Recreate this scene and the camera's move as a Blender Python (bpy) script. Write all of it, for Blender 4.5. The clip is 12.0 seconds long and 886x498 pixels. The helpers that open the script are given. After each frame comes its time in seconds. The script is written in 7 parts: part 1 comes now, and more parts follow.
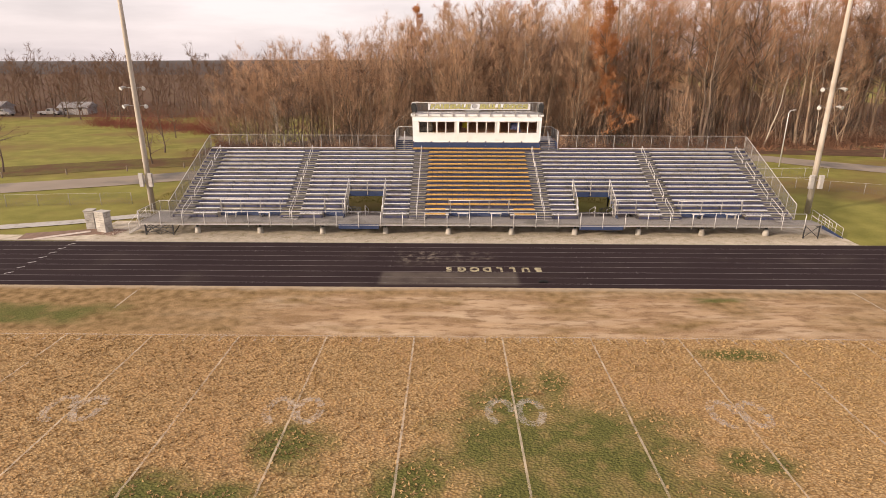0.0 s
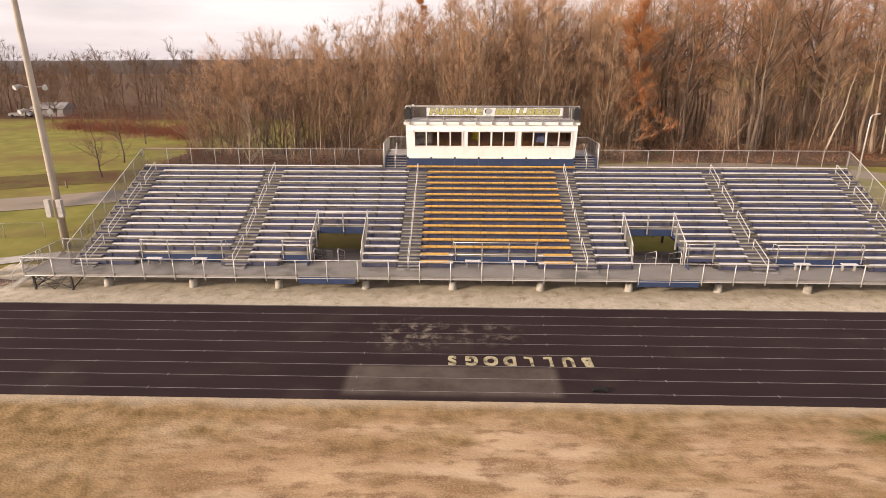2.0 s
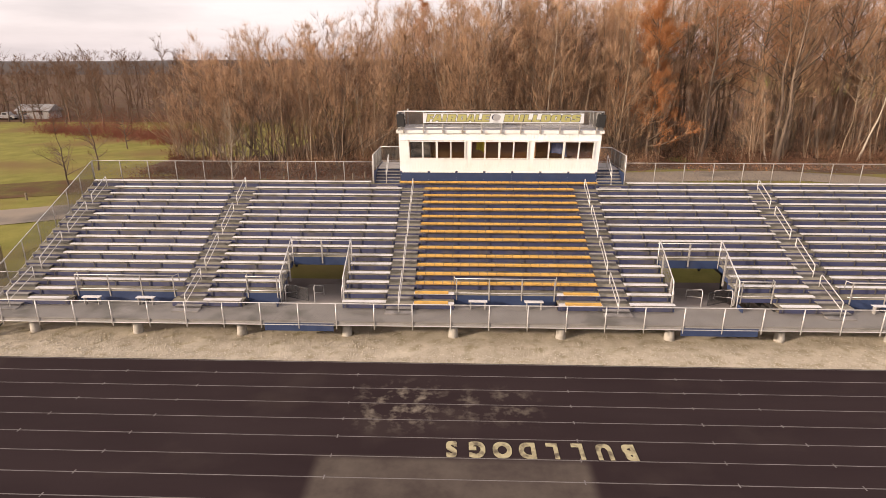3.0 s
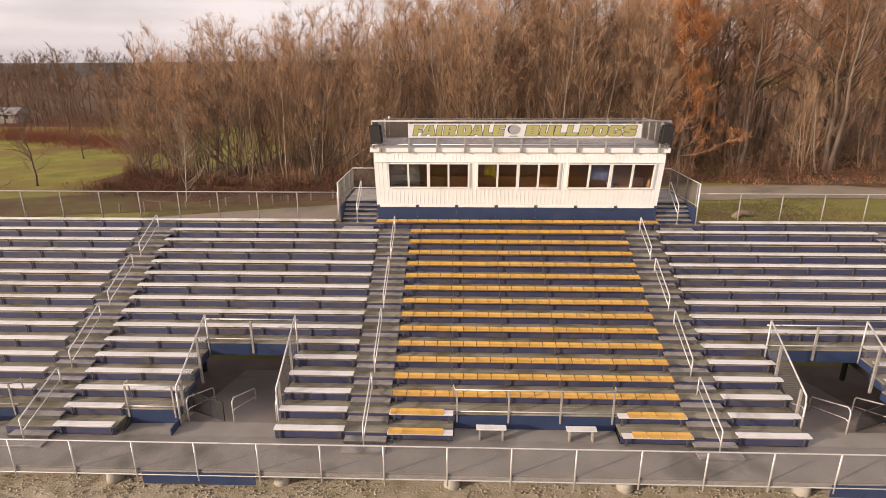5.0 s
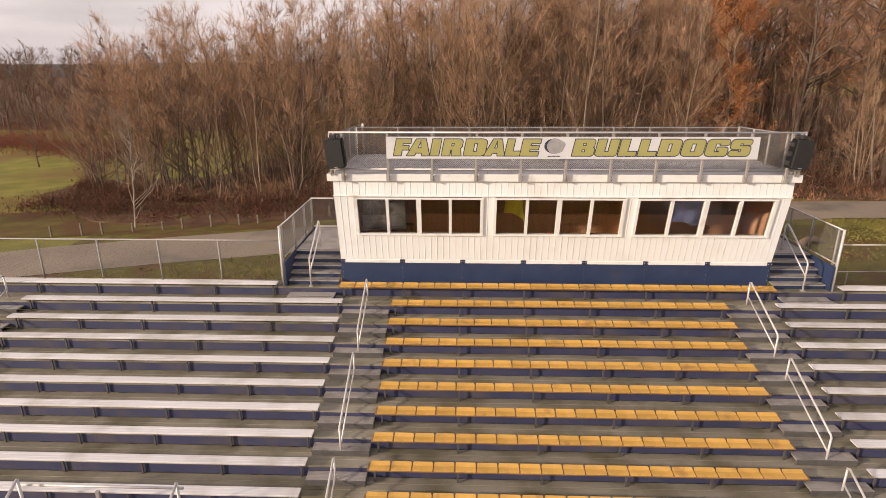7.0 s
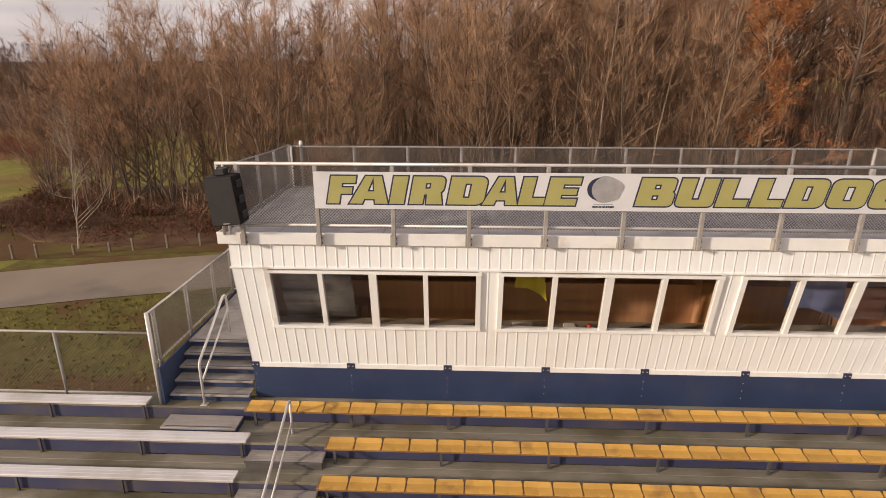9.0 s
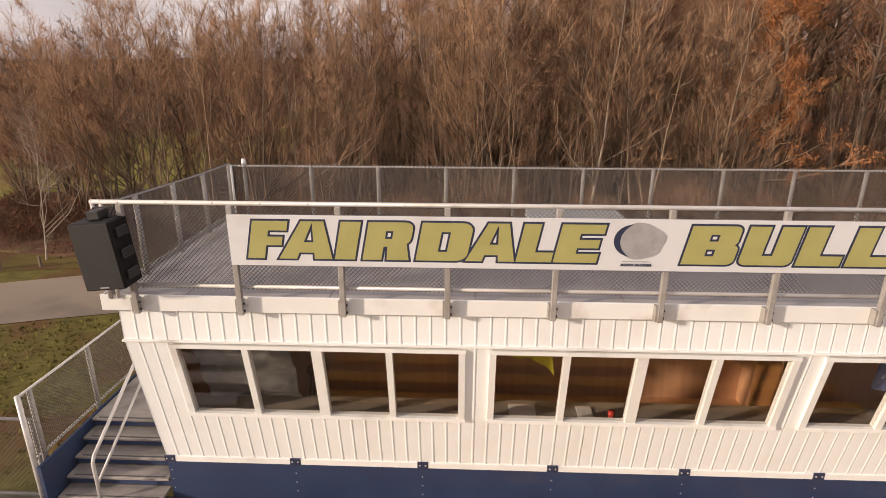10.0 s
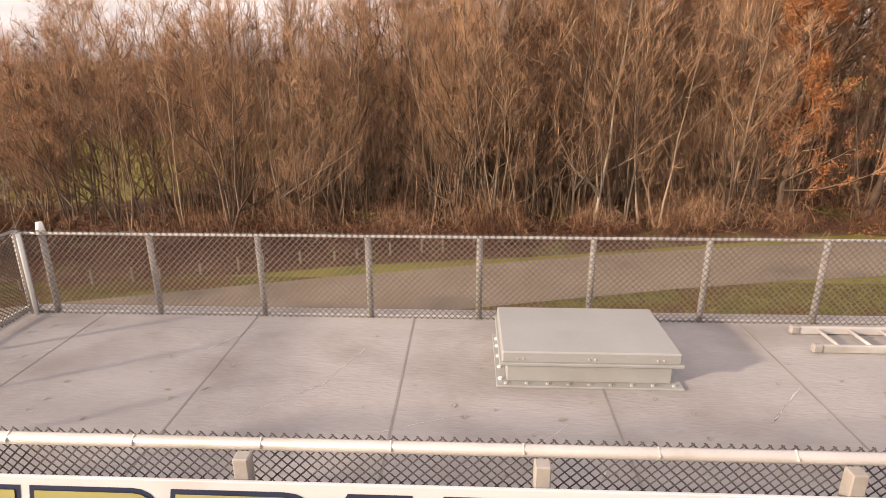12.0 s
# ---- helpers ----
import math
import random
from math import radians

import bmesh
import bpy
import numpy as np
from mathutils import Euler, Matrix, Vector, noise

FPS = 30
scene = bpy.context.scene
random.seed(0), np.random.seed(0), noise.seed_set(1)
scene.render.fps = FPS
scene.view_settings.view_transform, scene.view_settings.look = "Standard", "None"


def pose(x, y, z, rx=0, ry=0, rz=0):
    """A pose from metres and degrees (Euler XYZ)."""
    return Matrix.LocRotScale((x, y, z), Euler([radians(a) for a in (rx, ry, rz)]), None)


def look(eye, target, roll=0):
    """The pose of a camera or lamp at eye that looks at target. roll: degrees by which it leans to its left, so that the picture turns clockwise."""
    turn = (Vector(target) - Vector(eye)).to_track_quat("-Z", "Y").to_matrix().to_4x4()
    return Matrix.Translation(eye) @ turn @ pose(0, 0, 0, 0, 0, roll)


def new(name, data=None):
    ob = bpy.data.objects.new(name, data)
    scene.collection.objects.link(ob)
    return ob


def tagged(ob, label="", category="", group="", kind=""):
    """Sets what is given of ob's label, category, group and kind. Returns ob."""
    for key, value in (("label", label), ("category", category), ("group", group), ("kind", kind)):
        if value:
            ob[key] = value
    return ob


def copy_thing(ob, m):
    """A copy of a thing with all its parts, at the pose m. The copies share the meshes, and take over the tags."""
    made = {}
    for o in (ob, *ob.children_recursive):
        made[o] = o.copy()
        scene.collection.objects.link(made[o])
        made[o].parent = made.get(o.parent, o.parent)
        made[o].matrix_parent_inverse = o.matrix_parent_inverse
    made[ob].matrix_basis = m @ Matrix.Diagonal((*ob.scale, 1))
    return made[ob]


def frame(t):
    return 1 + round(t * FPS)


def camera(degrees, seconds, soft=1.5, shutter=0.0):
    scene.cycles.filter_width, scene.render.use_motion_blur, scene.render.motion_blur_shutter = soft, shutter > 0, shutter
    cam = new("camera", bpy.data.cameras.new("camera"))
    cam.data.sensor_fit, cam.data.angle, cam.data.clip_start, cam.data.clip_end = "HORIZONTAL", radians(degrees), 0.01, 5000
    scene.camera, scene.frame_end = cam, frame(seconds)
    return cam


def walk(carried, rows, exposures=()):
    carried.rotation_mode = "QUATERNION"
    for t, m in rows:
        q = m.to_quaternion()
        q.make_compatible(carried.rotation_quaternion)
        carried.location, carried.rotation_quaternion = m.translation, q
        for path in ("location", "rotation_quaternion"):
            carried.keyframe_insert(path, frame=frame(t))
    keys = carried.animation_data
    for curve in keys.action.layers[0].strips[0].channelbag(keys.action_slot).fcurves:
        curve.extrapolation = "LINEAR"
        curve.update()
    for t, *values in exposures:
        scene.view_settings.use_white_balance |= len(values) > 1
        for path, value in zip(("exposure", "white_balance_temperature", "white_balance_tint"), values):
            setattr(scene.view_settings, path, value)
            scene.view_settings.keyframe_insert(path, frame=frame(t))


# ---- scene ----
SOFT = 0.9
EXPOSURES = [(0.0, 0.42, 7300, 16), (1.0, 0.49, 7300, 16), (3.0, 0.47, 7300, 16), (5.5, 0.20, 7300, 16), (7.2, 0.11, 7300, 16), (9.2, -0.10, 7300, 16), (10.5, 0.17, 7400, 18), (12.0, 0.56, 7700, 18)]
cam = camera(75.51, 12.0, soft=SOFT)
# seconds, x, y, z, yaw, pitch, roll
ROWS = [
    (0.0, 0.423, -1.553, 13.870, 0.799, -18.155, -0.074),
    (0.5, 0.451, 1.936, 13.703, 0.862, -18.199, -0.068),
    (1.0, 0.488, 5.420, 13.508, 1.067, -18.209, -0.061),
    (1.5, 0.512, 8.956, 13.349, 1.313, -18.203, -0.048),
    (2.0, 0.532, 12.465, 13.232, 1.540, -18.189, -0.028),
    (2.5, 0.554, 15.853, 13.139, 1.715, -18.172, -0.002),
    (3.0, 0.577, 19.061, 13.047, 1.827, -18.152, 0.031),
    (3.6, 0.592, 22.659, 12.916, 1.887, -18.123, 0.074),
    (4.3, 0.569, 26.556, 12.718, 1.884, -18.079, 0.123),
    (5.0, 0.493, 30.211, 12.483, 1.854, -18.025, 0.163),
    (5.5, 0.416, 32.698, 12.308, 1.841, -17.982, 0.181),
    (6.0, 0.339, 35.074, 12.140, 1.851, -17.938, 0.188),
    (6.5, 0.282, 37.317, 11.990, 1.889, -17.898, 0.182),
    (7.0, 0.259, 39.400, 11.864, 1.955, -17.869, 0.164),
    (7.6, 0.291, 41.666, 11.749, 2.061, -17.858, 0.126),
    (8.3, 0.403, 43.995, 11.664, 2.194, -17.888, 0.066),
    (9.0, 0.565, 46.060, 11.625, 2.298, -17.973, 0.002),
    (9.5, 0.690, 47.436, 11.621, 2.335, -18.063, -0.038),
    (10.0, 0.818, 48.759, 11.632, 2.335, -18.165, -0.062),
    (10.5, 0.957, 50.021, 11.653, 2.308, -18.260, -0.062),
    (11.0, 1.126, 51.170, 11.673, 2.283, -18.315, -0.024),
    (11.5, 1.331, 52.124, 11.675, 2.315, -18.282, 0.063),
    (12.0, 1.519, 52.843, 11.627, 2.497, -18.096, 0.214),
]
walk(cam, [(t, pose(x, y, z, 90 + pitch, roll, yaw)) for t, x, y, z, yaw, pitch, roll in ROWS], EXPOSURES)


# ---- world and sun ----
SUN_AZ, SUN_EL = radians(208), radians(16.5)   # the direction towards the sun: azimuth from +x, height
world = bpy.data.worlds.new("sky")
scene.world = world
world.use_nodes = True
wn, wl = world.node_tree.nodes, world.node_tree.links
wn.clear()
w_out, w_bg = wn.new("ShaderNodeOutputWorld"), wn.new("ShaderNodeBackground")
sky = wn.new("ShaderNodeTexSky")
sky.sky_type, sky.sun_disc, sky.sun_elevation, sky.sun_rotation = "NISHITA", False, SUN_EL, radians(90) - SUN_AZ
sky.dust_density, sky.air_density = 2.5, 1.0
w_co, w_map = wn.new("ShaderNodeTexCoord"), wn.new("ShaderNodeMapping")
w_map.inputs["Scale"].default_value = (1.2, 1.2, 7.0)
clouds = wn.new("ShaderNodeTexNoise")
clouds.inputs["Scale"].default_value, clouds.inputs["Detail"].default_value, clouds.inputs["Roughness"].default_value = 1.7, 6.0, 0.55
c_ramp = wn.new("ShaderNodeValToRGB")
c_ramp.color_ramp.elements[0].position, c_ramp.color_ramp.elements[0].color = 0.36, (4.8, 4.65, 5.1, 1)
c_ramp.color_ramp.elements[1].position, c_ramp.color_ramp.elements[1].color = 0.62, (6.9, 6.6, 7.1, 1)
w_mix = wn.new("ShaderNodeMix")
w_mix.data_type = "RGBA"
w_mix.inputs[0].default_value = 0.80
wl.new(w_co.outputs["Generated"], w_map.inputs["Vector"])
wl.new(w_map.outputs["Vector"], clouds.inputs["Vector"])
wl.new(clouds.outputs["Fac"], c_ramp.inputs["Fac"])
wl.new(sky.outputs["Color"], w_mix.inputs[6])
wl.new(c_ramp.outputs["Color"], w_mix.inputs[7])
wl.new(w_mix.outputs[2], w_bg.inputs["Color"])
wl.new(w_bg.outputs["Background"], w_out.inputs["Surface"])
w_bg.inputs["Strength"].default_value = 0.125

sun = new("sun", bpy.data.lights.new("sun", "SUN"))
sun.data.energy, sun.data.angle, sun.data.color = 3.7, radians(3.0), (1.0, 0.89, 0.76)
to_sun = Vector((math.cos(SUN_AZ) * math.cos(SUN_EL), math.sin(SUN_AZ) * math.cos(SUN_EL), math.sin(SUN_EL)))
sun.matrix_world = look(to_sun * 60, (0, 0, 0))


# ---- materials ----
def surface(name, dark, light, scale=3.0, rough=0.7, metal=0.0, bump=0.0, fine=40.0, stain=None, stain_scale=0.6, stain_at=(0.55, 0.7),
            stretch=(1, 1, 1), vary=0.0, spec=0.5):
    """Two colours mixed by a coarse and a fine noise, with stains of a third colour, relief, and a change from piece to piece."""
    m = bpy.data.materials.new(name)
    m.use_nodes = True
    n, l = m.node_tree.nodes, m.node_tree.links
    b = n["Principled BSDF"]
    geo, mp = n.new("ShaderNodeNewGeometry"), n.new("ShaderNodeMapping")
    mp.inputs["Scale"].default_value = stretch
    l.new(geo.outputs["Position"], mp.inputs["Vector"])
    a, f = n.new("ShaderNodeTexNoise"), n.new("ShaderNodeTexNoise")
    a.inputs["Scale"].default_value, a.inputs["Detail"].default_value = scale, 5.0
    f.inputs["Scale"].default_value, f.inputs["Detail"].default_value = fine, 3.0
    for t in (a, f):
        l.new(mp.outputs["Vector"], t.inputs["Vector"])
    add = n.new("ShaderNodeMath")
    add.operation, add.use_clamp = "MULTIPLY_ADD", True
    l.new(f.outputs["Fac"], add.inputs[0])
    add.inputs[1].default_value = 0.5
    sub = n.new("ShaderNodeMath")
    sub.operation = "MULTIPLY_ADD"
    l.new(a.outputs["Fac"], sub.inputs[0])
    sub.inputs[1].default_value, sub.inputs[2].default_value = 1.6, -0.55
    l.new(sub.outputs[0], add.inputs[2])
    mix = n.new("ShaderNodeMix")
    mix.data_type = "RGBA"
    l.new(add.outputs[0], mix.inputs[0])
    mix.inputs[6].default_value, mix.inputs[7].default_value = (*dark, 1), (*light, 1)
    col = mix.outputs[2]
    if stain:
        s, r = n.new("ShaderNodeTexNoise"), n.new("ShaderNodeMapRange")
        s.inputs["Scale"].default_value, s.inputs["Detail"].default_value = stain_scale, 6.0
        l.new(geo.outputs["Position"], s.inputs["Vector"])
        r.inputs["From Min"].default_value, r.inputs["From Max"].default_value = stain_at
        l.new(s.outputs["Fac"], r.inputs["Value"])
        m2 = n.new("ShaderNodeMix")
        m2.data_type = "RGBA"
        l.new(r.outputs["Result"], m2.inputs[0])
        l.new(col, m2.inputs[6])
        m2.inputs[7].default_value = (*stain, 1)
        col = m2.outputs[2]
    if vary:
        info, hs, mr = n.new("ShaderNodeObjectInfo"), n.new("ShaderNodeHueSaturation"), n.new("ShaderNodeMapRange")
        mr.inputs["To Min"].default_value, mr.inputs["To Max"].default_value = 1 - vary, 1 + vary
        l.new(info.outputs["Random"], mr.inputs["Value"])
        l.new(mr.outputs["Result"], hs.inputs["Value"])
        l.new(col, hs.inputs["Color"])
        col = hs.outputs["Color"]
    l.new(col, b.inputs["Base Color"])
    rr = n.new("ShaderNodeMapRange")
    rr.inputs["To Min"].default_value, rr.inputs["To Max"].default_value = max(0.03, rough - 0.1), min(1, rough + 0.1)
    l.new(a.outputs["Fac"], rr.inputs["Value"])
    l.new(rr.outputs["Result"], b.inputs["Roughness"])
    b.inputs["Metallic"].default_value = metal
    b.inputs["Specular IOR Level"].default_value = spec
    if bump:
        bp = n.new("ShaderNodeBump")
        bp.inputs["Strength"].default_value, bp.inputs["Distance"].default_value = min(1, bump), 0.02
        l.new(f.outputs["Fac"], bp.inputs["Height"])
        l.new(bp.outputs["Normal"], b.inputs["Normal"])
    return m


M = {}
M["aluminium"] = surface("brushed aluminium", (0.69, 0.67, 0.665), (0.84, 0.82, 0.815), 2.5, 0.42, 0.25, 0.05, 60, (0.50, 0.47, 0.42), 0.9, (0.50, 0.75), (0.3, 4, 4), 0.05)
M["tube"] = surface("galvanised pipe", (0.56, 0.54, 0.525), (0.71, 0.69, 0.67), 4, 0.45, 0.35, 0.05, 70, (0.45, 0.43, 0.40), 1.5)
M["galv"] = surface("dull galvanised post", (0.26, 0.245, 0.23), (0.42, 0.40, 0.375), 9, 0.7, 0.12, 0.05, 60, (0.28, 0.25, 0.22), 2.0)
M["wire"] = surface("galvanised wire", (0.085, 0.08, 0.075), (0.17, 0.16, 0.15), 9, 0.6, 0.2)
M["pale_post"] = surface("pale galvanised post", (0.36, 0.34, 0.32), (0.52, 0.49, 0.465), 9, 0.65, 0.1, 0.05, 60, (0.34, 0.31, 0.28), 2.0)
# lighter copy of the wire: sunlight is put into its colour
M["sunlit_wire"] = surface("galvanised wire with sunlight in its colour", (0.115, 0.10, 0.09), (0.205, 0.185, 0.17), 9, 0.6, 0.1)
# near-black copy of the wire: the shade of its backlit side as colour
M["backlit_wire"] = surface("galvanised wire darkened as if backlit", (0.022, 0.019, 0.018), (0.045, 0.04, 0.036), 9, 0.8, 0.0)
M["tread"] = surface("weathered aluminium decking", (0.21, 0.19, 0.145), (0.36, 0.33, 0.265), 1.1, 0.68, 0.15, 0.15, 25, (0.13, 0.115, 0.07), 0.9, (0.45, 0.70), (0.5, 2.2, 1))
M["deck"] = surface("grey walkway decking", (0.205, 0.185, 0.165), (0.305, 0.28, 0.25), 0.9, 0.7, 0.1, 0.15, 30, (0.13, 0.12, 0.10), 0.5)
M["step"] = surface("ribbed aluminium step", (0.285, 0.26, 0.24), (0.42, 0.39, 0.365), 3, 0.55, 0.3, 0.2, 50, (0.16, 0.15, 0.14), 1.4, (0.5, 0.7), (1, 6, 1), 0.08)
M["nosing"] = surface("dark step edge", (0.07, 0.065, 0.065), (0.12, 0.115, 0.11), 5, 0.7)
M["navy"] = surface("navy painted steel", (0.019, 0.034, 0.084), (0.031, 0.053, 0.122), 1.5, 0.48, 0.0, 0.05, 20, (0.05, 0.06, 0.10), 1.2, (0.58, 0.8))
M["riser"] = surface("dusty navy riser", (0.031, 0.038, 0.092), (0.056, 0.060, 0.126), 1.2, 0.6, 0.0, 0.05, 20, (0.095, 0.085, 0.105), 0.9, (0.5, 0.75))
M["dirt"] = surface("grey-brown trodden dirt", (0.13, 0.10, 0.09), (0.22, 0.175, 0.155), 0.9, 0.95, 0, 0.4, 14, (0.10, 0.085, 0.06), 0.5)
M["gold"] = surface("gold plastic seat", (0.50, 0.275, 0.052), (0.64, 0.365, 0.09), 3, 0.5, 0.0, 0.05, 30, (0.31, 0.165, 0.05), 2.0, (0.6, 0.75), vary=0.10)
M["entry"] = surface("brown worn entry floor", (0.17, 0.145, 0.13), (0.25, 0.215, 0.195), 0.8, 0.8, 0, 0.15, 30, (0.12, 0.10, 0.085), 0.6)
M["seat_rail"] = surface("brown stained seat rail", (0.22, 0.115, 0.045), (0.34, 0.19, 0.075), 3, 0.6, 0, 0.1, 30, (0.16, 0.10, 0.06), 1.5)
M["white_wall"] = surface("cream white metal siding", (0.85, 0.885, 0.885), (0.89, 0.925, 0.925), 1.5, 0.5, 0.0, 0.04, 30, (0.79, 0.79, 0.77), 1.0, (0.55, 0.8), (1, 1, 0.3))
M["white_trim"] = surface("white painted trim", (0.77, 0.785, 0.765), (0.86, 0.875, 0.855), 3, 0.45, 0.0, 0.03, 40, (0.58, 0.55, 0.51), 2.0, (0.58, 0.8))
M["sign_white"] = surface("white vinyl banner", (0.645, 0.665, 0.69), (0.71, 0.73, 0.755), 2, 0.5, 0, 0.02, 30, (0.60, 0.59, 0.59), 1.5)
M["sign_gold"] = surface("olive gold print", (0.36, 0.345, 0.125), (0.43, 0.41, 0.16), 3, 0.5)
M["sign_navy"] = surface("dark navy print", (0.018, 0.028, 0.065), (0.03, 0.04, 0.085), 3, 0.5)
M["sign_grey"] = surface("grey print", (0.30, 0.30, 0.31), (0.42, 0.42, 0.43), 8, 0.5)
M["roof"] = surface("weathered concrete roof", (0.325, 0.312, 0.308), (0.475, 0.456, 0.452), 0.9, 0.85, 0, 0.35, 24, (0.30, 0.275, 0.26), 1.0, (0.47, 0.70), (0.5, 1.6, 1))
M["joint"] = surface("dark roof joint", (0.23, 0.21, 0.19), (0.34, 0.315, 0.29), 3, 0.9)
M["hatch"] = surface("grey painted hatch", (0.36, 0.37, 0.365), (0.43, 0.44, 0.435), 2, 0.45, 0.2, 0.03, 30, (0.33, 0.325, 0.30), 1.5, (0.62, 0.9))
M["black"] = surface("black loudspeaker", (0.006, 0.006, 0.006), (0.014, 0.0135, 0.0135), 6, 0.6, 0, 0.1, 60, spec=0.25)
M["dark_steel"] = surface("dark steel framing", (0.03, 0.03, 0.032), (0.06, 0.058, 0.055), 4, 0.6, 0.3)
M["concrete"] = surface("pale concrete", (0.36, 0.33, 0.29), (0.50, 0.47, 0.42), 2.5, 0.9, 0, 0.3, 40, (0.26, 0.23, 0.19), 1.2)
M["pole"] = surface("pale concrete pole", (0.40, 0.35, 0.29), (0.52, 0.46, 0.39), 1.5, 0.85, 0, 0.2, 30, (0.33, 0.28, 0.22), 0.8, (0.5, 0.75), (3, 3, 0.3))
M["road"] = surface("worn pale asphalt", (0.215, 0.17, 0.125), (0.31, 0.25, 0.19), 0.25, 0.9, 0, 0.3, 25, (0.11, 0.098, 0.085), 0.12)
M["gravel"] = surface("tan gravel", (0.33, 0.275, 0.195), (0.66, 0.575, 0.45), 1.2, 0.95, 0, 1.0, 16, (0.30, 0.25, 0.15), 1.5, (0.50, 0.72))
M["wood_in"] = surface("brown wood panelling", (0.44, 0.225, 0.12), (0.62, 0.35, 0.20), 2, 0.6, 0, 0.1, 20, stretch=(6, 1, 0.4))
M["counter"] = surface("worn laminate counter", (0.22, 0.19, 0.15), (0.32, 0.28, 0.23), 3, 0.5)
M["paper"] = surface("paper", (0.62, 0.60, 0.55), (0.74, 0.72, 0.68), 4, 0.8)
M["yellow"] = surface("yellow cloth", (0.55, 0.50, 0.03), (0.68, 0.62, 0.05), 5, 0.8)
M["red"] = surface("red plastic", (0.45, 0.03, 0.02), (0.55, 0.05, 0.03), 5, 0.4)
M["blue_cloth"] = surface("blue cloth", (0.07, 0.09, 0.20), (0.13, 0.16, 0.31), 5, 0.8)
M["orange_wood"] = surface("varnished pine", (0.19, 0.08, 0.028), (0.28, 0.13, 0.045), 3, 0.5, stretch=(8, 8, 0.6))
M["stone"] = surface("pale cut stone", (0.33, 0.31, 0.28), (0.52, 0.49, 0.44), 3, 0.9, 0, 0.4, 25, (0.24, 0.22, 0.18), 1.5, vary=0.15)
M["paint_white"] = surface("white road paint", (0.50, 0.48, 0.45), (0.66, 0.64, 0.60), 5, 0.8, 0, 0.1, 40, (0.25, 0.22, 0.21), 1.2, (0.52, 0.72))
M["paint_gold"] = surface("gold road paint", (0.34, 0.29, 0.17), (0.50, 0.44, 0.26), 5, 0.8, 0, 0.1, 30, (0.12, 0.095, 0.06), 3.0, (0.46, 0.66))
M["stake"] = surface("brown wooden stake", (0.15, 0.115, 0.08), (0.25, 0.20, 0.145), 6, 0.9)
M["grit"] = surface("dead leaf grit", (0.30, 0.26, 0.21), (0.44, 0.39, 0.32), 6, 0.9)
M["hill"] = surface("distant wooded ridge", (0.050, 0.040, 0.036), (0.078, 0.062, 0.056), 0.02, 1.0, 0, 0, 0.2)
M["far_white"] = surface("white house siding", (0.30, 0.29, 0.285), (0.40, 0.39, 0.385), 2, 0.7)
M["far_roof"] = surface("grey shingle roof", (0.22, 0.21, 0.21), (0.34, 0.33, 0.33), 2, 0.9)
M["far_dark"] = surface("dark house window", (0.02, 0.02, 0.025), (0.04, 0.04, 0.045), 2, 0.3)
M["lamp_glass"] = surface("lamp lens", (0.62, 0.62, 0.60), (0.75, 0.75, 0.72), 4, 0.25)


def glass():
    m = bpy.data.materials.new("window glass")
    m.use_nodes = True
    n, l = m.node_tree.nodes, m.node_tree.links
    n.remove(n["Principled BSDF"])
    tr, gl, mx, fr = n.new("ShaderNodeBsdfTransparent"), n.new("ShaderNodeBsdfGlossy"), n.new("ShaderNodeMixShader"), n.new("ShaderNodeLayerWeight")
    pw, sc = n.new("ShaderNodeMath"), n.new("ShaderNodeMath")
    pw.operation, sc.operation = "POWER", "MULTIPLY_ADD"
    pw.inputs[1].default_value, sc.inputs[1].default_value, sc.inputs[2].default_value = 4.0, 0.6, 0.035
    tr.inputs["Color"].default_value = (0.92, 0.90, 0.88, 1)
    gl.inputs["Roughness"].default_value = 0.03
    fr.inputs["Blend"].default_value = 0.5
    l.new(fr.outputs["Facing"], pw.inputs[0])
    l.new(pw.outputs[0], sc.inputs[0])
    l.new(sc.outputs[0], mx.inputs["Fac"])
    l.new(tr.outputs["BSDF"], mx.inputs[1])
    l.new(gl.outputs["BSDF"], mx.inputs[2])
    l.new(mx.outputs["Shader"], n["Material Output"].inputs["Surface"])
    return m


M["glass"] = glass()


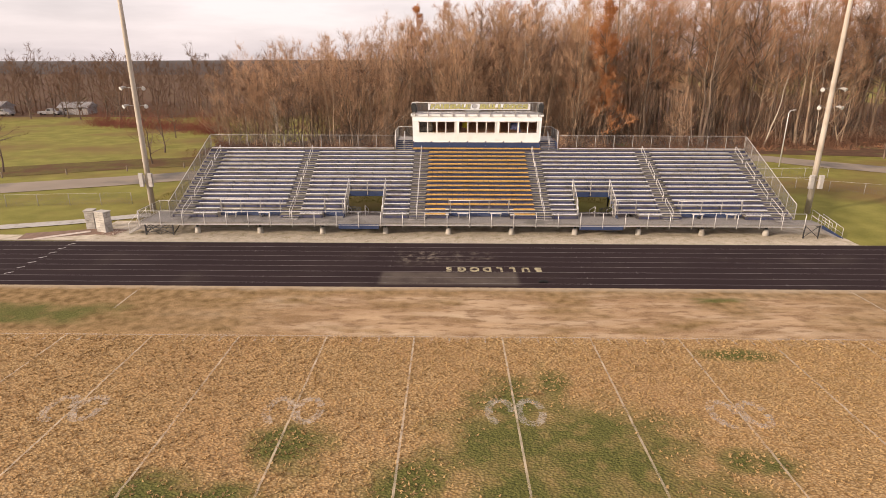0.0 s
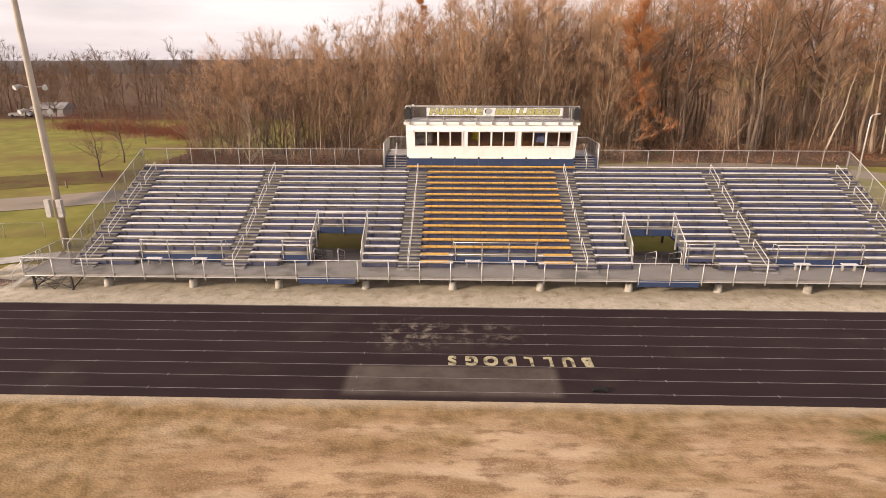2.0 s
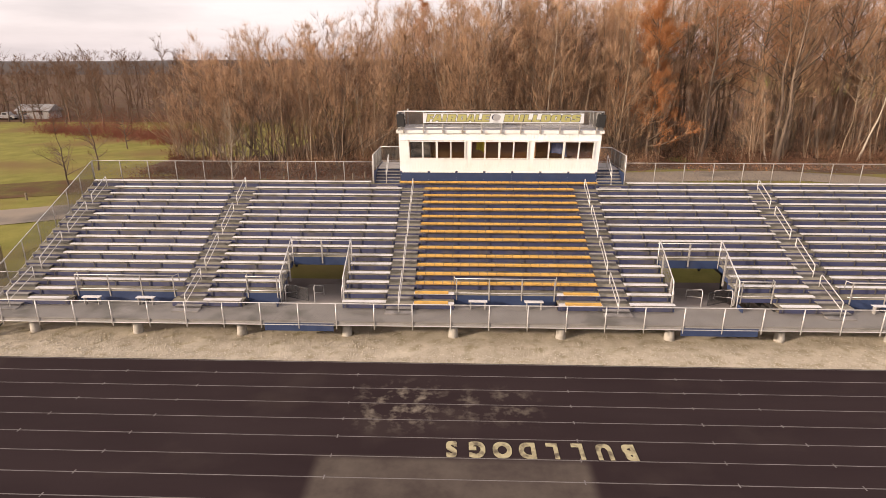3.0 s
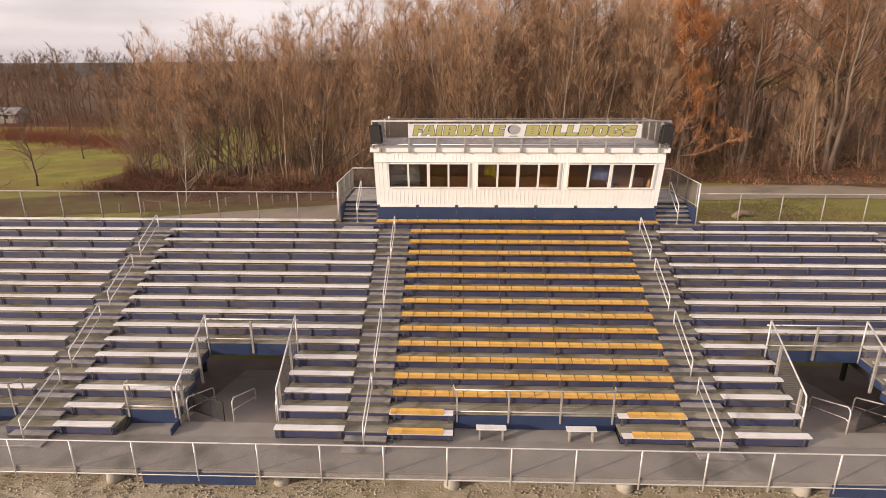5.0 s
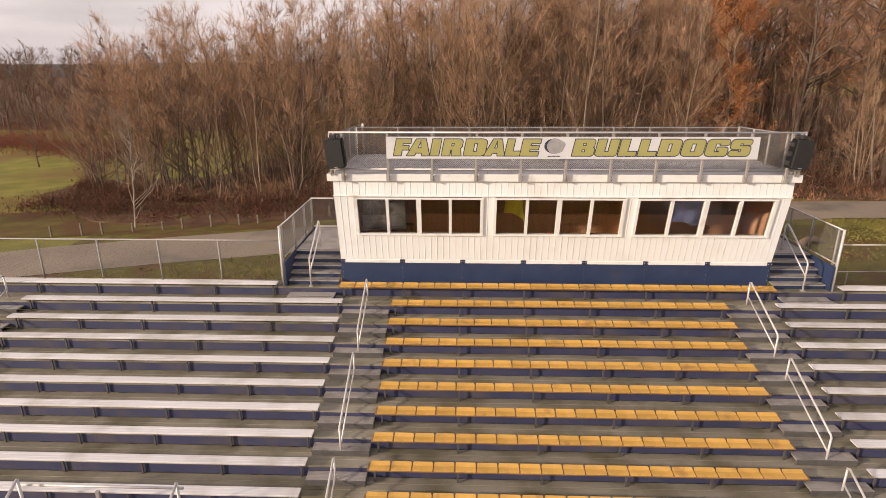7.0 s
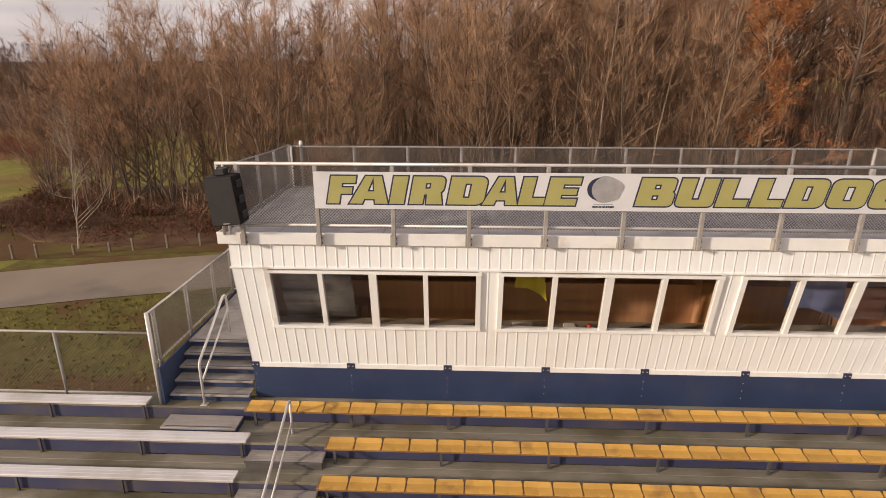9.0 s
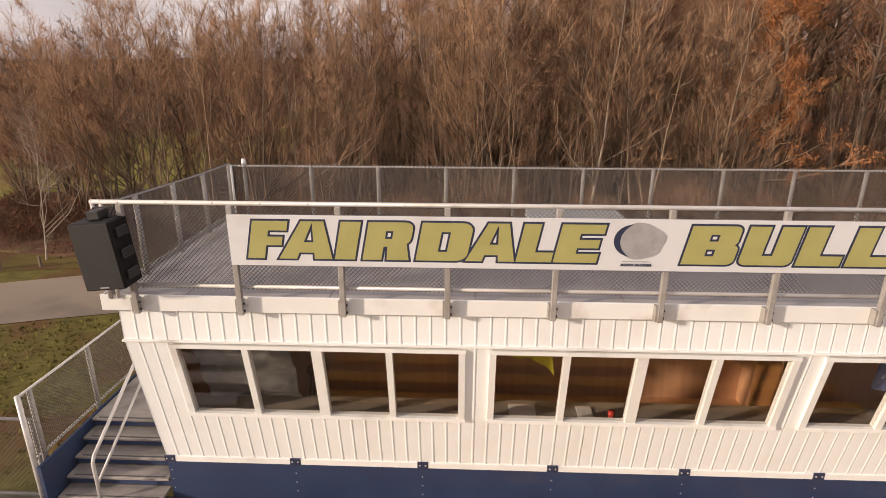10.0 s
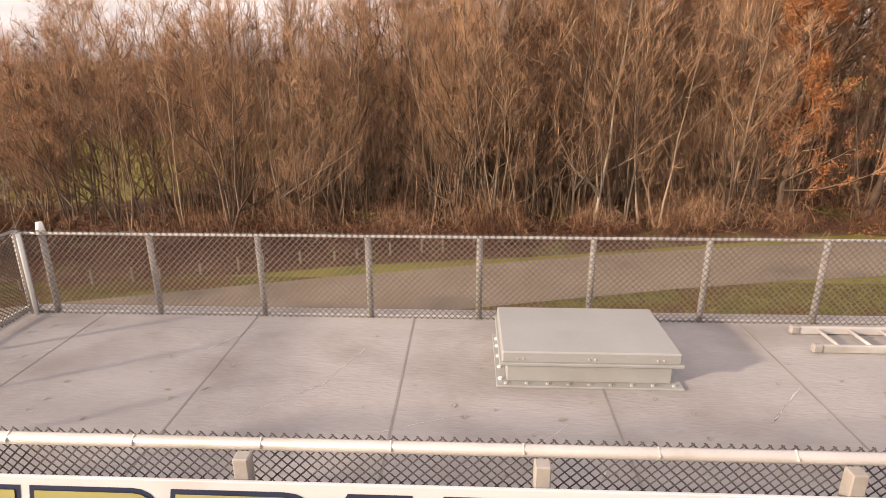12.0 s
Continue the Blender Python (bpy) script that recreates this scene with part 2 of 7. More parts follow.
# ---- mesh tools ----
class Build:
    """Gathers the vertices and faces of one mesh."""

    def __init__(self):
        self.v, self.f = [], []

    def add(self, verts, faces):
        k = len(self.v)
        self.v += [tuple(p) for p in verts]
        self.f += [tuple(i + k for i in f) for f in faces]
        return self

    def box(self, x0, x1, y0, y1, z0, z1, c=0.0):
        """A box, its edges chamfered by c."""
        if c <= 0:
            v = [(x, y, z) for x in (x0, x1) for y in (y0, y1) for z in (z0, z1)]
            return self.add(v, [(0, 1, 3, 2), (4, 6, 7, 5), (0, 4, 5, 1), (2, 3, 7, 6), (0, 2, 6, 4), (1, 5, 7, 3)])
        bm = bmesh.new()
        bmesh.ops.create_cube(bm, size=1.0)
        for p in bm.verts:
            p.co = ((x0 + x1) / 2 + p.co.x * (x1 - x0), (y0 + y1) / 2 + p.co.y * (y1 - y0), (z0 + z1) / 2 + p.co.z * (z1 - z0))
        bmesh.ops.bevel(bm, geom=bm.edges[:], offset=c, segments=1, affect="EDGES")
        bm.verts.index_update()
        self.add([p.co for p in bm.verts], [[q.index for q in f.verts] for f in bm.faces])
        bm.free()
        return self

    def tube(self, path, r, n=6, r1=None, cap=True):
        """A round bar along a path, of radius r to r1."""
        pts = [Vector(p) for p in path]
        r1 = r if r1 is None else r1
        k, m = len(self.v), len(pts)
        side = None
        for i, p in enumerate(pts):
            d = (pts[min(i + 1, m - 1)] - pts[max(i - 1, 0)]).normalized()
            if side is None:
                side = d.cross(Vector((0, 0, 1)) if abs(d.z) < 0.9 else Vector((0, 1, 0))).normalized()
            side = (side - d * side.dot(d)).normalized()
            up, rad = d.cross(side), r + (r1 - r) * i / max(1, m - 1)
            self.v += [tuple(p + rad * (math.cos(2 * math.pi * j / n) * side + math.sin(2 * math.pi * j / n) * up)) for j in range(n)]
        for i in range(m - 1):
            self.f += [(k + i * n + j, k + i * n + (j + 1) % n, k + (i + 1) * n + (j + 1) % n, k + (i + 1) * n + j) for j in range(n)]
        if cap:
            self.f += [tuple(k + j for j in reversed(range(n))), tuple(k + (m - 1) * n + j for j in range(n))]
        return self

    def strip(self, section, x0, x1):
        """A section in (y, z), closed, drawn out along x."""
        n = len(section)
        v = [(x, y, z) for x in (x0, x1) for y, z in section]
        f = [(i, (i + 1) % n, n + (i + 1) % n, n + i) for i in range(n)] + [tuple(reversed(range(n))), tuple(range(n, 2 * n))]
        return self.add(v, f)

    def mesh(self, name, material, smooth=False):
        me = bpy.data.meshes.new(name)
        me.from_pydata(self.v, [], self.f)
        bm = bmesh.new()
        bm.from_mesh(me)
        bmesh.ops.recalc_face_normals(bm, faces=bm.faces[:])
        bm.to_mesh(me)
        bm.free()
        me.materials.append(material)
        if smooth:
            me.polygons.foreach_set("use_smooth", [True] * len(me.polygons))
        return me


def thing(name, loc, label, category, group="", kind=""):
    """An Empty at the base of a thing."""
    ob = new(name)
    ob.empty_display_size = 0.2
    ob.location = loc
    return tagged(ob, label, category, group, kind)


def origin(ob):
    return origin(ob.parent) + ob.location if ob.parent else ob.location.copy()


def part(name, build, material, parent, label="", smooth=False):
    """One mesh under a thing or a part; the build is in world coordinates."""
    o = origin(parent)
    build.v = [(x - o.x, y - o.y, z - o.z) for x, y, z in build.v]
    ob = new(name, build.mesh(name, material, smooth))
    ob.parent = parent
    return tagged(ob, label)


def shared(name, me, parent, loc):
    """A piece on a shared mesh, at a place relative to its parent."""
    ob = new(name, me)
    ob.parent, ob.location = parent, loc
    return ob


def solid(name, build, material, label, category, group="", kind="", smooth=False):
    """A thing of one mesh, in world coordinates."""
    return tagged(new(name, build.mesh(name, material, smooth)), label, category, group, kind)


def sheet(x0, x1, y0, y1, nx, ny, height):
    b = Build()
    xs, ys = np.linspace(x0, x1, nx + 1), np.linspace(y0, y1, ny + 1)
    b.v = [(x, y, height(x, y)) for y in ys for x in xs]
    b.f = [(j * (nx + 1) + i, j * (nx + 1) + i + 1, (j + 1) * (nx + 1) + i + 1, (j + 1) * (nx + 1) + i) for j in range(ny) for i in range(nx)]
    return b


def arrays_mesh(name, verts, tris, material):
    """A mesh of triangles from arrays."""
    me = bpy.data.meshes.new(name)
    nv, nt = len(verts), len(tris)
    me.vertices.add(nv)
    me.vertices.foreach_set("co", np.asarray(verts, np.float32).ravel())
    me.loops.add(nt * 3)
    me.loops.foreach_set("vertex_index", np.asarray(tris, np.int32).ravel())
    me.polygons.add(nt)
    me.polygons.foreach_set("loop_start", np.arange(0, nt * 3, 3, dtype=np.int32))
    me.update(calc_edges=True)
    me.materials.append(material)
    return me


def lattice(b, a, c, up0, up1, pitch=0.06, r=0.002):
    """Woven wire between two posts: a and c are (x, y, z) of the feet, up0 and up1 the heights there."""
    a, c = Vector(a), Vector(c)
    length = (c - a).length
    h = max(up0, up1)
    n = int((length + h) / pitch)
    d = (c - a) / length
    nrm = d.cross(Vector((0, 0, 1))).normalized() * r
    for s in (1, -1):
        for i in range(n + 1):
            u0 = i * pitch - (h if s > 0 else 0)
            lo, hi = u0, u0 + s * h
            if s < 0:
                lo, hi = i * pitch, i * pitch - h
            # clip to the length of the panel
            t0, t1 = 0.0, 1.0
            span = hi - lo
            for bound, sign in ((0.0, 1), (length, -1)):
                q0, q1 = sign * (lo - bound), sign * (hi - bound)
                if q0 < 0 and q1 < 0:
                    t1 = -1
                elif q0 < 0:
                    t0 = max(t0, q0 / (q0 - q1))
                elif q1 < 0:
                    t1 = min(t1, q0 / (q0 - q1))
            if t1 - t0 < 0.02:
                continue
            p = []
            for t in (t0, t1):
                u = lo + span * t
                hh = up0 + (up1 - up0) * u / length
                p.append(a + d * u + Vector((0, 0, t * hh)))
            along = (p[1] - p[0]).normalized()
            w = along.cross(nrm).normalized() * r * 1.4
            off = nrm * s
            b.add([p[0] + w + off, p[0] - w + off, p[1] - w + off, p[1] + w + off, p[0] - off * 0.6, p[1] - off * 0.6],
                  [(0, 1, 2, 3), (0, 3, 5, 4), (1, 4, 5, 2)])
    return b

# ---- ground, field and track ----
CX = 2.93            # the middle of the grandstand
TAN0, TAN1 = (0.275, 0.168, 0.072), (0.53, 0.36, 0.18)


def field_material():
    """Dormant tufted turf with green patches, and a worn earth band along the touchline."""
    m = bpy.data.materials.new("dormant turf")
    m.use_nodes = True
    n, l = m.node_tree.nodes, m.node_tree.links
    b = n["Principled BSDF"]
    geo, sep = n.new("ShaderNodeNewGeometry"), n.new("ShaderNodeSeparateXYZ")
    pos = geo.outputs["Position"]
    l.new(pos, sep.inputs[0])

    def noise_of(scale, detail=5, stretch=None):
        t = n.new("ShaderNodeTexNoise")
        t.inputs["Scale"].default_value, t.inputs["Detail"].default_value = scale, detail
        if stretch:
            mp = n.new("ShaderNodeMapping")
            mp.inputs["Scale"].default_value = stretch
            l.new(pos, mp.inputs["Vector"])
            l.new(mp.outputs["Vector"], t.inputs["Vector"])
        else:
            l.new(pos, t.inputs["Vector"])
        return t.outputs["Fac"]

    def ranged(v, a, c, lo=0.0, hi=1.0):
        r = n.new("ShaderNodeMapRange")
        r.inputs["From Min"].default_value, r.inputs["From Max"].default_value = a, c
        r.inputs["To Min"].default_value, r.inputs["To Max"].default_value = lo, hi
        l.new(v, r.inputs["Value"])
        return r.outputs["Result"]

    def maths(op, x, y):
        q = n.new("ShaderNodeMath")
        q.operation = op
        for i, w in enumerate((x, y)):
            if isinstance(w, (int, float)):
                q.inputs[i].default_value = w
            else:
                l.new(w, q.inputs[i])
        return q.outputs[0]

    def mixed(f, x, y):
        q = n.new("ShaderNodeMix")
        q.data_type = "RGBA"
        l.new(f, q.inputs[0])
        for i, w in ((6, x), (7, y)):
            if isinstance(w, tuple):
                q.inputs[i].default_value = (*w, 1)
            else:
                l.new(w, q.inputs[i])
        return q.outputs[2]

    def near(cx, cy, rx, ry):
        """1 in the middle of a ragged oval patch, 0 outside."""
        dx, dy = maths("DIVIDE", maths("SUBTRACT", sep.outputs[0], cx), rx), maths("DIVIDE", maths("SUBTRACT", sep.outputs[1], cy), ry)
        d = maths("ADD", maths("MULTIPLY", dx, dx), maths("MULTIPLY", dy, dy))
        return ranged(maths("ADD", d, maths("MULTIPLY", ranged(rag, 0.3, 0.7), 1.4)), 0.8, 1.9, 1.0, 0.0)

    rag = noise_of(0.55, 6)
    tuft = noise_of(6.5, 3)
    fine = noise_of(17, 4)
    cell = n.new("ShaderNodeTexVoronoi")
    cell.inputs["Scale"].default_value, cell.inputs["Randomness"].default_value = 10.0, 1.0
    warp = n.new("ShaderNodeMapping")
    warp.inputs["Scale"].default_value = (0.8, 1.15, 1)
    l.new(pos, warp.inputs["Vector"])
    l.new(warp.outputs["Vector"], cell.inputs["Vector"])
    clump = maths("ADD", cell.outputs["Distance"], maths("MULTIPLY", fine, 0.35))
    base = mixed(ranged(clump, 0.35, 0.85), TAN1, TAN0)
    base = mixed(ranged(noise_of(0.9, 5), 0.4, 0.65, 0.0, 0.25), base, (0.42, 0.235, 0.10))
    base = mixed(ranged(noise_of(0.15, 4), 0.45, 0.70, 0.0, 0.30), base, (0.36, 0.20, 0.10))
    earth_grain = noise_of(14, 3)
    verge_mix = ranged(maths("ADD", sep.outputs[1], maths("MULTIPLY", rag, 0.8)), 26.1, 26.9, 0.0, 0.95)
    base = mixed(verge_mix, base, mixed(ranged(noise_of(1.6, 6), 0.35, 0.65), (0.15, 0.095, 0.038), (0.33, 0.215, 0.105)))
    green = mixed(ranged(fine, 0.3, 0.75), (0.050, 0.062, 0.016), (0.18, 0.17, 0.052))
    patches = [(3.0, 20.0, 2.0, 2.2), (6.0, 17.2, 4.6, 3.0), (3.0, 16.6, 4.0, 3.2), (5.0, 13.2, 8.0, 3.4), (5.0, 21.3, 0.9, 1.8), (-5.6, 16.6, 1.9, 1.6), (-1.0, 14.4, 2.4, 1.6), (11.5, 16.0, 1.6, 1.0), (-24.0, 28.4, 6.0, 1.6),
               (16.4, 30.9, 3.0, 0.45), (-9.0, 13.8, 4.0, 1.4), (14.8, 24.0, 2.4, 0.8)]
    g = near(*patches[0])
    for p in patches[1:]:
        g = maths("MAXIMUM", g, near(*p))
    base = mixed(maths("MULTIPLY", g, ranged(noise_of(1.1, 6), 0.26, 0.46, 0.45, 0.97)), base, green)
    # the worn band
    earth = mixed(ranged(noise_of(0.5, 7, (0.4, 1.6, 1)), 0.34, 0.70), (0.31, 0.19, 0.10), (0.50, 0.345, 0.205))
    earth = mixed(ranged(noise_of(0.32, 8, (0.4, 1.9, 1)), 0.46, 0.68, 0.0, 0.75), earth, (0.55, 0.42, 0.285))
    earth = mixed(ranged(noise_of(0.55, 8, (0.5, 1.6, 1)), 0.50, 0.64, 0.0, 0.8), earth, (0.22, 0.125, 0.058))
    earth = mixed(ranged(noise_of(1.5, 9, (0.6, 1.5, 1)), 0.50, 0.64, 0.0, 0.75), earth, (0.18, 0.10, 0.05))
    earth = mixed(ranged(earth_grain, 0.45, 0.75, 0.0, 0.4), earth, (0.58, 0.45, 0.31))
    band = maths("MULTIPLY", ranged(maths("ADD", sep.outputs[1], maths("MULTIPLY", rag, 1.2)), 26.0, 26.7), ranged(maths("ADD", sep.outputs[1], maths("MULTIPLY", rag, 3.0)), 32.2, 33.4, 1.0, 0.25))
    middle = ranged(maths("ABSOLUTE", maths("SUBTRACT", sep.outputs[0], 7.0), 0.0), 13.0, 25.0, 1.0, 0.0)
    worn = maths("MULTIPLY", maths("MULTIPLY", band, middle), ranged(noise_of(0.4, 7, (0.5, 1.2, 1)), 0.33, 0.50))
    base = mixed(worn, base, earth)
    sand = ranged(maths("ADD", sep.outputs[1], maths("MULTIPLY", rag, 1.0)), 32.5, 33.1, 0.0, 0.6)
    base = mixed(sand, base, mixed(earth_grain, (0.34, 0.275, 0.19), (0.60, 0.51, 0.39)))
    l.new(base, b.inputs["Base Color"])
    b.inputs["Roughness"].default_value, b.inputs["Specular IOR Level"].default_value = 0.95, 0.1
    bp = n.new("ShaderNodeBump")
    bp.inputs["Strength"].default_value, bp.inputs["Distance"].default_value = 0.75, 0.06
    hgt = maths("MULTIPLY", maths("SUBTRACT", maths("MULTIPLY", tuft, 0.3), maths("MULTIPLY", clump, 1.1)), maths("MULTIPLY", ranged(worn, 0.0, 1.0, 1.0, 0.4), ranged(sep.outputs[1], 25.6, 26.6, 1.0, 0.35)))
    l.new(hgt, bp.inputs["Height"])
    l.new(bp.outputs["Normal"], b.inputs["Normal"])
    return m


M["turf"] = field_material()
M["grass"] = surface("mown winter grass", (0.135, 0.132, 0.028), (0.295, 0.262, 0.072), 0.35, 0.95, 0, 0.7, 7, (0.19, 0.125, 0.05), 0.07, (0.46, 0.66), spec=0.1)
M["litter"] = surface("leaf litter", (0.072, 0.040, 0.026), (0.165, 0.095, 0.058), 0.8, 0.95, 0, 0.6, 8, (0.15, 0.13, 0.055), 0.3, spec=0.1)
M["track"] = surface("dark running track", (0.026, 0.0165, 0.0175), (0.039, 0.0265, 0.027), 0.5, 0.88, 0, 0.2, 60, (0.052, 0.038, 0.034), 0.25, (0.55, 0.8), (0.3, 1, 1), spec=0.06)

ground = sheet(-1500, 1500, -300, 2600, 60, 58, lambda x, y: -0.03)
solid("ground", ground, M["grass"], "wide mown winter grass, green with tan patches", "ground", kind="structure")

rnd = random.Random(4)


def turf_height(x, y):
    p = Vector((x * 4.6, y * 4.6, 0))
    h = 0.055 * abs(noise.noise(p)) + 0.035 * noise.noise(p * 2.3)
    return 0.012 + (max(0.0, h) if y < 25.6 else 0.25 * max(0.0, h))


field = sheet(-34, 40, 11.0, 32.75, 500, 147, turf_height)
solid("football_field", field, M["turf"], "tan dormant football turf with worn earth and green patches", "field", kind="structure", smooth=True)
M["straw"] = surface("dry turf blades", (0.31, 0.20, 0.09), (0.48, 0.325, 0.16), 0.5, 0.95, fine=5, spec=0.1)
gt_ = np.random.default_rng(31)
nt_ = 26000
c_ = np.stack([gt_.uniform(-33, 39, nt_), 11.2 + 14.4 * gt_.random(nt_) ** 0.8, np.zeros(nt_)], 1)
c_ = c_[((c_[:, 0] - 4.6) / 5.8) ** 2 + ((c_[:, 1] - 16) / 4.6) ** 2 > gt_.uniform(0.3, 1.1, nt_)]
nt_ = len(c_)
c_[:, 2] = [turf_height(p[0], p[1]) - 0.01 for p in c_]
blades_v = []
for k in range(3):
    a_ = gt_.uniform(0, 2 * np.pi, nt_)
    w_ = gt_.uniform(0.03, 0.07, nt_)
    side = np.stack([np.cos(a_) * w_, np.sin(a_) * w_, np.zeros(nt_)], 1)
    tip = c_ + np.stack([gt_.normal(0, 0.06, nt_), gt_.normal(0, 0.06, nt_), gt_.uniform(0.03, 0.10, nt_)], 1)
    blades_v.append(np.stack([c_ - side, c_ + side, tip], 1).reshape(-1, 3))
blades_v = np.concatenate(blades_v)
tagged(new("turf_tufts", arrays_mesh("turf_tufts", blades_v, np.arange(len(blades_v)).reshape(-1, 3), M["straw"])), "dry tan turf tufts on the football field", "grass", kind="stuff")
back_field = sheet(-46, 52, -60, 11.0, 40, 30, lambda x, y: 0.012)
solid("field_turf", back_field, M["turf"], "tan dormant football turf", "field", kind="structure")


def worn_paint(name, col, keep, scale=5.0, soft=0.08, most=0.75):
    """Chalk paint worn away in patches, with the turf showing between."""
    m = surface(name, tuple(c * 0.8 for c in col), col, 5, 0.9, 0, 0.2, 30)
    n, l = m.node_tree.nodes, m.node_tree.links
    geo, t, r = n.new("ShaderNodeNewGeometry"), n.new("ShaderNodeTexNoise"), n.new("ShaderNodeMapRange")
    t.inputs["Scale"].default_value, t.inputs["Detail"].default_value = scale, 6.0
    l.new(geo.outputs["Position"], t.inputs["Vector"])
    r.inputs["From Min"].default_value, r.inputs["From Max"].default_value = keep - soft, keep + soft
    r.inputs["To Max"].default_value = most
    l.new(t.outputs["Fac"], r.inputs["Value"])
    mx, tr = n.new("ShaderNodeMixShader"), n.new("ShaderNodeBsdfTransparent")
    l.new(r.outputs["Result"], mx.inputs["Fac"])
    l.new(tr.outputs["BSDF"], mx.inputs[1])
    l.new(n["Principled BSDF"].outputs["BSDF"], mx.inputs[2])
    l.new(mx.outputs["Shader"], n["Material Output"].inputs["Surface"])
    return m


M["chalk"] = worn_paint("faded chalk line", (0.74, 0.60, 0.43), 0.42, 1.1, 0.20, 0.66)
M["chalk_thin"] = worn_paint("very faded chalk", (0.74, 0.65, 0.54), 0.48, 3.0, 0.18, 0.42)


def ribbon(pts, w, lift=0.02):
    """A flat painted line that lies on the turf."""
    b = Build()
    pts = [Vector((x, y)) for x, y in pts]
    for p, q in zip(pts, pts[1:]):
        k = max(1, int((q - p).length / 0.25))
        s = Vector((-(q - p).y, (q - p).x)).normalized() * w / 2
        ring = [p + (q - p) * i / k for i in range(k + 1)]
        lifted = [turf_height(c.x, c.y) + lift for c in ring]
        v = [(c.x + g * s.x, c.y + g * s.y, z) for c, z in zip(ring, lifted) for g in (1, -1)]
        b.add(v, [(2 * i, 2 * i + 1, 2 * i + 3, 2 * i + 2) for i in range(k)])
    return b


YARD = 4.62
for i in range(-5, 8):
    x = -1.45 + YARD * i
    solid("yard_line", ribbon([(x, 11.2), (x, 25.7)], 0.095, 0.035), M["chalk"], "faded chalk yard line on tan turf", "yard line", "yard lines", "structure")
solid("touchline", ribbon([(-40, 25.75), (46, 25.75)], 0.12), M["chalk_thin"], "faded chalk touchline on worn turf", "touchline", kind="structure")
for i in range(-24, 40):
    if i % 5:
        x = -1.45 + YARD * i / 5
        solid("hash_mark", ribbon([(x, 25.05), (x, 25.6)], 0.10), M["chalk_thin"], "short faded chalk hash mark", "hash mark", "hash marks", "structure")
for x0, y0, x1, y1 in ((-19.45, 32.6, -19.4, 29.2), (25.8, 32.7, 25.9, 29.2)):
    solid("restraint_line", ribbon([(x0, 32.5), (x1, y1)], 0.11), M["chalk"], "white painted line beside the track", "painted line", "painted lines", "structure")


def chalk_digit(x, y, holes):
    """A worn painted yard number: rounded loops, read as faded rings on the turf."""
    for k, (dx, rx) in enumerate(((-0.62, 0.5), (0.62, 0.5))):
        pts = [(x + dx + rx * math.cos(a), y + 0.85 * math.sin(a)) for a in np.linspace(0.3 * k, 2 * math.pi * holes[k], 18)]
        solid("field_number", ribbon(pts, 0.34, 0.03), M["chalk_thin"], "worn white painted yard number on turf", "field number", "field numbers", "structure")


for i, holes in ((-3, (0.8, 1.0)), (-1, (0.75, 1.0)), (1, (0.7, 1.0)), (3, (0.8, 1.0))):
    chalk_digit(-1.45 + YARD * i, 18.95, holes)

M["lane_paint"] = surface("thin lane paint", (0.10, 0.088, 0.085), (0.25, 0.225, 0.215), 0.8, 0.8, 0, 0, 20)
# the running track: eight lanes between y 32.75 and 42.1
LANE0, LANE = 33.42, 1.083
track = Build().box(-160, 170, 32.75, 42.12, -0.02, 0.035)
solid("running_track", track, M["track"], "dark brown-black running track with faint stains", "running track", kind="structure")
for i in range(9):
    y = LANE0 + LANE * i - (0.04 if i == 8 else 0)
    if y < 42.1:
        solid("lane_line", Build().box(-160, 170, y - 0.016, y + 0.016, 0.036, 0.0395), M["lane_paint"], "thin white lane line on the dark track", "lane line", "lane lines", "structure")
TICKS = [(-3.85, 0.0), (4.62, 0.04), (13.9, 0.0), (-12.6, 0.0), (22.4, 0.0), (-17.0, 0.03), (9.6, 0.02)]
for j, (x, drift) in enumerate(TICKS):
    for i in range(8):
        xx = x + drift * i * 2 + (0.35 * i if j in (3, 5) else (-0.3 * i if j in (2, 4) else 0))
        y = LANE0 + LANE * i
        solid("lane_mark", Build().box(xx - 0.022, xx + 0.022, y - 0.10, y + 0.10, 0.0400, 0.0430), M["lane_paint"], "small white tick across a lane line", "lane mark", "lane marks", "structure")
for i in range(7):
    x, y = -29.9 + 0.035 * i, 34.9 + LANE * i
    solid("relay_mark", Build().add([(x + a, y + c, 0.0425) for a, c in ((-0.17, -0.22), (0.23, 0.10), (0.17, 0.17), (-0.23, -0.15))], [(0, 1, 2, 3)]), M["paint_white"], "short worn white dash painted across a lane", "relay mark", "relay marks", "structure")

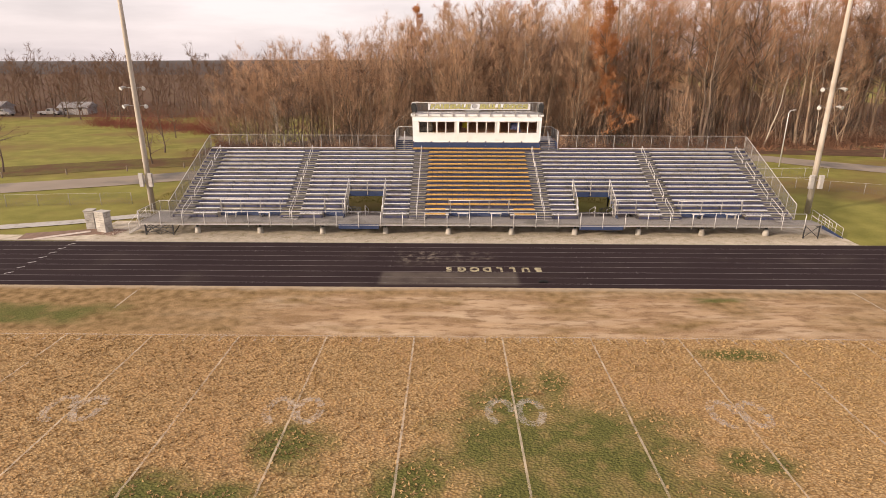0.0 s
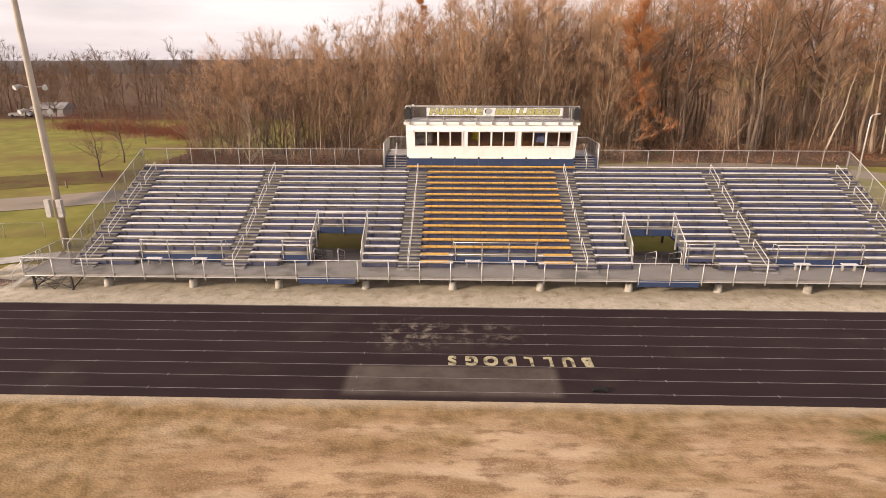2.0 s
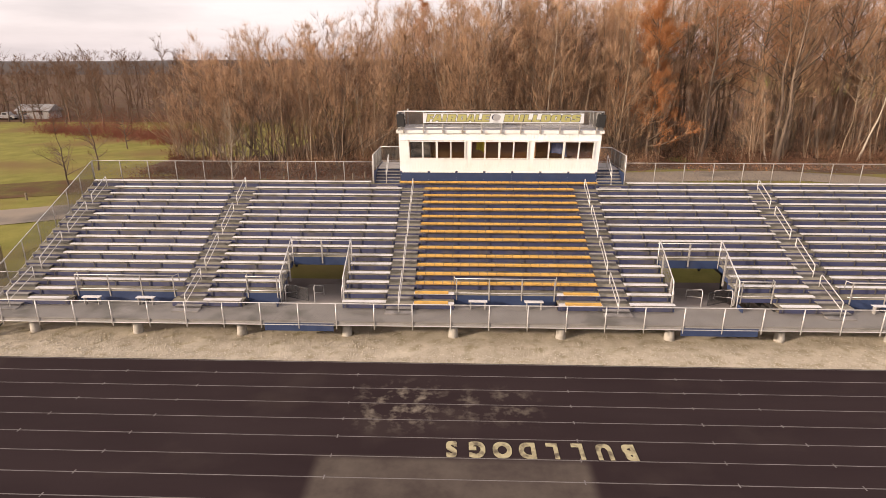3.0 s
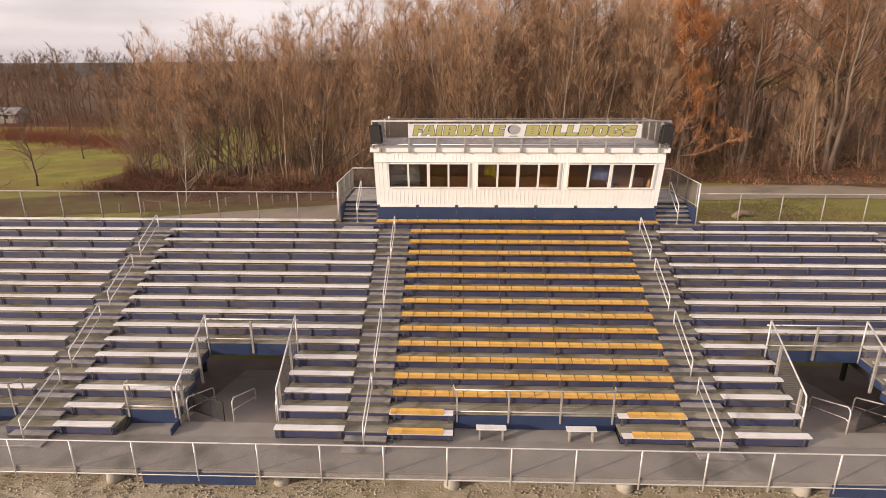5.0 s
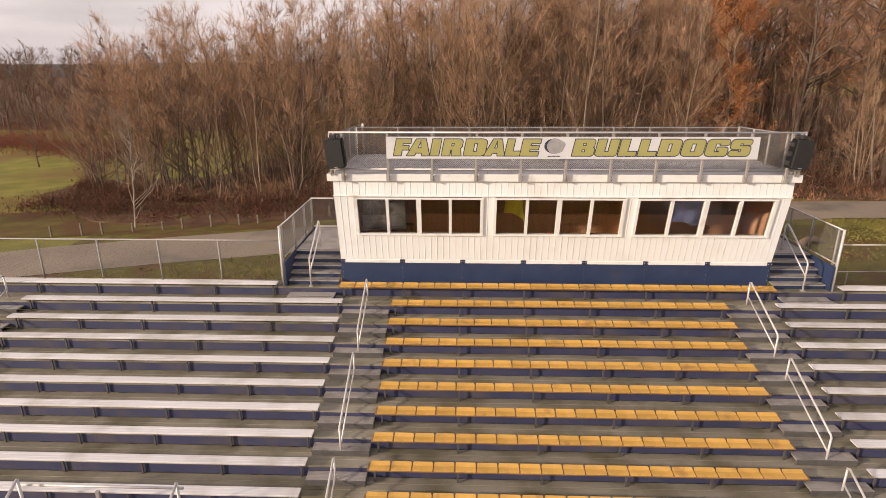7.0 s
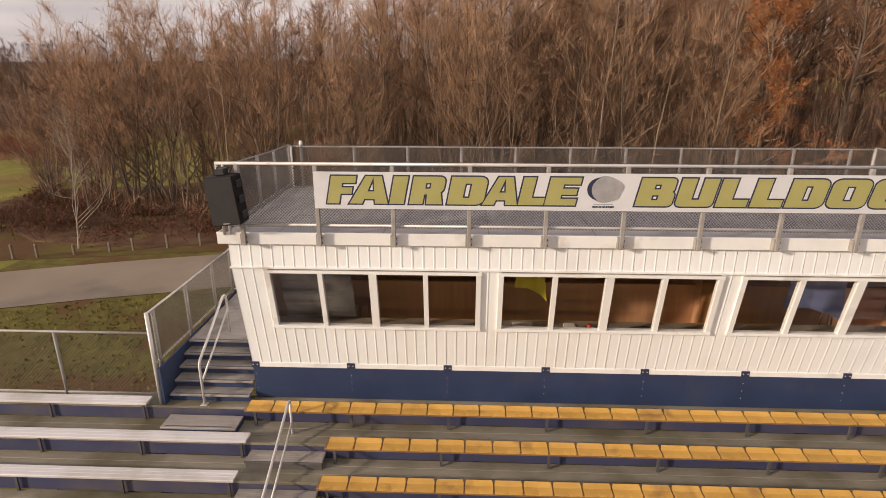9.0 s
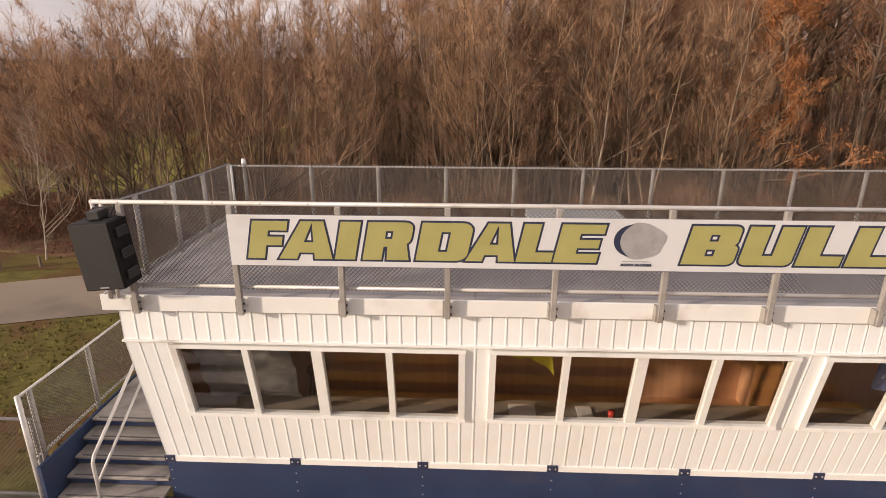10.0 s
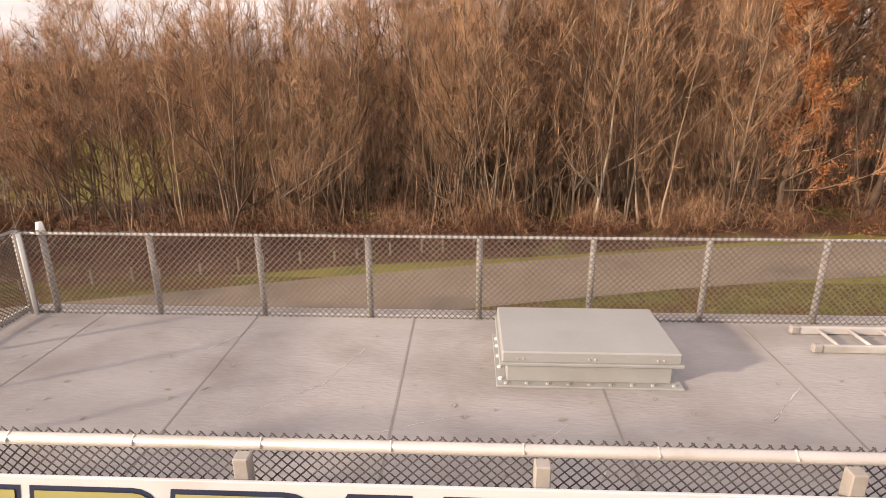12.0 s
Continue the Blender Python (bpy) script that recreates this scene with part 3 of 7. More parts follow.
def stained_track(m, patches):
    """Dried pale paint and dust on the track: soft-edged patches of (x0, x1, y0, y1, edge, amount)."""
    n, l = m.node_tree.nodes, m.node_tree.links
    b = n["Principled BSDF"]
    col = b.inputs["Base Color"].links[0].from_socket
    geo, sp = n.new("ShaderNodeNewGeometry"), n.new("ShaderNodeSeparateXYZ")
    l.new(geo.outputs["Position"], sp.inputs[0])
    for x0, x1, y0, y1, edge, amount, scale in patches:
        t = n.new("ShaderNodeTexNoise")
        t.inputs["Scale"].default_value, t.inputs["Detail"].default_value, t.inputs["Roughness"].default_value = scale, 7.0, 0.65
        l.new(geo.outputs["Position"], t.inputs["Vector"])
        fac = n.new("ShaderNodeMapRange")
        fac.inputs["From Min"].default_value, fac.inputs["From Max"].default_value = (0.25, 0.7) if edge < 0.5 else (0.5, 0.68)
        fac.inputs["To Min"].default_value, fac.inputs["To Max"].default_value = (amount * 0.3, amount) if edge < 0.5 else (0.0, amount)
        l.new(t.outputs["Fac"], fac.inputs["Value"])
        fac = fac.outputs["Result"]
        for axis, lo, hi in ((0, x0, x1), (1, y0, y1)):
            for at, sign in ((lo, 1), (hi, -1)):
                r, k = n.new("ShaderNodeMapRange"), n.new("ShaderNodeMath")
                r.interpolation_type, k.operation = "SMOOTHSTEP", "MULTIPLY"
                r.inputs["From Min"].default_value, r.inputs["From Max"].default_value = at, at + sign * edge
                l.new(sp.outputs[axis], r.inputs["Value"])
                l.new(fac, k.inputs[0])
                l.new(r.outputs["Result"], k.inputs[1])
                fac = k.outputs[0]
        mx = n.new("ShaderNodeMix")
        mx.data_type = "RGBA"
        l.new(fac, mx.inputs[0])
        l.new(col, mx.inputs[6])
        mx.inputs[7].default_value = (0.30, 0.255, 0.20, 1)
        col = mx.outputs[2]
    l.new(col, b.inputs["Base Color"])


stained_track(M["track"], [(-4.5, 5.2, 32.9, 35.75, 0.45, 0.30, 0.7), (-4.0, 0.4, 36.6, 41.0, 1.4, 0.62, 1.6), (-0.5, 4.2, 37.0, 40.6, 1.4, 0.38, 1.6)])


def lettering(name, text, size, material, m, offset=0.0, shear=0.0, extrude=0.002, space=1.0):
    """Words as a mesh, by Blender's own font; m places it. Returns the object."""
    cu = bpy.data.curves.new(name, "FONT")
    fat, offset = offset, 0.0
    cu.body, cu.size, cu.offset, cu.shear, cu.extrude, cu.space_character = text, size, offset, shear, extrude, space
    cu.align_x, cu.align_y = "CENTER", "CENTER"
    tmp = bpy.data.objects.new(name, cu)
    scene.collection.objects.link(tmp)
    bpy.context.view_layer.update()
    me = bpy.data.meshes.new_from_object(tmp.evaluated_get(bpy.context.evaluated_depsgraph_get()))
    bpy.data.objects.remove(tmp)
    if fat:
        bm = bmesh.new()
        fx, fy = fat if isinstance(fat, tuple) else (fat, fat)
        for i, (px, py) in enumerate([(a, c) for c in (-1, 0, 1) for a in (-1, -0.5, 0, 0.5, 1)]):
            k = len(bm.verts)
            bm.from_mesh(me)
            bm.verts.ensure_lookup_table()
            for v in bm.verts[k:]:
                v.co += Vector((fx * px + shear * fy * py, fy * py, 0.0002 * i))
        bm.to_mesh(me)
        bm.free()
    me.materials.clear()
    me.materials.append(material)
    ob = new(name, me)
    ob.matrix_world = m
    return ob


for i, ch in enumerate("BULLDOGS"):
    ob = lettering("track_letter", ch, 1.12, M["paint_gold"], pose(6.58 - 0.893 * i, 36.1, 0.046, 0, 0, 180) @ Matrix.Diagonal((0.72, 1, 1, 1)), 0.055)
    tagged(ob, "gold painted letter %s on the dark track" % ch, "letter", "letters on the track", "structure")

cone = Build().tube([(6.25, 33.58, 0.10), (6.4, 33.6, 0.15), (6.6, 33.6, 0.16), (6.85, 33.58, 0.09)], 0.08, 8, 0.10)
solid("bag", cone, M["black"], "small dark bag lying on the track", "bag")

# gravel under the grandstand, worn path to the gate, roads behind
gravel = sheet(-30, 33, 42.12, 48.5, 70, 14, lambda x, y: 0.01 + 0.05 * noise.noise(Vector((x * 0.7, y * 0.7, 3))) * (1 if y > 42.6 else 0))
solid("gravel_bed", gravel, M["gravel"], "pale tan gravel strip below the grandstand", "gravel", kind="structure", smooth=True)

M["pebble"] = surface("mixed tan pebbles", (0.30, 0.25, 0.18), (0.74, 0.66, 0.53), 6, 0.95, fine=31, spec=0.2)
gp = np.random.default_rng(15)
n_p = 15000
at_ = np.stack([gp.uniform(-29, 32, n_p), 42.14 + 3.2 * gp.random(n_p) ** 1.6, np.full(n_p, 0.015)], 1)
rr_ = gp.uniform(0.02, 0.055, n_p)[:, None]
ang_ = gp.uniform(0, 6.28, n_p)
pv = [at_ + rr_ * np.stack([np.cos(ang_ + q), np.sin(ang_ + q), np.zeros(n_p)], 1) * gp.uniform(0.7, 1.3, (n_p, 1)) for q in (0, 2.1, 4.2)]
pv.append(at_ + rr_ * np.stack([gp.normal(0, 0.3, n_p), gp.normal(0, 0.3, n_p), gp.uniform(0.6, 1.3, n_p)], 1))
pv = np.stack(pv, 1).reshape(-1, 3)
pt = (np.arange(n_p)[:, None, None] * 4 + np.array([[0, 1, 3], [1, 2, 3], [2, 0, 3]])[None]).reshape(-1, 3)
tagged(new("gravel_stones", arrays_mesh("gravel_stones", pv, pt, M["pebble"])), "loose tan gravel stones beside the track", "gravel", kind="stuff")


def lane_of(name, line, w, z, material, label, category):
    """A road along a line in plan."""
    b = Build()
    pts = [Vector(p) for p in line]
    v = []
    for i, p in enumerate(pts):
        d = (pts[min(i + 1, len(pts) - 1)] - pts[max(i - 1, 0)]).normalized()
        s = Vector((-d.y, d.x)) * w / 2
        v += [(p.x + s.x, p.y + s.y, z), (p.x - s.x, p.y - s.y, z)]
    b.add(v, [(2 * i, 2 * i + 1, 2 * i + 3, 2 * i + 2) for i in range(len(pts) - 1)])
    return solid(name, b, material, label, category, kind="structure")


lane_of("road", [(-150, 38), (-90, 50), (-60, 58.5), (-40, 66.6), (-27, 73.0), (-20, 75.5), (-15, 77.0), (-5, 80.2), (4, 82.7), (12, 84.8), (20, 86.5), (30, 88.0), (40, 88.2), (48, 85.2), (53, 80.8), (60, 75.8), (100, 64)],
        6.1, 0.02, M["road"], "worn pale asphalt lane behind the grandstand", "road")
solid("under_stand", sheet(-24.5, 30.5, 48.4, 52.6, 40, 6, lambda x, y: 0.0 + 0.02 * noise.noise(Vector((x, y, 7)))), M["dirt"], "grey-brown trodden dirt below the rows", "dirt", kind="structure", smooth=True)
M["bed"] = surface("red-brown mulch", (0.13, 0.075, 0.05), (0.27, 0.17, 0.12), 2, 0.95, 0, 0.6, 9)
M["pink"] = surface("pale weathered boards", (0.52, 0.43, 0.36), (0.64, 0.55, 0.47), 3, 0.85)
M["verge"] = surface("dull olive winter grass", (0.066, 0.063, 0.018), (0.195, 0.162, 0.05), 1.3, 0.95, 0, 1.0, 5, (0.13, 0.075, 0.035), 0.35, (0.47, 0.62), spec=0.1)
M["verge_blade"] = surface("mixed verge grass", (0.095, 0.095, 0.024), (0.27, 0.23, 0.068), 0.8, 0.95, fine=4, spec=0.1)
verge = sheet(-27, 31, 60.0, 83, 60, 14, lambda x, y: -0.012)
solid("verge", verge, M["verge"], "dull olive winter grass behind the grandstand", "grass", kind="structure")
gv = np.random.default_rng(57)
nv_ = 42000
root = np.stack([gv.uniform(-31, 36, nv_), gv.uniform(56, 86, nv_), np.full(nv_, -0.02)], 1)
root = root[root[:, 1] < np.interp(root[:, 0], [-31, -27, -15, -5, 4, 12, 20, 32, 36], [70.8, 72.8, 77.4, 80.2, 82.7, 84.8, 86.8, 89.0, 88.8]) - 3.7]
nv_ = len(root)
va = gv.uniform(0, 2 * np.pi, nv_)
vs_ = np.stack([np.cos(va), np.sin(va), np.zeros(nv_)], 1) * gv.uniform(0.03, 0.08, nv_)[:, None]
vt = root + np.stack([gv.normal(0, 0.07, nv_), gv.normal(0, 0.07, nv_), gv.uniform(0.05, 0.17, nv_)], 1)
vv = np.stack([root - vs_, root + vs_, vt], 1).reshape(-1, 3)
tagged(new("verge_tufts", arrays_mesh("verge_tufts", vv, np.arange(len(vv)).reshape(-1, 3), M["verge_blade"])), "olive and tan grass tufts behind the grandstand", "grass", kind="stuff")
M["bank"] = surface("leaf-strewn winter grass", (0.085, 0.068, 0.022), (0.17, 0.125, 0.045), 0.7, 0.95, 0, 1.0, 5, (0.12, 0.068, 0.034), 0.3, (0.45, 0.60), spec=0.1)
lane_of("grass_bank", [(-75, 64.5), (-58, 72.5), (-45, 78.6), (-34, 81.8), (-24, 83.6), (-14, 85.4)], 8.6, 0.006, M["bank"], "brown leaf-strewn grass beyond the lane", "verge")
lane_of("footpath", [(-80, 39.5), (-45, 44.2), (-34, 47.8), (-28, 50.6)], 1.6, 0.03, M["concrete"], "pale concrete footpath across the grass", "path")
lane_of("apron", [(-60, 42.9), (-25, 43.2)], 1.6, 0.025, M["gravel"], "pale worn gravel edge beside the track", "path")
lane_of("planting_bed", [(-35.2, 43.4), (-29.5, 45.0), (-27.5, 44.6)], 1.9, 0.03, M["bed"], "red-brown mulch bed beside the gate pillars", "bed")
lane_of("plank_path", [(-33.6, 42.6), (-30.3, 44.9)], 0.55, 0.06, M["pink"], "pale pinkish plank edging in the mulch bed", "plank")
lane_of("earth_bank", [(30, 97), (60, 93), (100, 86), (150, 80)], 9.0, 0.012, M["litter"], "brown leaf-strewn verge along the wood", "verge")
floor = Build()
xs = np.linspace(-44, 150, 66)
for x in xs:
    y0 = float(np.interp(x, [-44, -36, -30, -20, -5, 12, 32, 60, 150], [94, 88.5, 82.5, 80.6, 84.6, 88.0, 93.0, 95, 92]))
    y1 = float(np.interp(x, [-44, -28, -24, -16], [99, 102, 108, 420]))
    for j in range(15):
        y = y0 + (y1 - y0) * (j / 14) ** 2
        floor.v.append((x, y, -0.06 if j == 0 or x < -41 or (j == 14 and x < -20) else 0.03 + 0.3 * abs(noise.noise(Vector((x * 0.1, y * 0.1, 0.5)))) * min(1, j / 4)))
floor.f = [(15 * i + j, 15 * i + 15 + j, 15 * i + 16 + j, 15 * i + 1 + j) for i in range(65) for j in range(14)]
solid("forest_floor", floor, M["litter"], "brown leaf litter below the trees", "forest floor", kind="structure", smooth=True)
far_floor = sheet(-520, -40, 149, 640, 30, 8, lambda x, y: 0.02)
solid("far_floor", far_floor, M["litter"], "brown leaf litter below the far treeline", "forest floor", kind="structure")

# ---- the grandstand ----
ROWS_N, DY, DZ = 16, 0.635, 0.277
DECK = 1.2
HALF = 26.25          # half the length of the stand


def seat_y(k):
    return 54.785 - DY * (k - 1)


def seat_z(k):
    return 5.797 - DZ * (k - 1)


def tread_z(k):
    return seat_z(k) - 0.43


def riser_y(k):
    """The riser behind tread k."""
    return seat_y(k) + 0.17


VOM = (8.25, 11.62)     # the two ways in, from the middle
BAYS = ((-22.35, -17.0), (-13.4, -11.62), (-2.65, 2.55), (11.62, 13.4), (17.0, 22.35))


def cuts(k):
    """Where tread k is open, as stretches from the middle."""
    out = []
    if k >= 11:
        out += [(-VOM[1], -VOM[0]), (VOM[0], VOM[1])]
    if k >= 15:
        out += list(BAYS)
    return sorted(out)


def spans(lo, hi, holes):
    out, a = [], lo
    for h0, h1 in holes:
        if h1 <= lo or h0 >= hi:
            continue
        if h0 - a > 0.2:
            out.append((a, h0))
        a = max(a, h1)
    if hi - a > 0.2:
        out.append((a, hi))
    return out


stand = thing("grandstand", (CX, 49.5, 0), "long aluminium grandstand with navy risers and worn decking", "grandstand")
for k in range(1, ROWS_N):
    z, y0, y1 = tread_z(k), riser_y(k) - DY, riser_y(k)
    for a, c in spans(-HALF, HALF, cuts(k)):
        b = Build()
        w = (y1 - y0) / 3
        for j in range(3):
            b.strip([(y0 + w * j + 0.004, z), (y0 + w * j + 0.012, z + 0.006), (y0 + w * (j + 1) - 0.012, z + 0.006), (y0 + w * (j + 1) - 0.004, z),
                     (y0 + w * (j + 1) - 0.004, z - 0.045), (y0 + w * j + 0.004, z - 0.045)], CX + a, CX + c)
        part("tread", b, M["tread"], stand)
for k in range(1, ROWS_N + 1):
    z0, z1, y = tread_z(k), tread_z(k - 1) - 0.05, riser_y(k)
    if k == ROWS_N:
        z0 = DECK
    for a, c in spans(-HALF, HALF, cuts(k - 1)):
        b = Build().box(CX + a, CX + c, y + 0.004, y + 0.022, z0 + 0.01, z1)
        part("riser", b, M["riser"], stand, "dusty navy riser panel")
part("back_walkway", Build().box(CX - HALF, CX + HALF, riser_y(1), 55.36, tread_z(0) - 0.045, tread_z(0), 0.004), M["tread"], stand, "narrow grey walkway behind the top row")
for a, c in BAYS:     # deeper blue panels behind the bays
    if abs(a) not in VOM:
        b = Build().box(CX + a + 0.01, CX + c - 0.01, riser_y(15) + 0.0, riser_y(15) + 0.02, DECK + 0.01, tread_z(14) - 0.05, 0.004)
        part("riser", b, M["navy"], stand, "tall navy panel behind a wheelchair bay")
for s in (-1, 1):     # ends, headers and cheeks of the ways in
    a, c = sorted((s * VOM[0], s * VOM[1]))
    b = Build().box(CX + a, CX + c, riser_y(11) - 0.0, riser_y(11) + 0.03, tread_z(10) - 0.50, tread_z(10) - 0.05, 0.004)
    part("header_panel", b, M["navy"], stand, "navy panel over the way in")
    for u in (a, c):
        for k in range(11, ROWS_N):
            b = Build().box(CX + u - 0.02, CX + u + 0.02, riser_y(k) - DY + 0.002, riser_y(k), tread_z(k) - 0.30, tread_z(k) - 0.046)
            part("cheek_panel", b, M["navy"], stand, "navy side panel of the way in")
    for k in range(1, ROWS_N):
        b = Build().box(CX + s * HALF - 0.025, CX + s * HALF + 0.025, riser_y(k) - DY + 0.002, riser_y(k), tread_z(k) - 0.28, tread_z(k) + 0.01)
        part("end_panel", b, M["galv"], stand, "grey end panel of a row")
# the walkway along the front
part("walkway", Build().box(CX - 28.3, CX + 26.4, 43.9, riser_y(16), DECK - 0.06, DECK, 0.01), M["deck"], stand, "grey front walkway")
for u0, u1 in ((a, c) for a, c in BAYS):
    part("bay_floor", Build().box(CX + u0, CX + u1, riser_y(16), riser_y(15), DECK - 0.06, DECK + 0.002), M["deck"], stand)
for s in (-1, 1):
    a, c = sorted((s * VOM[0], s * VOM[1]))
    part("entry_floor", Build().box(CX + a, CX + c, riser_y(16), 46.2, DECK - 0.06, DECK + 0.001), M["deck"], stand, "grey floor of the way in")
    part("fascia", Build().box(CX + a - 0.15, CX + c - 0.05 + 0.12 * s, 43.86, 43.895, 0.68, DECK - 0.12, 0.004), M["navy"], stand, "navy panel below the walkway")
    ramp = Build().strip([(46.2, DECK + 0.001), (51.6, 0.02), (51.6, -0.04), (46.2, DECK - 0.06)], CX + a + 0.03, CX + c - 0.03)
    part("entry_ramp", ramp, M["entry"], stand, "brown-grey ramp down to the ground in the way in")
part("edge_beam", Build().box(CX - 28.3, CX + 26.4, 43.90, 43.97, DECK - 0.24, DECK - 0.07, 0.008), M["galv"], stand, "grey edge beam")
for i in range(10):
    u = -23.95 + 5.32 * i
    x = CX + u
    b = Build().tube([(x, 44.85, -0.05), (x, 44.85, 0.12), (x, 44.85, 0.55)], 0.27, 12, 0.22)
    part("footing", b, M["concrete"], stand, "round pale concrete footing", True)
    b = Build().box(x - 0.08, x + 0.08, 44.77, 44.93, 0.55, DECK - 0.07)
    b.box(x - 0.07, x + 0.07, 43.98, 55.0, DECK - 0.30, DECK - 0.07)
    b.add([(x + q, y, z) for q in (-0.06, 0.06) for y, z in ((45.4, 0.95), (45.4, 1.1), (55.0, 5.2), (55.0, 4.95))],
          [(0, 1, 2, 3), (7, 6, 5, 4), (0, 4, 5, 1), (1, 5, 6, 2), (2, 6, 7, 3), (3, 7, 4, 0)])
    for y, z in ((48.2, 2.2), (51.5, 3.6), (54.8, 5.0)):
        b.box(x - 0.07, x + 0.07, y - 0.07, y + 0.07, 0.0, z)
    part("frame", b, M["dark_steel"], stand, "dark steel frame below the rows")

M["bracket"] = surface("dull dark bracket", (0.07, 0.066, 0.068), (0.12, 0.115, 0.115), 5, 0.6, 0.2)


# aluminium benches and gold seat rows
def bench(k, a, c, golden):
    """One bench from a to c on row k."""
    y, z = seat_y(k), seat_z(k)
    word = "row of gold plastic stadium seats on a metal rail" if golden else "long brushed aluminium bench on short brackets"
    th = thing("gold_seat_row" if golden else "bench", (CX + (a + c) / 2, y, tread_z(k)), word, "seat row" if golden else "bench", "gold seat rows" if golden else "aluminium benches")
    b = Build()
    if golden:
        y -= 0.09
        z -= 0.03
    b.strip([(y, z - 0.04), (y, z - 0.008), (y + 0.01, z), (y + 0.085, z), (y + 0.09, z - 0.004), (y + 0.095, z), (y + 0.165, z), (y + 0.17, z - 0.004), (y + 0.175, z), (y + 0.245, z),
             (y + 0.255, z - 0.008), (y + 0.255, z - 0.04)], CX + a, CX + c)
    part("plank", b, M["seat_rail"] if golden and k < 15 else M["aluminium"], th)
    n = max(1, round((c - a) / 1.85))
    for i in range(n + 1):
        x = CX + a + 0.14 + (c - a - 0.28) * i / n
        q = Build().box(x - 0.022, x + 0.022, y + 0.11, y + 0.14, tread_z(k) + 0.008, z - 0.041)
        q.box(x - 0.022, x + 0.022, y + 0.03, y + 0.24, z - 0.062, z - 0.041)
        part("bracket", q, M["bracket"], th)
    return th


def seat_mesh():
    """A moulded seat pan: dished, with rounded corners and a low lip behind."""
    b = Build()
    nx, ny, w, d = 6, 6, 0.438, 0.245
    top = []
    for j in range(ny + 1):
        for i in range(nx + 1):
            s, t = i / nx * 2 - 1, j / ny
            x = s * w / 2 * (1 - 0.07 * (max(0, t - 0.8) / 0.2) ** 2 - 0.04 * (max(0, 0.2 - t) / 0.2) ** 2)
            z = 0.020 - 0.010 * (1 - s * s) * (1 - (2 * t - 1) ** 2) + 0.07 * max(0, t - 0.66) ** 1.2 * 2.0 - 0.05 * max(0, 0.2 - t) * 1.2
            z -= 0.012 * max(0.0, 1 - abs(s) / 0.2) * max(0, 0.35 - t) / 0.35
            top.append((x, -0.012 + d * t, z))
    k = len(top)
    b.v = top + [(x, y, -0.006 if y < 0.02 else min(z - 0.02, 0.004)) for x, y, z in top]
    idx = lambda i, j: j * (nx + 1) + i
    for j in range(ny):
        for i in range(nx):
            q = (idx(i, j), idx(i + 1, j), idx(i + 1, j + 1), idx(i, j + 1))
            b.f += [q]
    rim = [idx(i, 0) for i in range(nx)] + [idx(nx, j) for j in range(ny)] + [idx(i, ny) for i in range(nx, 0, -1)] + [idx(0, j) for j in range(ny, 0, -1)]
    for p, q in zip(rim, rim[1:] + rim[:1]):
        b.f.append((p, p + k, q + k, q))
    for s in (-0.11, 0.11):
        b.box(s - 0.012, s + 0.012, -0.018, -0.010, -0.004, 0.006)
    return b.mesh("seat", M["gold"])


SEAT = seat_mesh()
AISLES = (-25.35, -16.05, -5.38, 5.38, 16.05, 25.35)
SECTIONS = ((-24.35, -16.75), (-15.3, -6.05), (-4.68, 4.68), (6.05, 15.3), (16.75, 24.35))
for k in range(1, ROWS_N + 1):
    if k == 1:
        parts_of_row = [(-26.05, -8.08, False), (-6.25, 6.25, True), (8.08, 26.05, False)]
    else:
        parts_of_row = [(a, c, i == 2) for i, s in enumerate(SECTIONS) for a, c in spans(*s, cuts(k))]
    for a, c, golden in parts_of_row:
        if c - a < 0.5 or (k >= 15 and abs((a + c) / 2) > 16.5 and abs((a + c) / 2) < 17.2):
            continue
        th = bench(k, a, c, golden)
        if golden:
            lo, hi = a + 0.03, c - 0.03
            if k >= 15:
                lo, hi = (a + 0.03, c - 0.30) if a < 0 else (a + 0.30, c - 0.03)
            n = round((hi - lo) / 0.468)
            for i in range(n):
                shared("seat", SEAT, th, (CX + lo + (i + 0.5) * (hi - lo) / n - th.location.x, -0.085, 0.398))

# aisles: half steps and handrails
def step_unit():
    """One half step: a ribbed tread with a dark edge; the origin is the middle of its front foot."""
    th = thing("aisle_step", (0, 0, 0), "grey ribbed aluminium half step with dark edge", "step", "aisle steps")
    b = Build().box(-0.66, 0.66, 0.012, 0.33, DZ / 2 - 0.04, DZ / 2, 0.006)
    for j in range(5):
        b.box(-0.64, 0.64, 0.07 + 0.05 * j, 0.09 + 0.05 * j, DZ / 2, DZ / 2 + 0.004)
    part("plank", b, M["step"], th)
    part("riser", Build().box(-0.65, 0.65, 0.02, 0.035, 0.005, DZ / 2 - 0.04), M["nosing"], th)
    part("nosing", Build().box(-0.665, 0.665, 0.0, 0.03, DZ / 2 - 0.035, DZ / 2 + 0.006, 0.004), M["nosing"], th)
    return th


first = step_unit()
used = False
for u in AISLES:
    for k in range(2, ROWS_N + 1):
        m = pose(CX + u, riser_y(k) - 0.335, (tread_z(k) if k < 16 else DECK) + 0.006)
        if used:
            copy_thing(first, m)
        else:
            first.matrix_basis, used = m, True
    solid("bottom_step", Build().box(CX + u - 0.68, CX + u + 0.68, riser_y(16) - 0.72, riser_y(16) - 0.34, DECK, DECK + 0.07, 0.01), M["step"],
          "low grey step at the foot of an aisle", "step", "bottom steps")


def floor_at(y):
    """The slope through the tread edges, for railings."""
    return DECK + max(0.0, (y - riser_y(16))) * DZ / DY


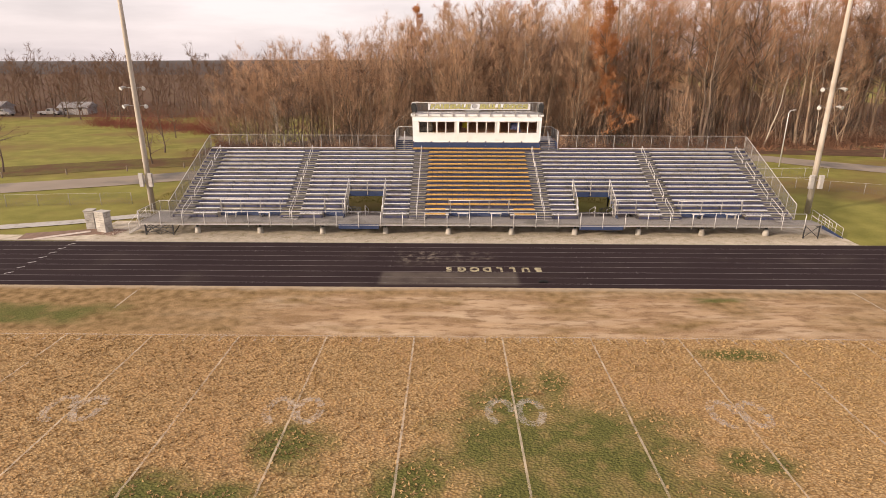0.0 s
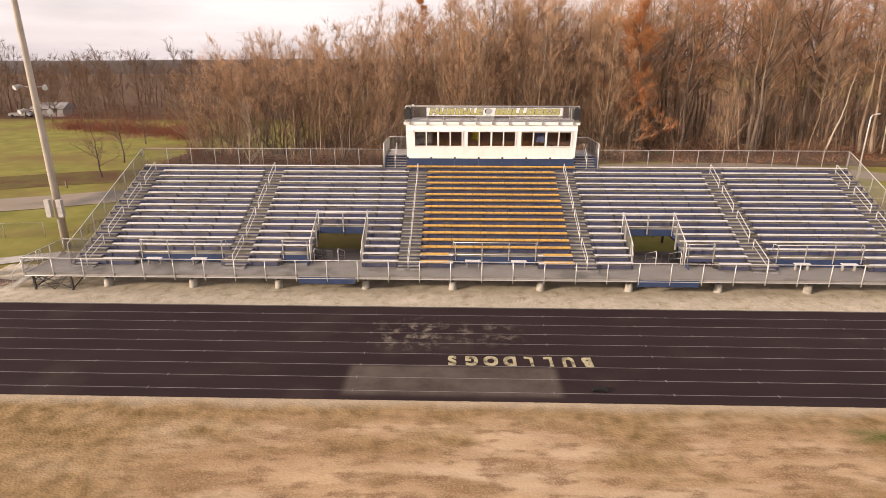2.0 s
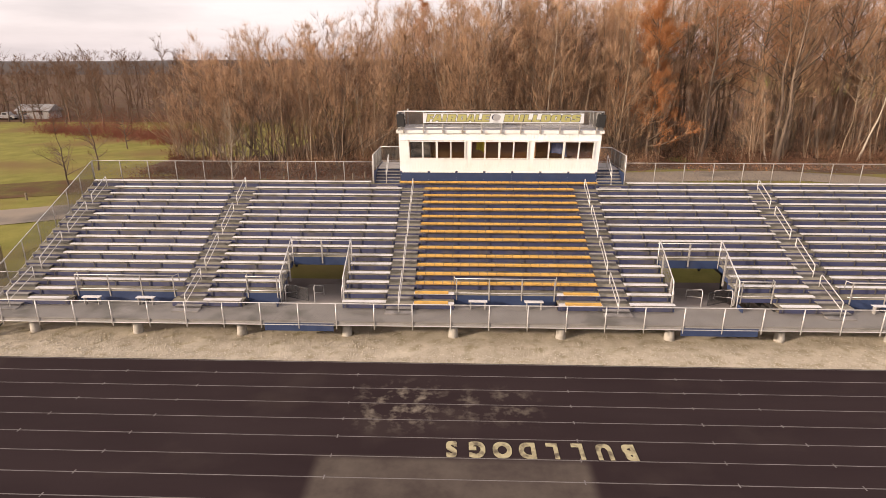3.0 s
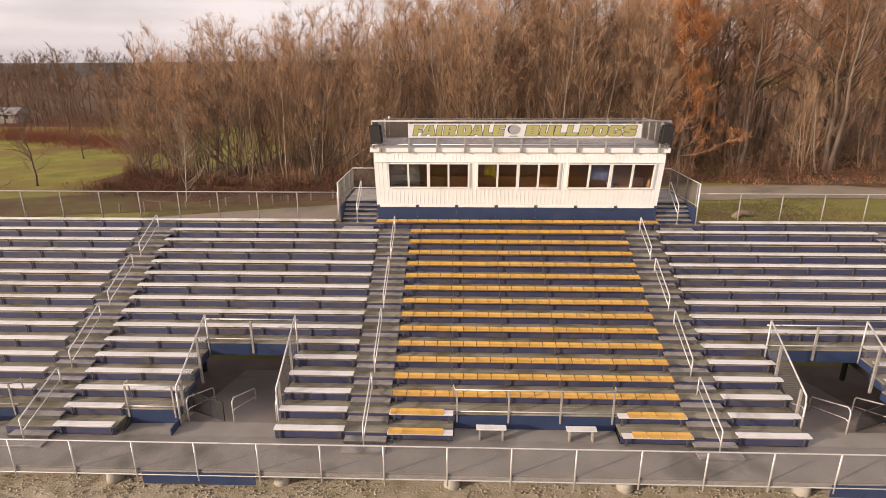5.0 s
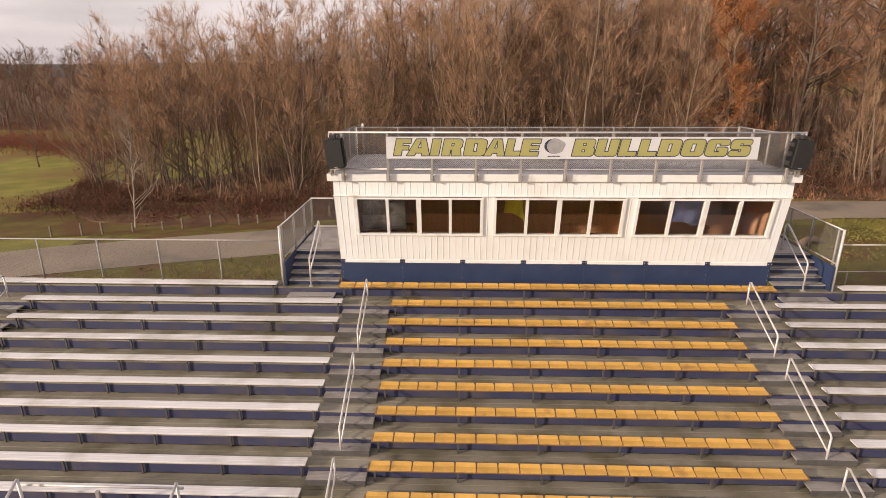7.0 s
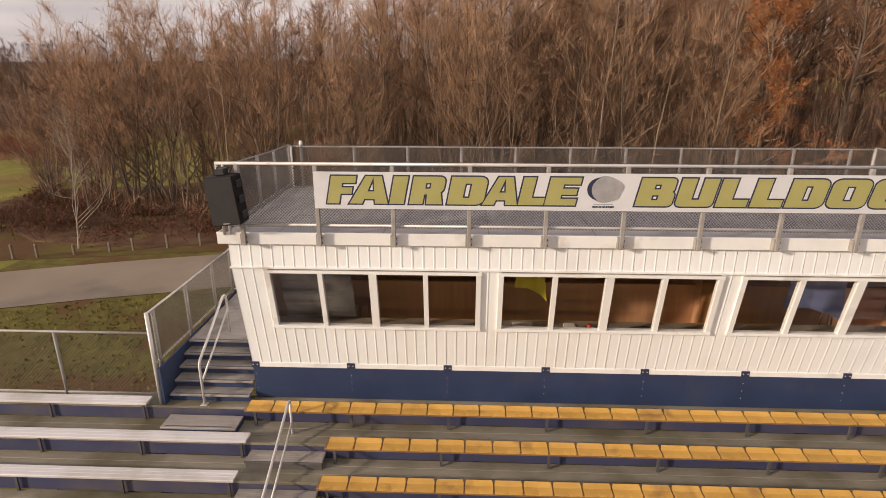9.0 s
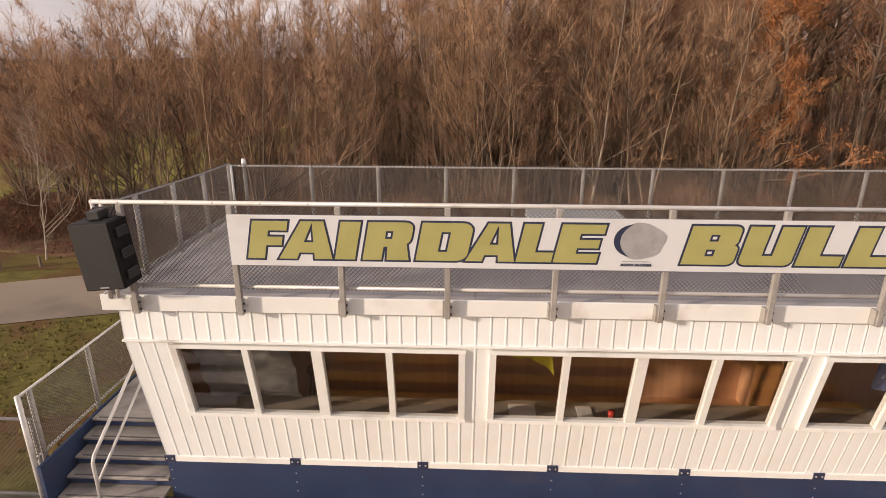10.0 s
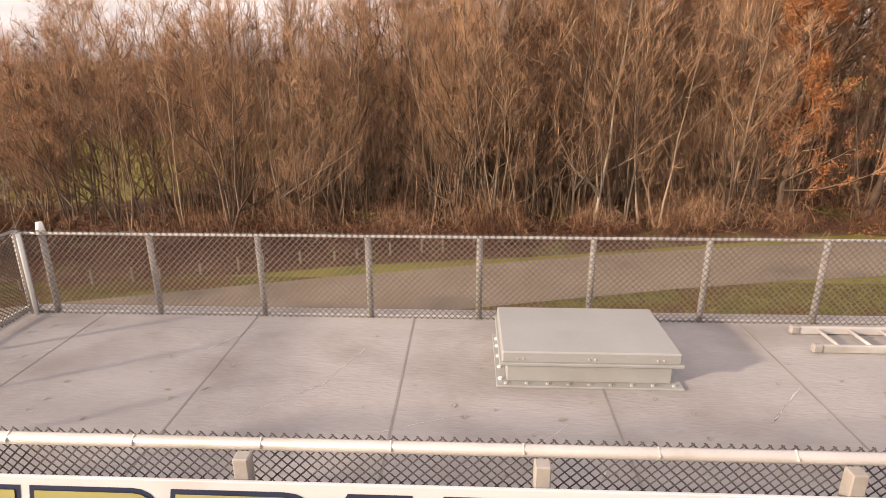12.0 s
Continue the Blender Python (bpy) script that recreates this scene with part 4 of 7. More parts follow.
def handrail(x, y0, y1):
    """A sloping aisle handrail with two posts and a middle rail."""
    z0, z1 = floor_at(y0), floor_at(y1)
    th = thing("aisle_handrail", (x, y0, z0), "pale aluminium aisle handrail with two sloping bars", "handrail", "aisle handrails")
    part("post", Build().tube([(x, y0, z0), (x, y0, z0 + 0.84)], 0.024, 8), M["tube"], th, smooth=True)
    part("post", Build().tube([(x, y1, z1), (x, y1, z1 + 0.84)], 0.024, 8), M["tube"], th, smooth=True)
    part("top_rail", Build().tube([(x, y0, z0 + 0.80), (x, y0 + 0.03, z0 + 0.86), (x, y1 - 0.06, z1 + 0.86), (x, y1, z1 + 0.82)], 0.025, 8), M["tube"], th, smooth=True)
    part("middle_rail", Build().tube([(x + 0.01, y0, z0 + 0.42), (x + 0.01, y1, z1 + 0.42)], 0.02, 8), M["tube"], th, smooth=True)


for u in AISLES:
    x = CX + u + (0.25 if u < -20 else (-0.25 if u > 20 else 0))
    for y0, y1 in ((44.95, 46.95), (47.6, 49.6), (50.25, 52.2), (52.85, 54.6)):
        handrail(x, y0, y1)


def fence(name, feet, heights, label, parts="posts", gap=0.0, post=M["galv"], rails=(0.0, 1.0), pitch=0.07, pr=0.028, wire=0.0032, knuckle=0.0, group="", mesh_mat=M["wire"], rr=0.022, rail_mat=M["tube"], my=0.02):
    """Chain-link: posts at the feet with their heights, rails at shares of the height, wire between."""
    th = thing(name, feet[0], label, "fence", group)
    for p, h in zip(feet, heights):
        part("post", Build().tube([(p[0], p[1], p[2] - gap), (p[0], p[1], p[2] + h)], pr, 8), post, th, smooth=True)
    for s in rails:
        b = Build().tube([(p[0], p[1], p[2] + 0.05 + (h - 0.05) * s) for p, h in zip(feet, heights)], rr, 8)
        part("rail", b, rail_mat, th, smooth=True)
    b = Build()
    for p, q, h0, h1 in zip(feet, feet[1:], heights, heights[1:]):
        lattice(b, (p[0], p[1] + my, p[2] + 0.03), (q[0], q[1] + my, q[2] + 0.03), h0 + knuckle, h1 + knuckle, pitch, wire)
    part("wire_mesh", b, mesh_mat, th, "woven chain-link wire")
    return th


# front railing of the walkway
for s in (-1, 1):
    x0, x1 = CX + s * 11.45, CX + s * 10.2
    gt = thing("entry_gate", (x0, 46.75, DECK), "dark chain-link gate standing half open in the way in", "gate", "entry gates")
    part("frame", Build().tube([(x0, 46.75, DECK + 0.05), (x0, 46.75, DECK + 0.74), (x1, 46.2, DECK + 0.74), (x1, 46.2, DECK + 0.05), (x0, 46.75, DECK + 0.05)], 0.022, 6), M["dark_steel"], gt)
    part("wire_mesh", lattice(Build(), (x0, 46.75, DECK + 0.05), (x1, 46.2, DECK + 0.05), 0.69, 0.69, 0.05, 0.004), M["dark_steel"], gt, "dark woven wire")
front = [(CX - 28.35 + 1.826 * i, 43.87, DECK - 0.27) for i in range(31)]
fence("front_railing", front, [1.20] * 31, "pale metal front railing with chain-link along the walkway", rails=(0.02, 1.0), pitch=0.12, gap=0.12, post=M["tube"], wire=0.0016)
# sloping fences at both ends
for s in (-1, 1):
    ys = [riser_y(16) - 0.1 + 1.43 * i for i in range(8)]
    fence("end_fence", [(CX + s * (HALF + 0.12), y, floor_at(y) + 0.02) for y in ys], [1.35] * 8, "tall sloping chain-link fence at the end of the rows", post=M["galv"], group="end fences")
# the fence behind the top row, on both sides of the press box
for s in (-1, 1):
    xs = [CX + s * (8.02 + 1.82 * i) for i in range(11)]
    fence("back_fence", [(x, 55.22, 5.68) for x in xs], [1.30] * 11, "chain-link fence behind the top row", gap=0.05, group="back fences", wire=0.0017, mesh_mat=M["wire"], rail_mat=M["pale_post"])

# rails of the wheelchair bays, and their small benches
def bay_rail(a, c):
    y, z = riser_y(15) + 0.06, tread_z(14)
    th = thing("bay_railing", (CX + a, y, z), "pale metal railing behind a wheelchair bay", "railing", "bay railings")
    n = max(1, round((c - a) / 1.75))
    for i in range(n + 1):
        x = CX + a + 0.12 + (c - a - 0.24) * i / n
        part("post", Build().box(x - 0.03, x + 0.03, y - 0.09, y - 0.05, z - 0.32, z + 0.83, 0.005), M["galv"], th)
    part("top_rail", Build().tube([(CX + a, y + 0.35, z + 0.4), (CX + a, y + 0.3, z + 0.82), (CX + a + 0.05, y, z + 0.83), (CX + c - 0.05, y, z + 0.83), (CX + c, y + 0.3, z + 0.82), (CX + c, y + 0.35, z + 0.4)], 0.025, 8),
         M["tube"], th, smooth=True)
    part("low_rail", Build().tube([(CX + a, y - 0.02, z + 0.06), (CX + c, y - 0.02, z + 0.06)], 0.022, 8), M["tube"], th, smooth=True)


def small_bench(u):
    y = 45.55
    th = thing("short_bench", (CX + u, y, DECK), "short aluminium bench on two legs in a wheelchair bay", "bench", "short benches")
    part("plank", Build().box(CX + u - 0.47, CX + u + 0.47, y - 0.13, y + 0.13, DECK + 0.40, DECK + 0.44, 0.008), M["aluminium"], th)
    for q in (-0.36, 0.36):
        part("leg", Build().box(CX + u + q - 0.025, CX + u + q + 0.025, y - 0.10, y + 0.10, DECK + 0.002, DECK + 0.40, 0.006), M["galv"], th)


for a, c in BAYS:
    bay_rail(a, c)
for u in (-21.2, -18.4, -1.45, 1.35, 18.4, 21.2):
    small_bench(u)

# railings round the ways in, and their low gates
for s in (-1, 1):
    for u in (s * VOM[0] + (0.06 * s), s * VOM[1] - (0.06 * s)):
        x = CX + u
        y0, y1 = riser_y(16) + 0.55, riser_y(11) - 0.12
        zt = lambda y: floor_at(y) + 0.30 + 0.9
        th = thing("entry_railing", (x, y0, DECK), "pale sloping pipe railing beside the way in", "railing", "entry railings")
        part("top_rail", Build().tube([(x, y0, DECK + 1.1), (x, y0 + 0.05, DECK + 1.42), (x, y1 + 0.12, tread_z(10) + 1.10)], 0.03, 8), M["tube"], th, smooth=True)
        part("post", Build().tube([(x, y0, DECK), (x, y0, DECK + 1.2)], 0.03, 8), M["tube"], th, smooth=True)
        part("post", Build().box(x - 0.045, x + 0.045, y0 + 0.30, y0 + 0.36, DECK, DECK + 1.5, 0.006), M["galv"], th)
        part("post", Build().box(x - 0.045, x + 0.045, y1 - 0.75, y1 - 0.69, tread_z(11) - 0.9, zt(y1 - 0.7) + 0.02, 0.006), M["galv"], th)
        part("post", Build().tube([(x, y1 + 0.12, tread_z(10) - 0.5), (x, y1 + 0.12, tread_z(10) + 1.08)], 0.03, 8), M["tube"], th, smooth=True)
        b = Build()
        lattice(b, (x + 0.01, y0, DECK + 0.25), (x + 0.01, y1, tread_z(10) - 0.1), 1.1, 1.0, 0.07, 0.002)
        part("wire_mesh", b, M["wire"], th, "woven chain-link wire")
    for u in (s * 8.42, s * 9.85, s * 11.36):
        x = CX + u
        low = thing("entry_handrail", (x, 46.15, DECK), "bent pipe handrail going down the ramp of the way in", "handrail", "entry handrails")
        part("rail", Build().tube([(x, 46.12, DECK), (x, 46.12, DECK + 0.72), (x, 46.16, DECK + 0.83), (x, 46.28, DECK + 0.88), (x, 48.0, DECK + 0.16), (x, 48.06, DECK + 0.06), (x, 48.06, DECK - 0.40)], 0.025, 8), M["tube"], low, smooth=True)
        part("middle_rail", Build().tube([(x, 46.14, DECK + 0.45), (x, 46.28, DECK + 0.46), (x, 48.06, DECK - 0.22)], 0.02, 8), M["tube"], low, smooth=True)
    a, c = sorted((s * VOM[0], s * VOM[1]))
    y, z = riser_y(11) + 0.1, tread_z(10)
    th = thing("header_railing", (CX + a, y, z), "pale metal railing over the way in", "railing", "header railings")
    part("top_rail", Build().tube([(CX + a, y, z + 0.88), (CX + c, y, z + 0.88)], 0.027, 8), M["tube"], th, smooth=True)
    part("low_rail", Build().tube([(CX + a, y, z + 0.10), (CX + c, y, z + 0.10)], 0.022, 8), M["tube"], th, smooth=True)
    part("post", Build().box(CX + (a + c) / 2 - 0.04, CX + (a + c) / 2 + 0.04, y - 0.16, y - 0.10, z - 0.40, z + 0.88, 0.005), M["galv"], th)

# the landing with its stair at one end, and the stair down at the other
xl = CX - 28.3
land = thing("access_landing", (xl, 45, 0), "grey access landing with black braced legs beside the rows", "landing")
part("landing_floor", Build().box(xl, CX - 26.4, riser_y(16) + 0.01, 47.6, DECK - 0.06, DECK, 0.01), M["deck"], land)
for x in (xl + 0.3, xl + 2.6):
    for y in (44.1, 47.2):
        part("leg", Build().box(x - 0.05, x + 0.05, y - 0.05, y + 0.05, 0.0, DECK - 0.06), M["dark_steel"], land)
for y in (44.1, 47.2):
    part("brace", Build().tube([(xl + 0.3, y, 0.1), (xl + 2.6, y, DECK - 0.1)], 0.03, 6), M["dark_steel"], land)
    part("brace", Build().tube([(xl + 0.3, y, DECK - 0.1), (xl + 2.6, y, 0.1)], 0.03, 6), M["dark_steel"], land)
for x in (xl + 0.3, xl + 2.6):
    part("brace", Build().tube([(x, 44.1, 0.1), (x, 47.2, DECK - 0.1)], 0.03, 6), M["dark_steel"], land)
for z in (0.25, 0.65):
    part("brace", Build().tube([(xl + 0.3, 44.1, z), (xl + 2.6, 44.1, z)], 0.028, 6), M["dark_steel"], land)
    part("brace", Build().tube([(xl + 0.3, 44.1, z), (xl + 0.3, 47.2, z)], 0.028, 6), M["dark_steel"], land)
part("brace", Build().tube([(xl + 0.3, 44.1, DECK - 0.1), (xl + 1.45, 44.1, 0.05), (xl + 2.6, 44.1, DECK - 0.1)], 0.028, 6), M["dark_steel"], land)
stp = thing("landing_stair", (xl - 0.6, 45.2, 0), "short grey metal stair down from the landing", "stair")
for i in range(4):
    part("tread", Build().box(xl - 0.30 * (i + 1), xl - 0.30 * i + 0.02, 44.3, 45.6, DECK - 0.24 * (i + 1) - 0.03, DECK - 0.24 * (i + 1), 0.006), M["step"], stp)
for y in (44.3, 45.6):
    part("stringer", Build().add([(xl - 0.01, y + q, DECK - 0.1) for q in (-0.02, 0.02)] + [(xl - 0.01, y + q, DECK - 0.4) for q in (-0.02, 0.02)] + [(xl - 1.3, y + q, 0.16) for q in (-0.02, 0.02)] + [(xl - 1.3, y + q, -0.02) for q in (-0.02, 0.02)],
                                [(0, 1, 5, 4), (2, 6, 7, 3), (0, 4, 6, 2), (1, 3, 7, 5), (0, 2, 3, 1), (4, 5, 7, 6)]), M["galv"], stp)
    part("rail", Build().tube([(xl - 0.06, y, DECK - 0.2), (xl - 0.06, y, DECK + 0.85), (xl - 1.2, y, 0.92), (xl - 1.2, y, 0.0)], 0.024, 8), M["tube"], stp, smooth=True)
fence("landing_fence", [(xl, 43.9, DECK), (xl, 45.1, DECK), (xl, 46.3, DECK), (xl, 47.6, DECK)], [0.95] * 4, "chain-link railing round the landing", post=M["tube"])
fence("landing_fence", [(xl, 47.6, DECK), (xl + 1.9, 47.6, DECK)], [0.95] * 2, "chain-link railing round the landing", post=M["tube"])
xr = CX + 26.4
down = thing("end_stair", (xr, 44.6, 0), "grey metal stair down to the track with pipe rails", "stair")
part("landing_floor", Build().box(xr, xr + 1.5, 43.9, 45.4, DECK - 0.06, DECK, 0.01), M["deck"], down)
for i in range(6):
    part("tread", Build().box(xr + 1.5 + 0.30 * i, xr + 1.82 + 0.30 * i, 43.95, 45.35, DECK - 0.2 * (i + 1) - 0.03, DECK - 0.2 * (i + 1), 0.006), M["step"], down)
for y in (43.95, 45.35):
    part("stringer", Build().add([(xr + 1.5, y + q, DECK) for q in (-0.02, 0.02)] + [(xr + 1.5, y + q, DECK - 0.3) for q in (-0.02, 0.02)] + [(xr + 3.4, y + q, 0.12) for q in (-0.02, 0.02)] + [(xr + 3.4, y + q, -0.02) for q in (-0.02, 0.02)],
                                [(0, 1, 5, 4), (2, 6, 7, 3), (0, 4, 6, 2), (1, 3, 7, 5), (0, 2, 3, 1), (4, 5, 7, 6)]), M["navy"], down, "navy stair stringer")
    b = Build().tube([(xr + 1.4, y, DECK), (xr + 1.4, y, DECK + 0.92), (xr + 3.3, y, 0.92), (xr + 3.3, y, 0.0)], 0.026, 8)
    part("rail", b, M["tube"], down, smooth=True)
    part("middle_rail", Build().tube([(xr + 1.4, y, DECK + 0.45), (xr + 3.3, y, 0.45)], 0.02, 8), M["tube"], down, smooth=True)
    for f in (0.33, 0.66):
        x = xr + 1.4 + 1.9 * f
        z = DECK - 1.2 * f
        part("post", Build().tube([(x, y, z), (x, y, z + 0.92)], 0.022, 8), M["tube"], down, smooth=True)
for x in (xr + 0.2, xr + 1.4):
    part("leg", Build().box(x - 0.04, x + 0.04, 44.0, 44.08, 0, DECK - 0.06), M["dark_steel"], down)
part("brace", Build().tube([(xr + 0.2, 44.04, 0.1), (xr + 1.4, 44.04, DECK - 0.1)], 0.025, 6), M["dark_steel"], down)
part("brace", Build().tube([(xr + 1.4, 44.04, 0.1), (xr + 0.2, 44.04, DECK - 0.1)], 0.025, 6), M["dark_steel"], down)

# ---- the press box ----
BX0, BX1 = CX - 6.25, CX + 6.25
FLOOR, BASE, SILL, HEAD, EAVE = 6.42, 6.305, 7.255, 8.31, 8.84
YTOP, YLOW, YBACK = 54.88, 55.30, 58.65


def wall_y(z):
    return YTOP if z >= HEAD + 0.09 else YTOP + (HEAD + 0.09 - z) / (HEAD + 0.09 - FLOOR) * (YLOW - YTOP)


box = thing("press_box", (CX, 56.8, FLOOR), "cream white press box with ribbed siding and a row of windows", "press box")


def siding(x0, x1, z0, z1):
    """Ribbed metal sheet from z0 to z1 on the front, with narrow ribs every 0.1785 m."""
    b = Build()
    xs = []
    x = math.ceil((x0 - BX0) / 0.1785) * 0.1785 + BX0
    prof = [(x0, 0.0)]
    while x < x1 - 0.05:
        for dx, dp in ((-0.022, 0.0), (-0.012, 0.004), (0.000, 0.004), (0.003, -0.013), (0.015, -0.013), (0.018, 0.0)):
            if x0 < x + dx < x1:
                prof.append((x + dx, dp))
        x += 0.1785
    prof.append((x1, 0.0))
    n = len(prof)
    for z in (z0, z1):
        b.v += [(px, wall_y(z) - dp, z) for px, dp in prof]
    for z in (z0, z1):
        b.v += [(px, wall_y(z) + 0.03, z) for px, dp in prof]
    for i in range(n - 1):
        b.f += [(i, i + 1, n + i + 1, n + i), (2 * n + i, 3 * n + i, 3 * n + i + 1, 2 * n + i + 1), (i, 2 * n + i, 2 * n + i + 1, i + 1), (n + i, n + i + 1, 3 * n + i + 1, 3 * n + i)]
    b.f += [(0, n, 3 * n, 2 * n), (n - 1, 3 * n - 1, 4 * n - 1, 2 * n - 1)]
    return b


GROUPS = ((-2.72, 0.80), (1.17, 4.72), (5.09, 8.80))
part("siding", siding(BX0, BX1, BASE + 0.085, SILL - 0.03), M["white_wall"], box)
part("siding", siding(BX0, BX1, HEAD + 0.09, EAVE), M["white_wall"], box)
edges = [BX0] + [e for g in GROUPS for e in g] + [BX1]
for i in range(0, len(edges), 2):
    part("siding", siding(edges[i], edges[i + 1], SILL - 0.03, HEAD + 0.088), M["white_wall"], box)
part("base_trim", Build().box(BX0 - 0.02, BX1 + 0.02, YLOW - 0.010, YLOW + 0.055, BASE - 0.005, BASE + 0.09, 0.006), M["white_trim"], box)
part("drip_trim", Build().box(BX0 - 0.015, BX1 + 0.015, YTOP - 0.03, YTOP + 0.02, HEAD + 0.075, HEAD + 0.105, 0.005), M["white_trim"], box)
for g0, g1 in GROUPS:
    win = part("window", Build().strip([(wall_y(SILL) - 0.05, SILL - 0.05), (wall_y(SILL) - 0.05, SILL), (wall_y(SILL) + 0.06, SILL + 0.006), (wall_y(SILL) + 0.06, SILL - 0.05)], g0 - 0.05, g1 + 0.05), M["white_trim"], box, "white framed window of four panes")
    hd = wall_y(HEAD)
    part("head", Build().strip([(hd - 0.045, HEAD), (hd - 0.045, HEAD + 0.05), (hd + 0.06, HEAD + 0.05), (hd + 0.06, HEAD)], g0 - 0.05, g1 + 0.05), M["white_trim"], win)
    for i in range(5):
        x = g0 + (g1 - g0) * i / 4
        w = 0.065 if i == 2 else 0.04
        b = Build().add([(x + a, wall_y(z) + q, z) for z in (SILL, HEAD) for q in (-0.045, 0.06) for a in (-w, w)],
                        [(0, 1, 3, 2), (4, 6, 7, 5), (0, 4, 5, 1), (2, 3, 7, 6), (0, 2, 6, 4), (1, 5, 7, 3)])
        part("mullion", b, M["white_trim"], win)
    for i in range(4):
        x0, x1 = g0 + (g1 - g0) * i / 4 + 0.04, g0 + (g1 - g0) * (i + 1) / 4 - 0.04
        b = Build().add([(x, wall_y(z) + q, z) for q in (0.0, 0.006) for z in (SILL, HEAD) for x in (x0, x1)], [(0, 1, 3, 2), (4, 6, 7, 5), (0, 4, 5, 1), (2, 3, 7, 6), (0, 2, 6, 4), (1, 5, 7, 3)])
        pane = part("pane", b, M["glass"], win)
        pane.visible_shadow = False
for x, s in ((BX0, 1), (BX1, -1)):    # side walls follow the slant of the front
    b = Build()
    out = [(YLOW + 0.025, BASE), (YTOP, HEAD + 0.09), (YTOP, EAVE), (YBACK, EAVE), (YBACK, BASE)]
    v = [(x, y + 0.002, z) for y, z in out] + [(x + s * 0.1, y + 0.032, z) for y, z in out]
    b.add(v, [(0, 1, 2, 3, 4), (9, 8, 7, 6, 5)] + [(i, 5 + i, 5 + (i + 1) % 5, (i + 1) % 5) for i in range(5)])
    for j in range(16):
        y = YLOW + 0.15 + 0.2 * j
        b.box(x - 0.015 * s, x + 0.001 * s, y, y + 0.03, FLOOR + 0.05, EAVE - 0.05)
    part("side_wall", b, M["white_wall"], box)
part("back_wall", Build().box(BX0 + 0.1, BX1 - 0.1, YBACK - 0.1, YBACK, FLOOR, EAVE), M["white_wall"], box)
part("inner_lining", Build().box(BX0 + 0.105, BX1 - 0.105, YBACK - 0.13, YBACK - 0.104, FLOOR + 0.02, EAVE - 0.02), M["wood_in"], box, "brown wood-panelled back wall inside")
part("room_floor", Build().box(BX0 + 0.105, BX1 - 0.105, YLOW + 0.04, YBACK - 0.13, FLOOR - 0.05, FLOOR + 0.02), M["wood_in"], box)
part("room_ceiling", Build().box(BX0 + 0.105, BX1 - 0.105, YTOP + 0.06, YBACK - 0.13, EAVE - 0.08, EAVE - 0.03), M["wood_in"], box)
for x in (BX0 + 0.11, BX1 - 0.14, CX - 2.0, CX + 2.3):
    part("inner_lining", Build().box(x, x + 0.03, 55.5, YBACK - 0.135, FLOOR + 0.02, EAVE - 0.085), M["wood_in"], box)
part("base_panel", Build().box(BX0 + 0.0, BX1 - 0.0, YLOW + 0.005, YLOW + 0.045, tread_z(0) + 0.01, BASE - 0.008, 0.006), M["navy"], box, "navy panel below the siding")
for i in range(8):
    x = BX0 - 0.02 + 1.772 * i
    part("clip", Build().box(x, x + 0.15, YLOW - 0.018, YLOW + 0.004, BASE - 0.01, BASE + 0.10, 0.006), M["sign_navy"], box, "dark bolted clip")
    for q in (0.035, 0.115):
        part("bolt", Build().tube([(x + q, YLOW - 0.019, BASE + 0.05), (x + q, YLOW - 0.027, BASE + 0.05)], 0.012, 6), M["tube"], box)
    for z in (5.85, 6.0, 6.15):
        part("rivet", Build().tube([(x + 0.07, YLOW + 0.004, z), (x + 0.07, YLOW - 0.002, z)], 0.009, 5), M["tube"], box)
part("underframe", Build().box(BX0 + 0.2, BX1 - 0.2, YLOW + 0.05, YBACK - 0.2, FLOOR - 0.35, FLOOR - 0.06), M["dark_steel"], box)
for x in (BX0 + 0.4, CX - 2, CX + 2, BX1 - 0.4):
    part("support", Build().box(x - 0.1, x + 0.1, YBACK - 0.5, YBACK - 0.3, 0, FLOOR - 0.35), M["dark_steel"], box)

part("knee_wall", Build().box(BX0 + 0.15, BX1 - 0.15, 57.0, 57.05, FLOOR + 0.02, FLOOR + 0.95), M["wood_in"], box, "reddish wood panel inside")
# inside: a counter and what lies on it
cnt = thing("counter", (CX, 55.6, FLOOR), "long worn laminate counter below the windows", "counter")
part("top", Build().box(BX0 + 0.3, BX1 - 0.3, YLOW - 0.09, YLOW + 0.46, FLOOR + 0.66, FLOOR + 0.70, 0.008), M["counter"], cnt)
for x in (BX0 + 0.6, CX - 2.1, CX + 2.2, BX1 - 0.6):
    part("bracket", Build().box(x, x + 0.05, YLOW + 0.05, YLOW + 0.40, FLOOR + 0.03, FLOOR + 0.66), M["wood_in"], cnt)


def drape(name, x, material, label, wide=0.5, tall_=0.50, y=56.0):
    b = Build()
    nx, nz = 8, 6
    for j in range(nz + 1):
        for i in range(nx + 1):
            b.v.append((x + wide * i / nx - 0.12 * (j / nz) ** 2 * (0.5 - i / nx), y + 0.03 * math.sin(i * 1.7 + j * 0.4), 8.16 - (tall_ + 0.28 * (i / nx) ** 3) * j / nz))
    k = len(b.v)
    b.f = [(j * 9 + i, j * 9 + i + 1, (j + 1) * 9 + i + 1, (j + 1) * 9 + i) for j in range(nz) for i in range(nx)]
    b.v += [(p[0], p[1] + 0.012, p[2]) for p in b.v]
    b.f += [tuple(q + k for q in reversed(f)) for f in b.f]
    ob = solid(name, b, material, label, "cloth", smooth=True)
    pole = solid("hook_rail", Build().tube([(x - 0.1, y + 0.02, 8.175), (x + wide + 0.1, y + 0.02, 8.175), (x + wide + 0.1, y + 0.02, EAVE - 0.08)], 0.012, 6), M["galv"], "thin metal hanging rail inside the box", "rail")
    return ob


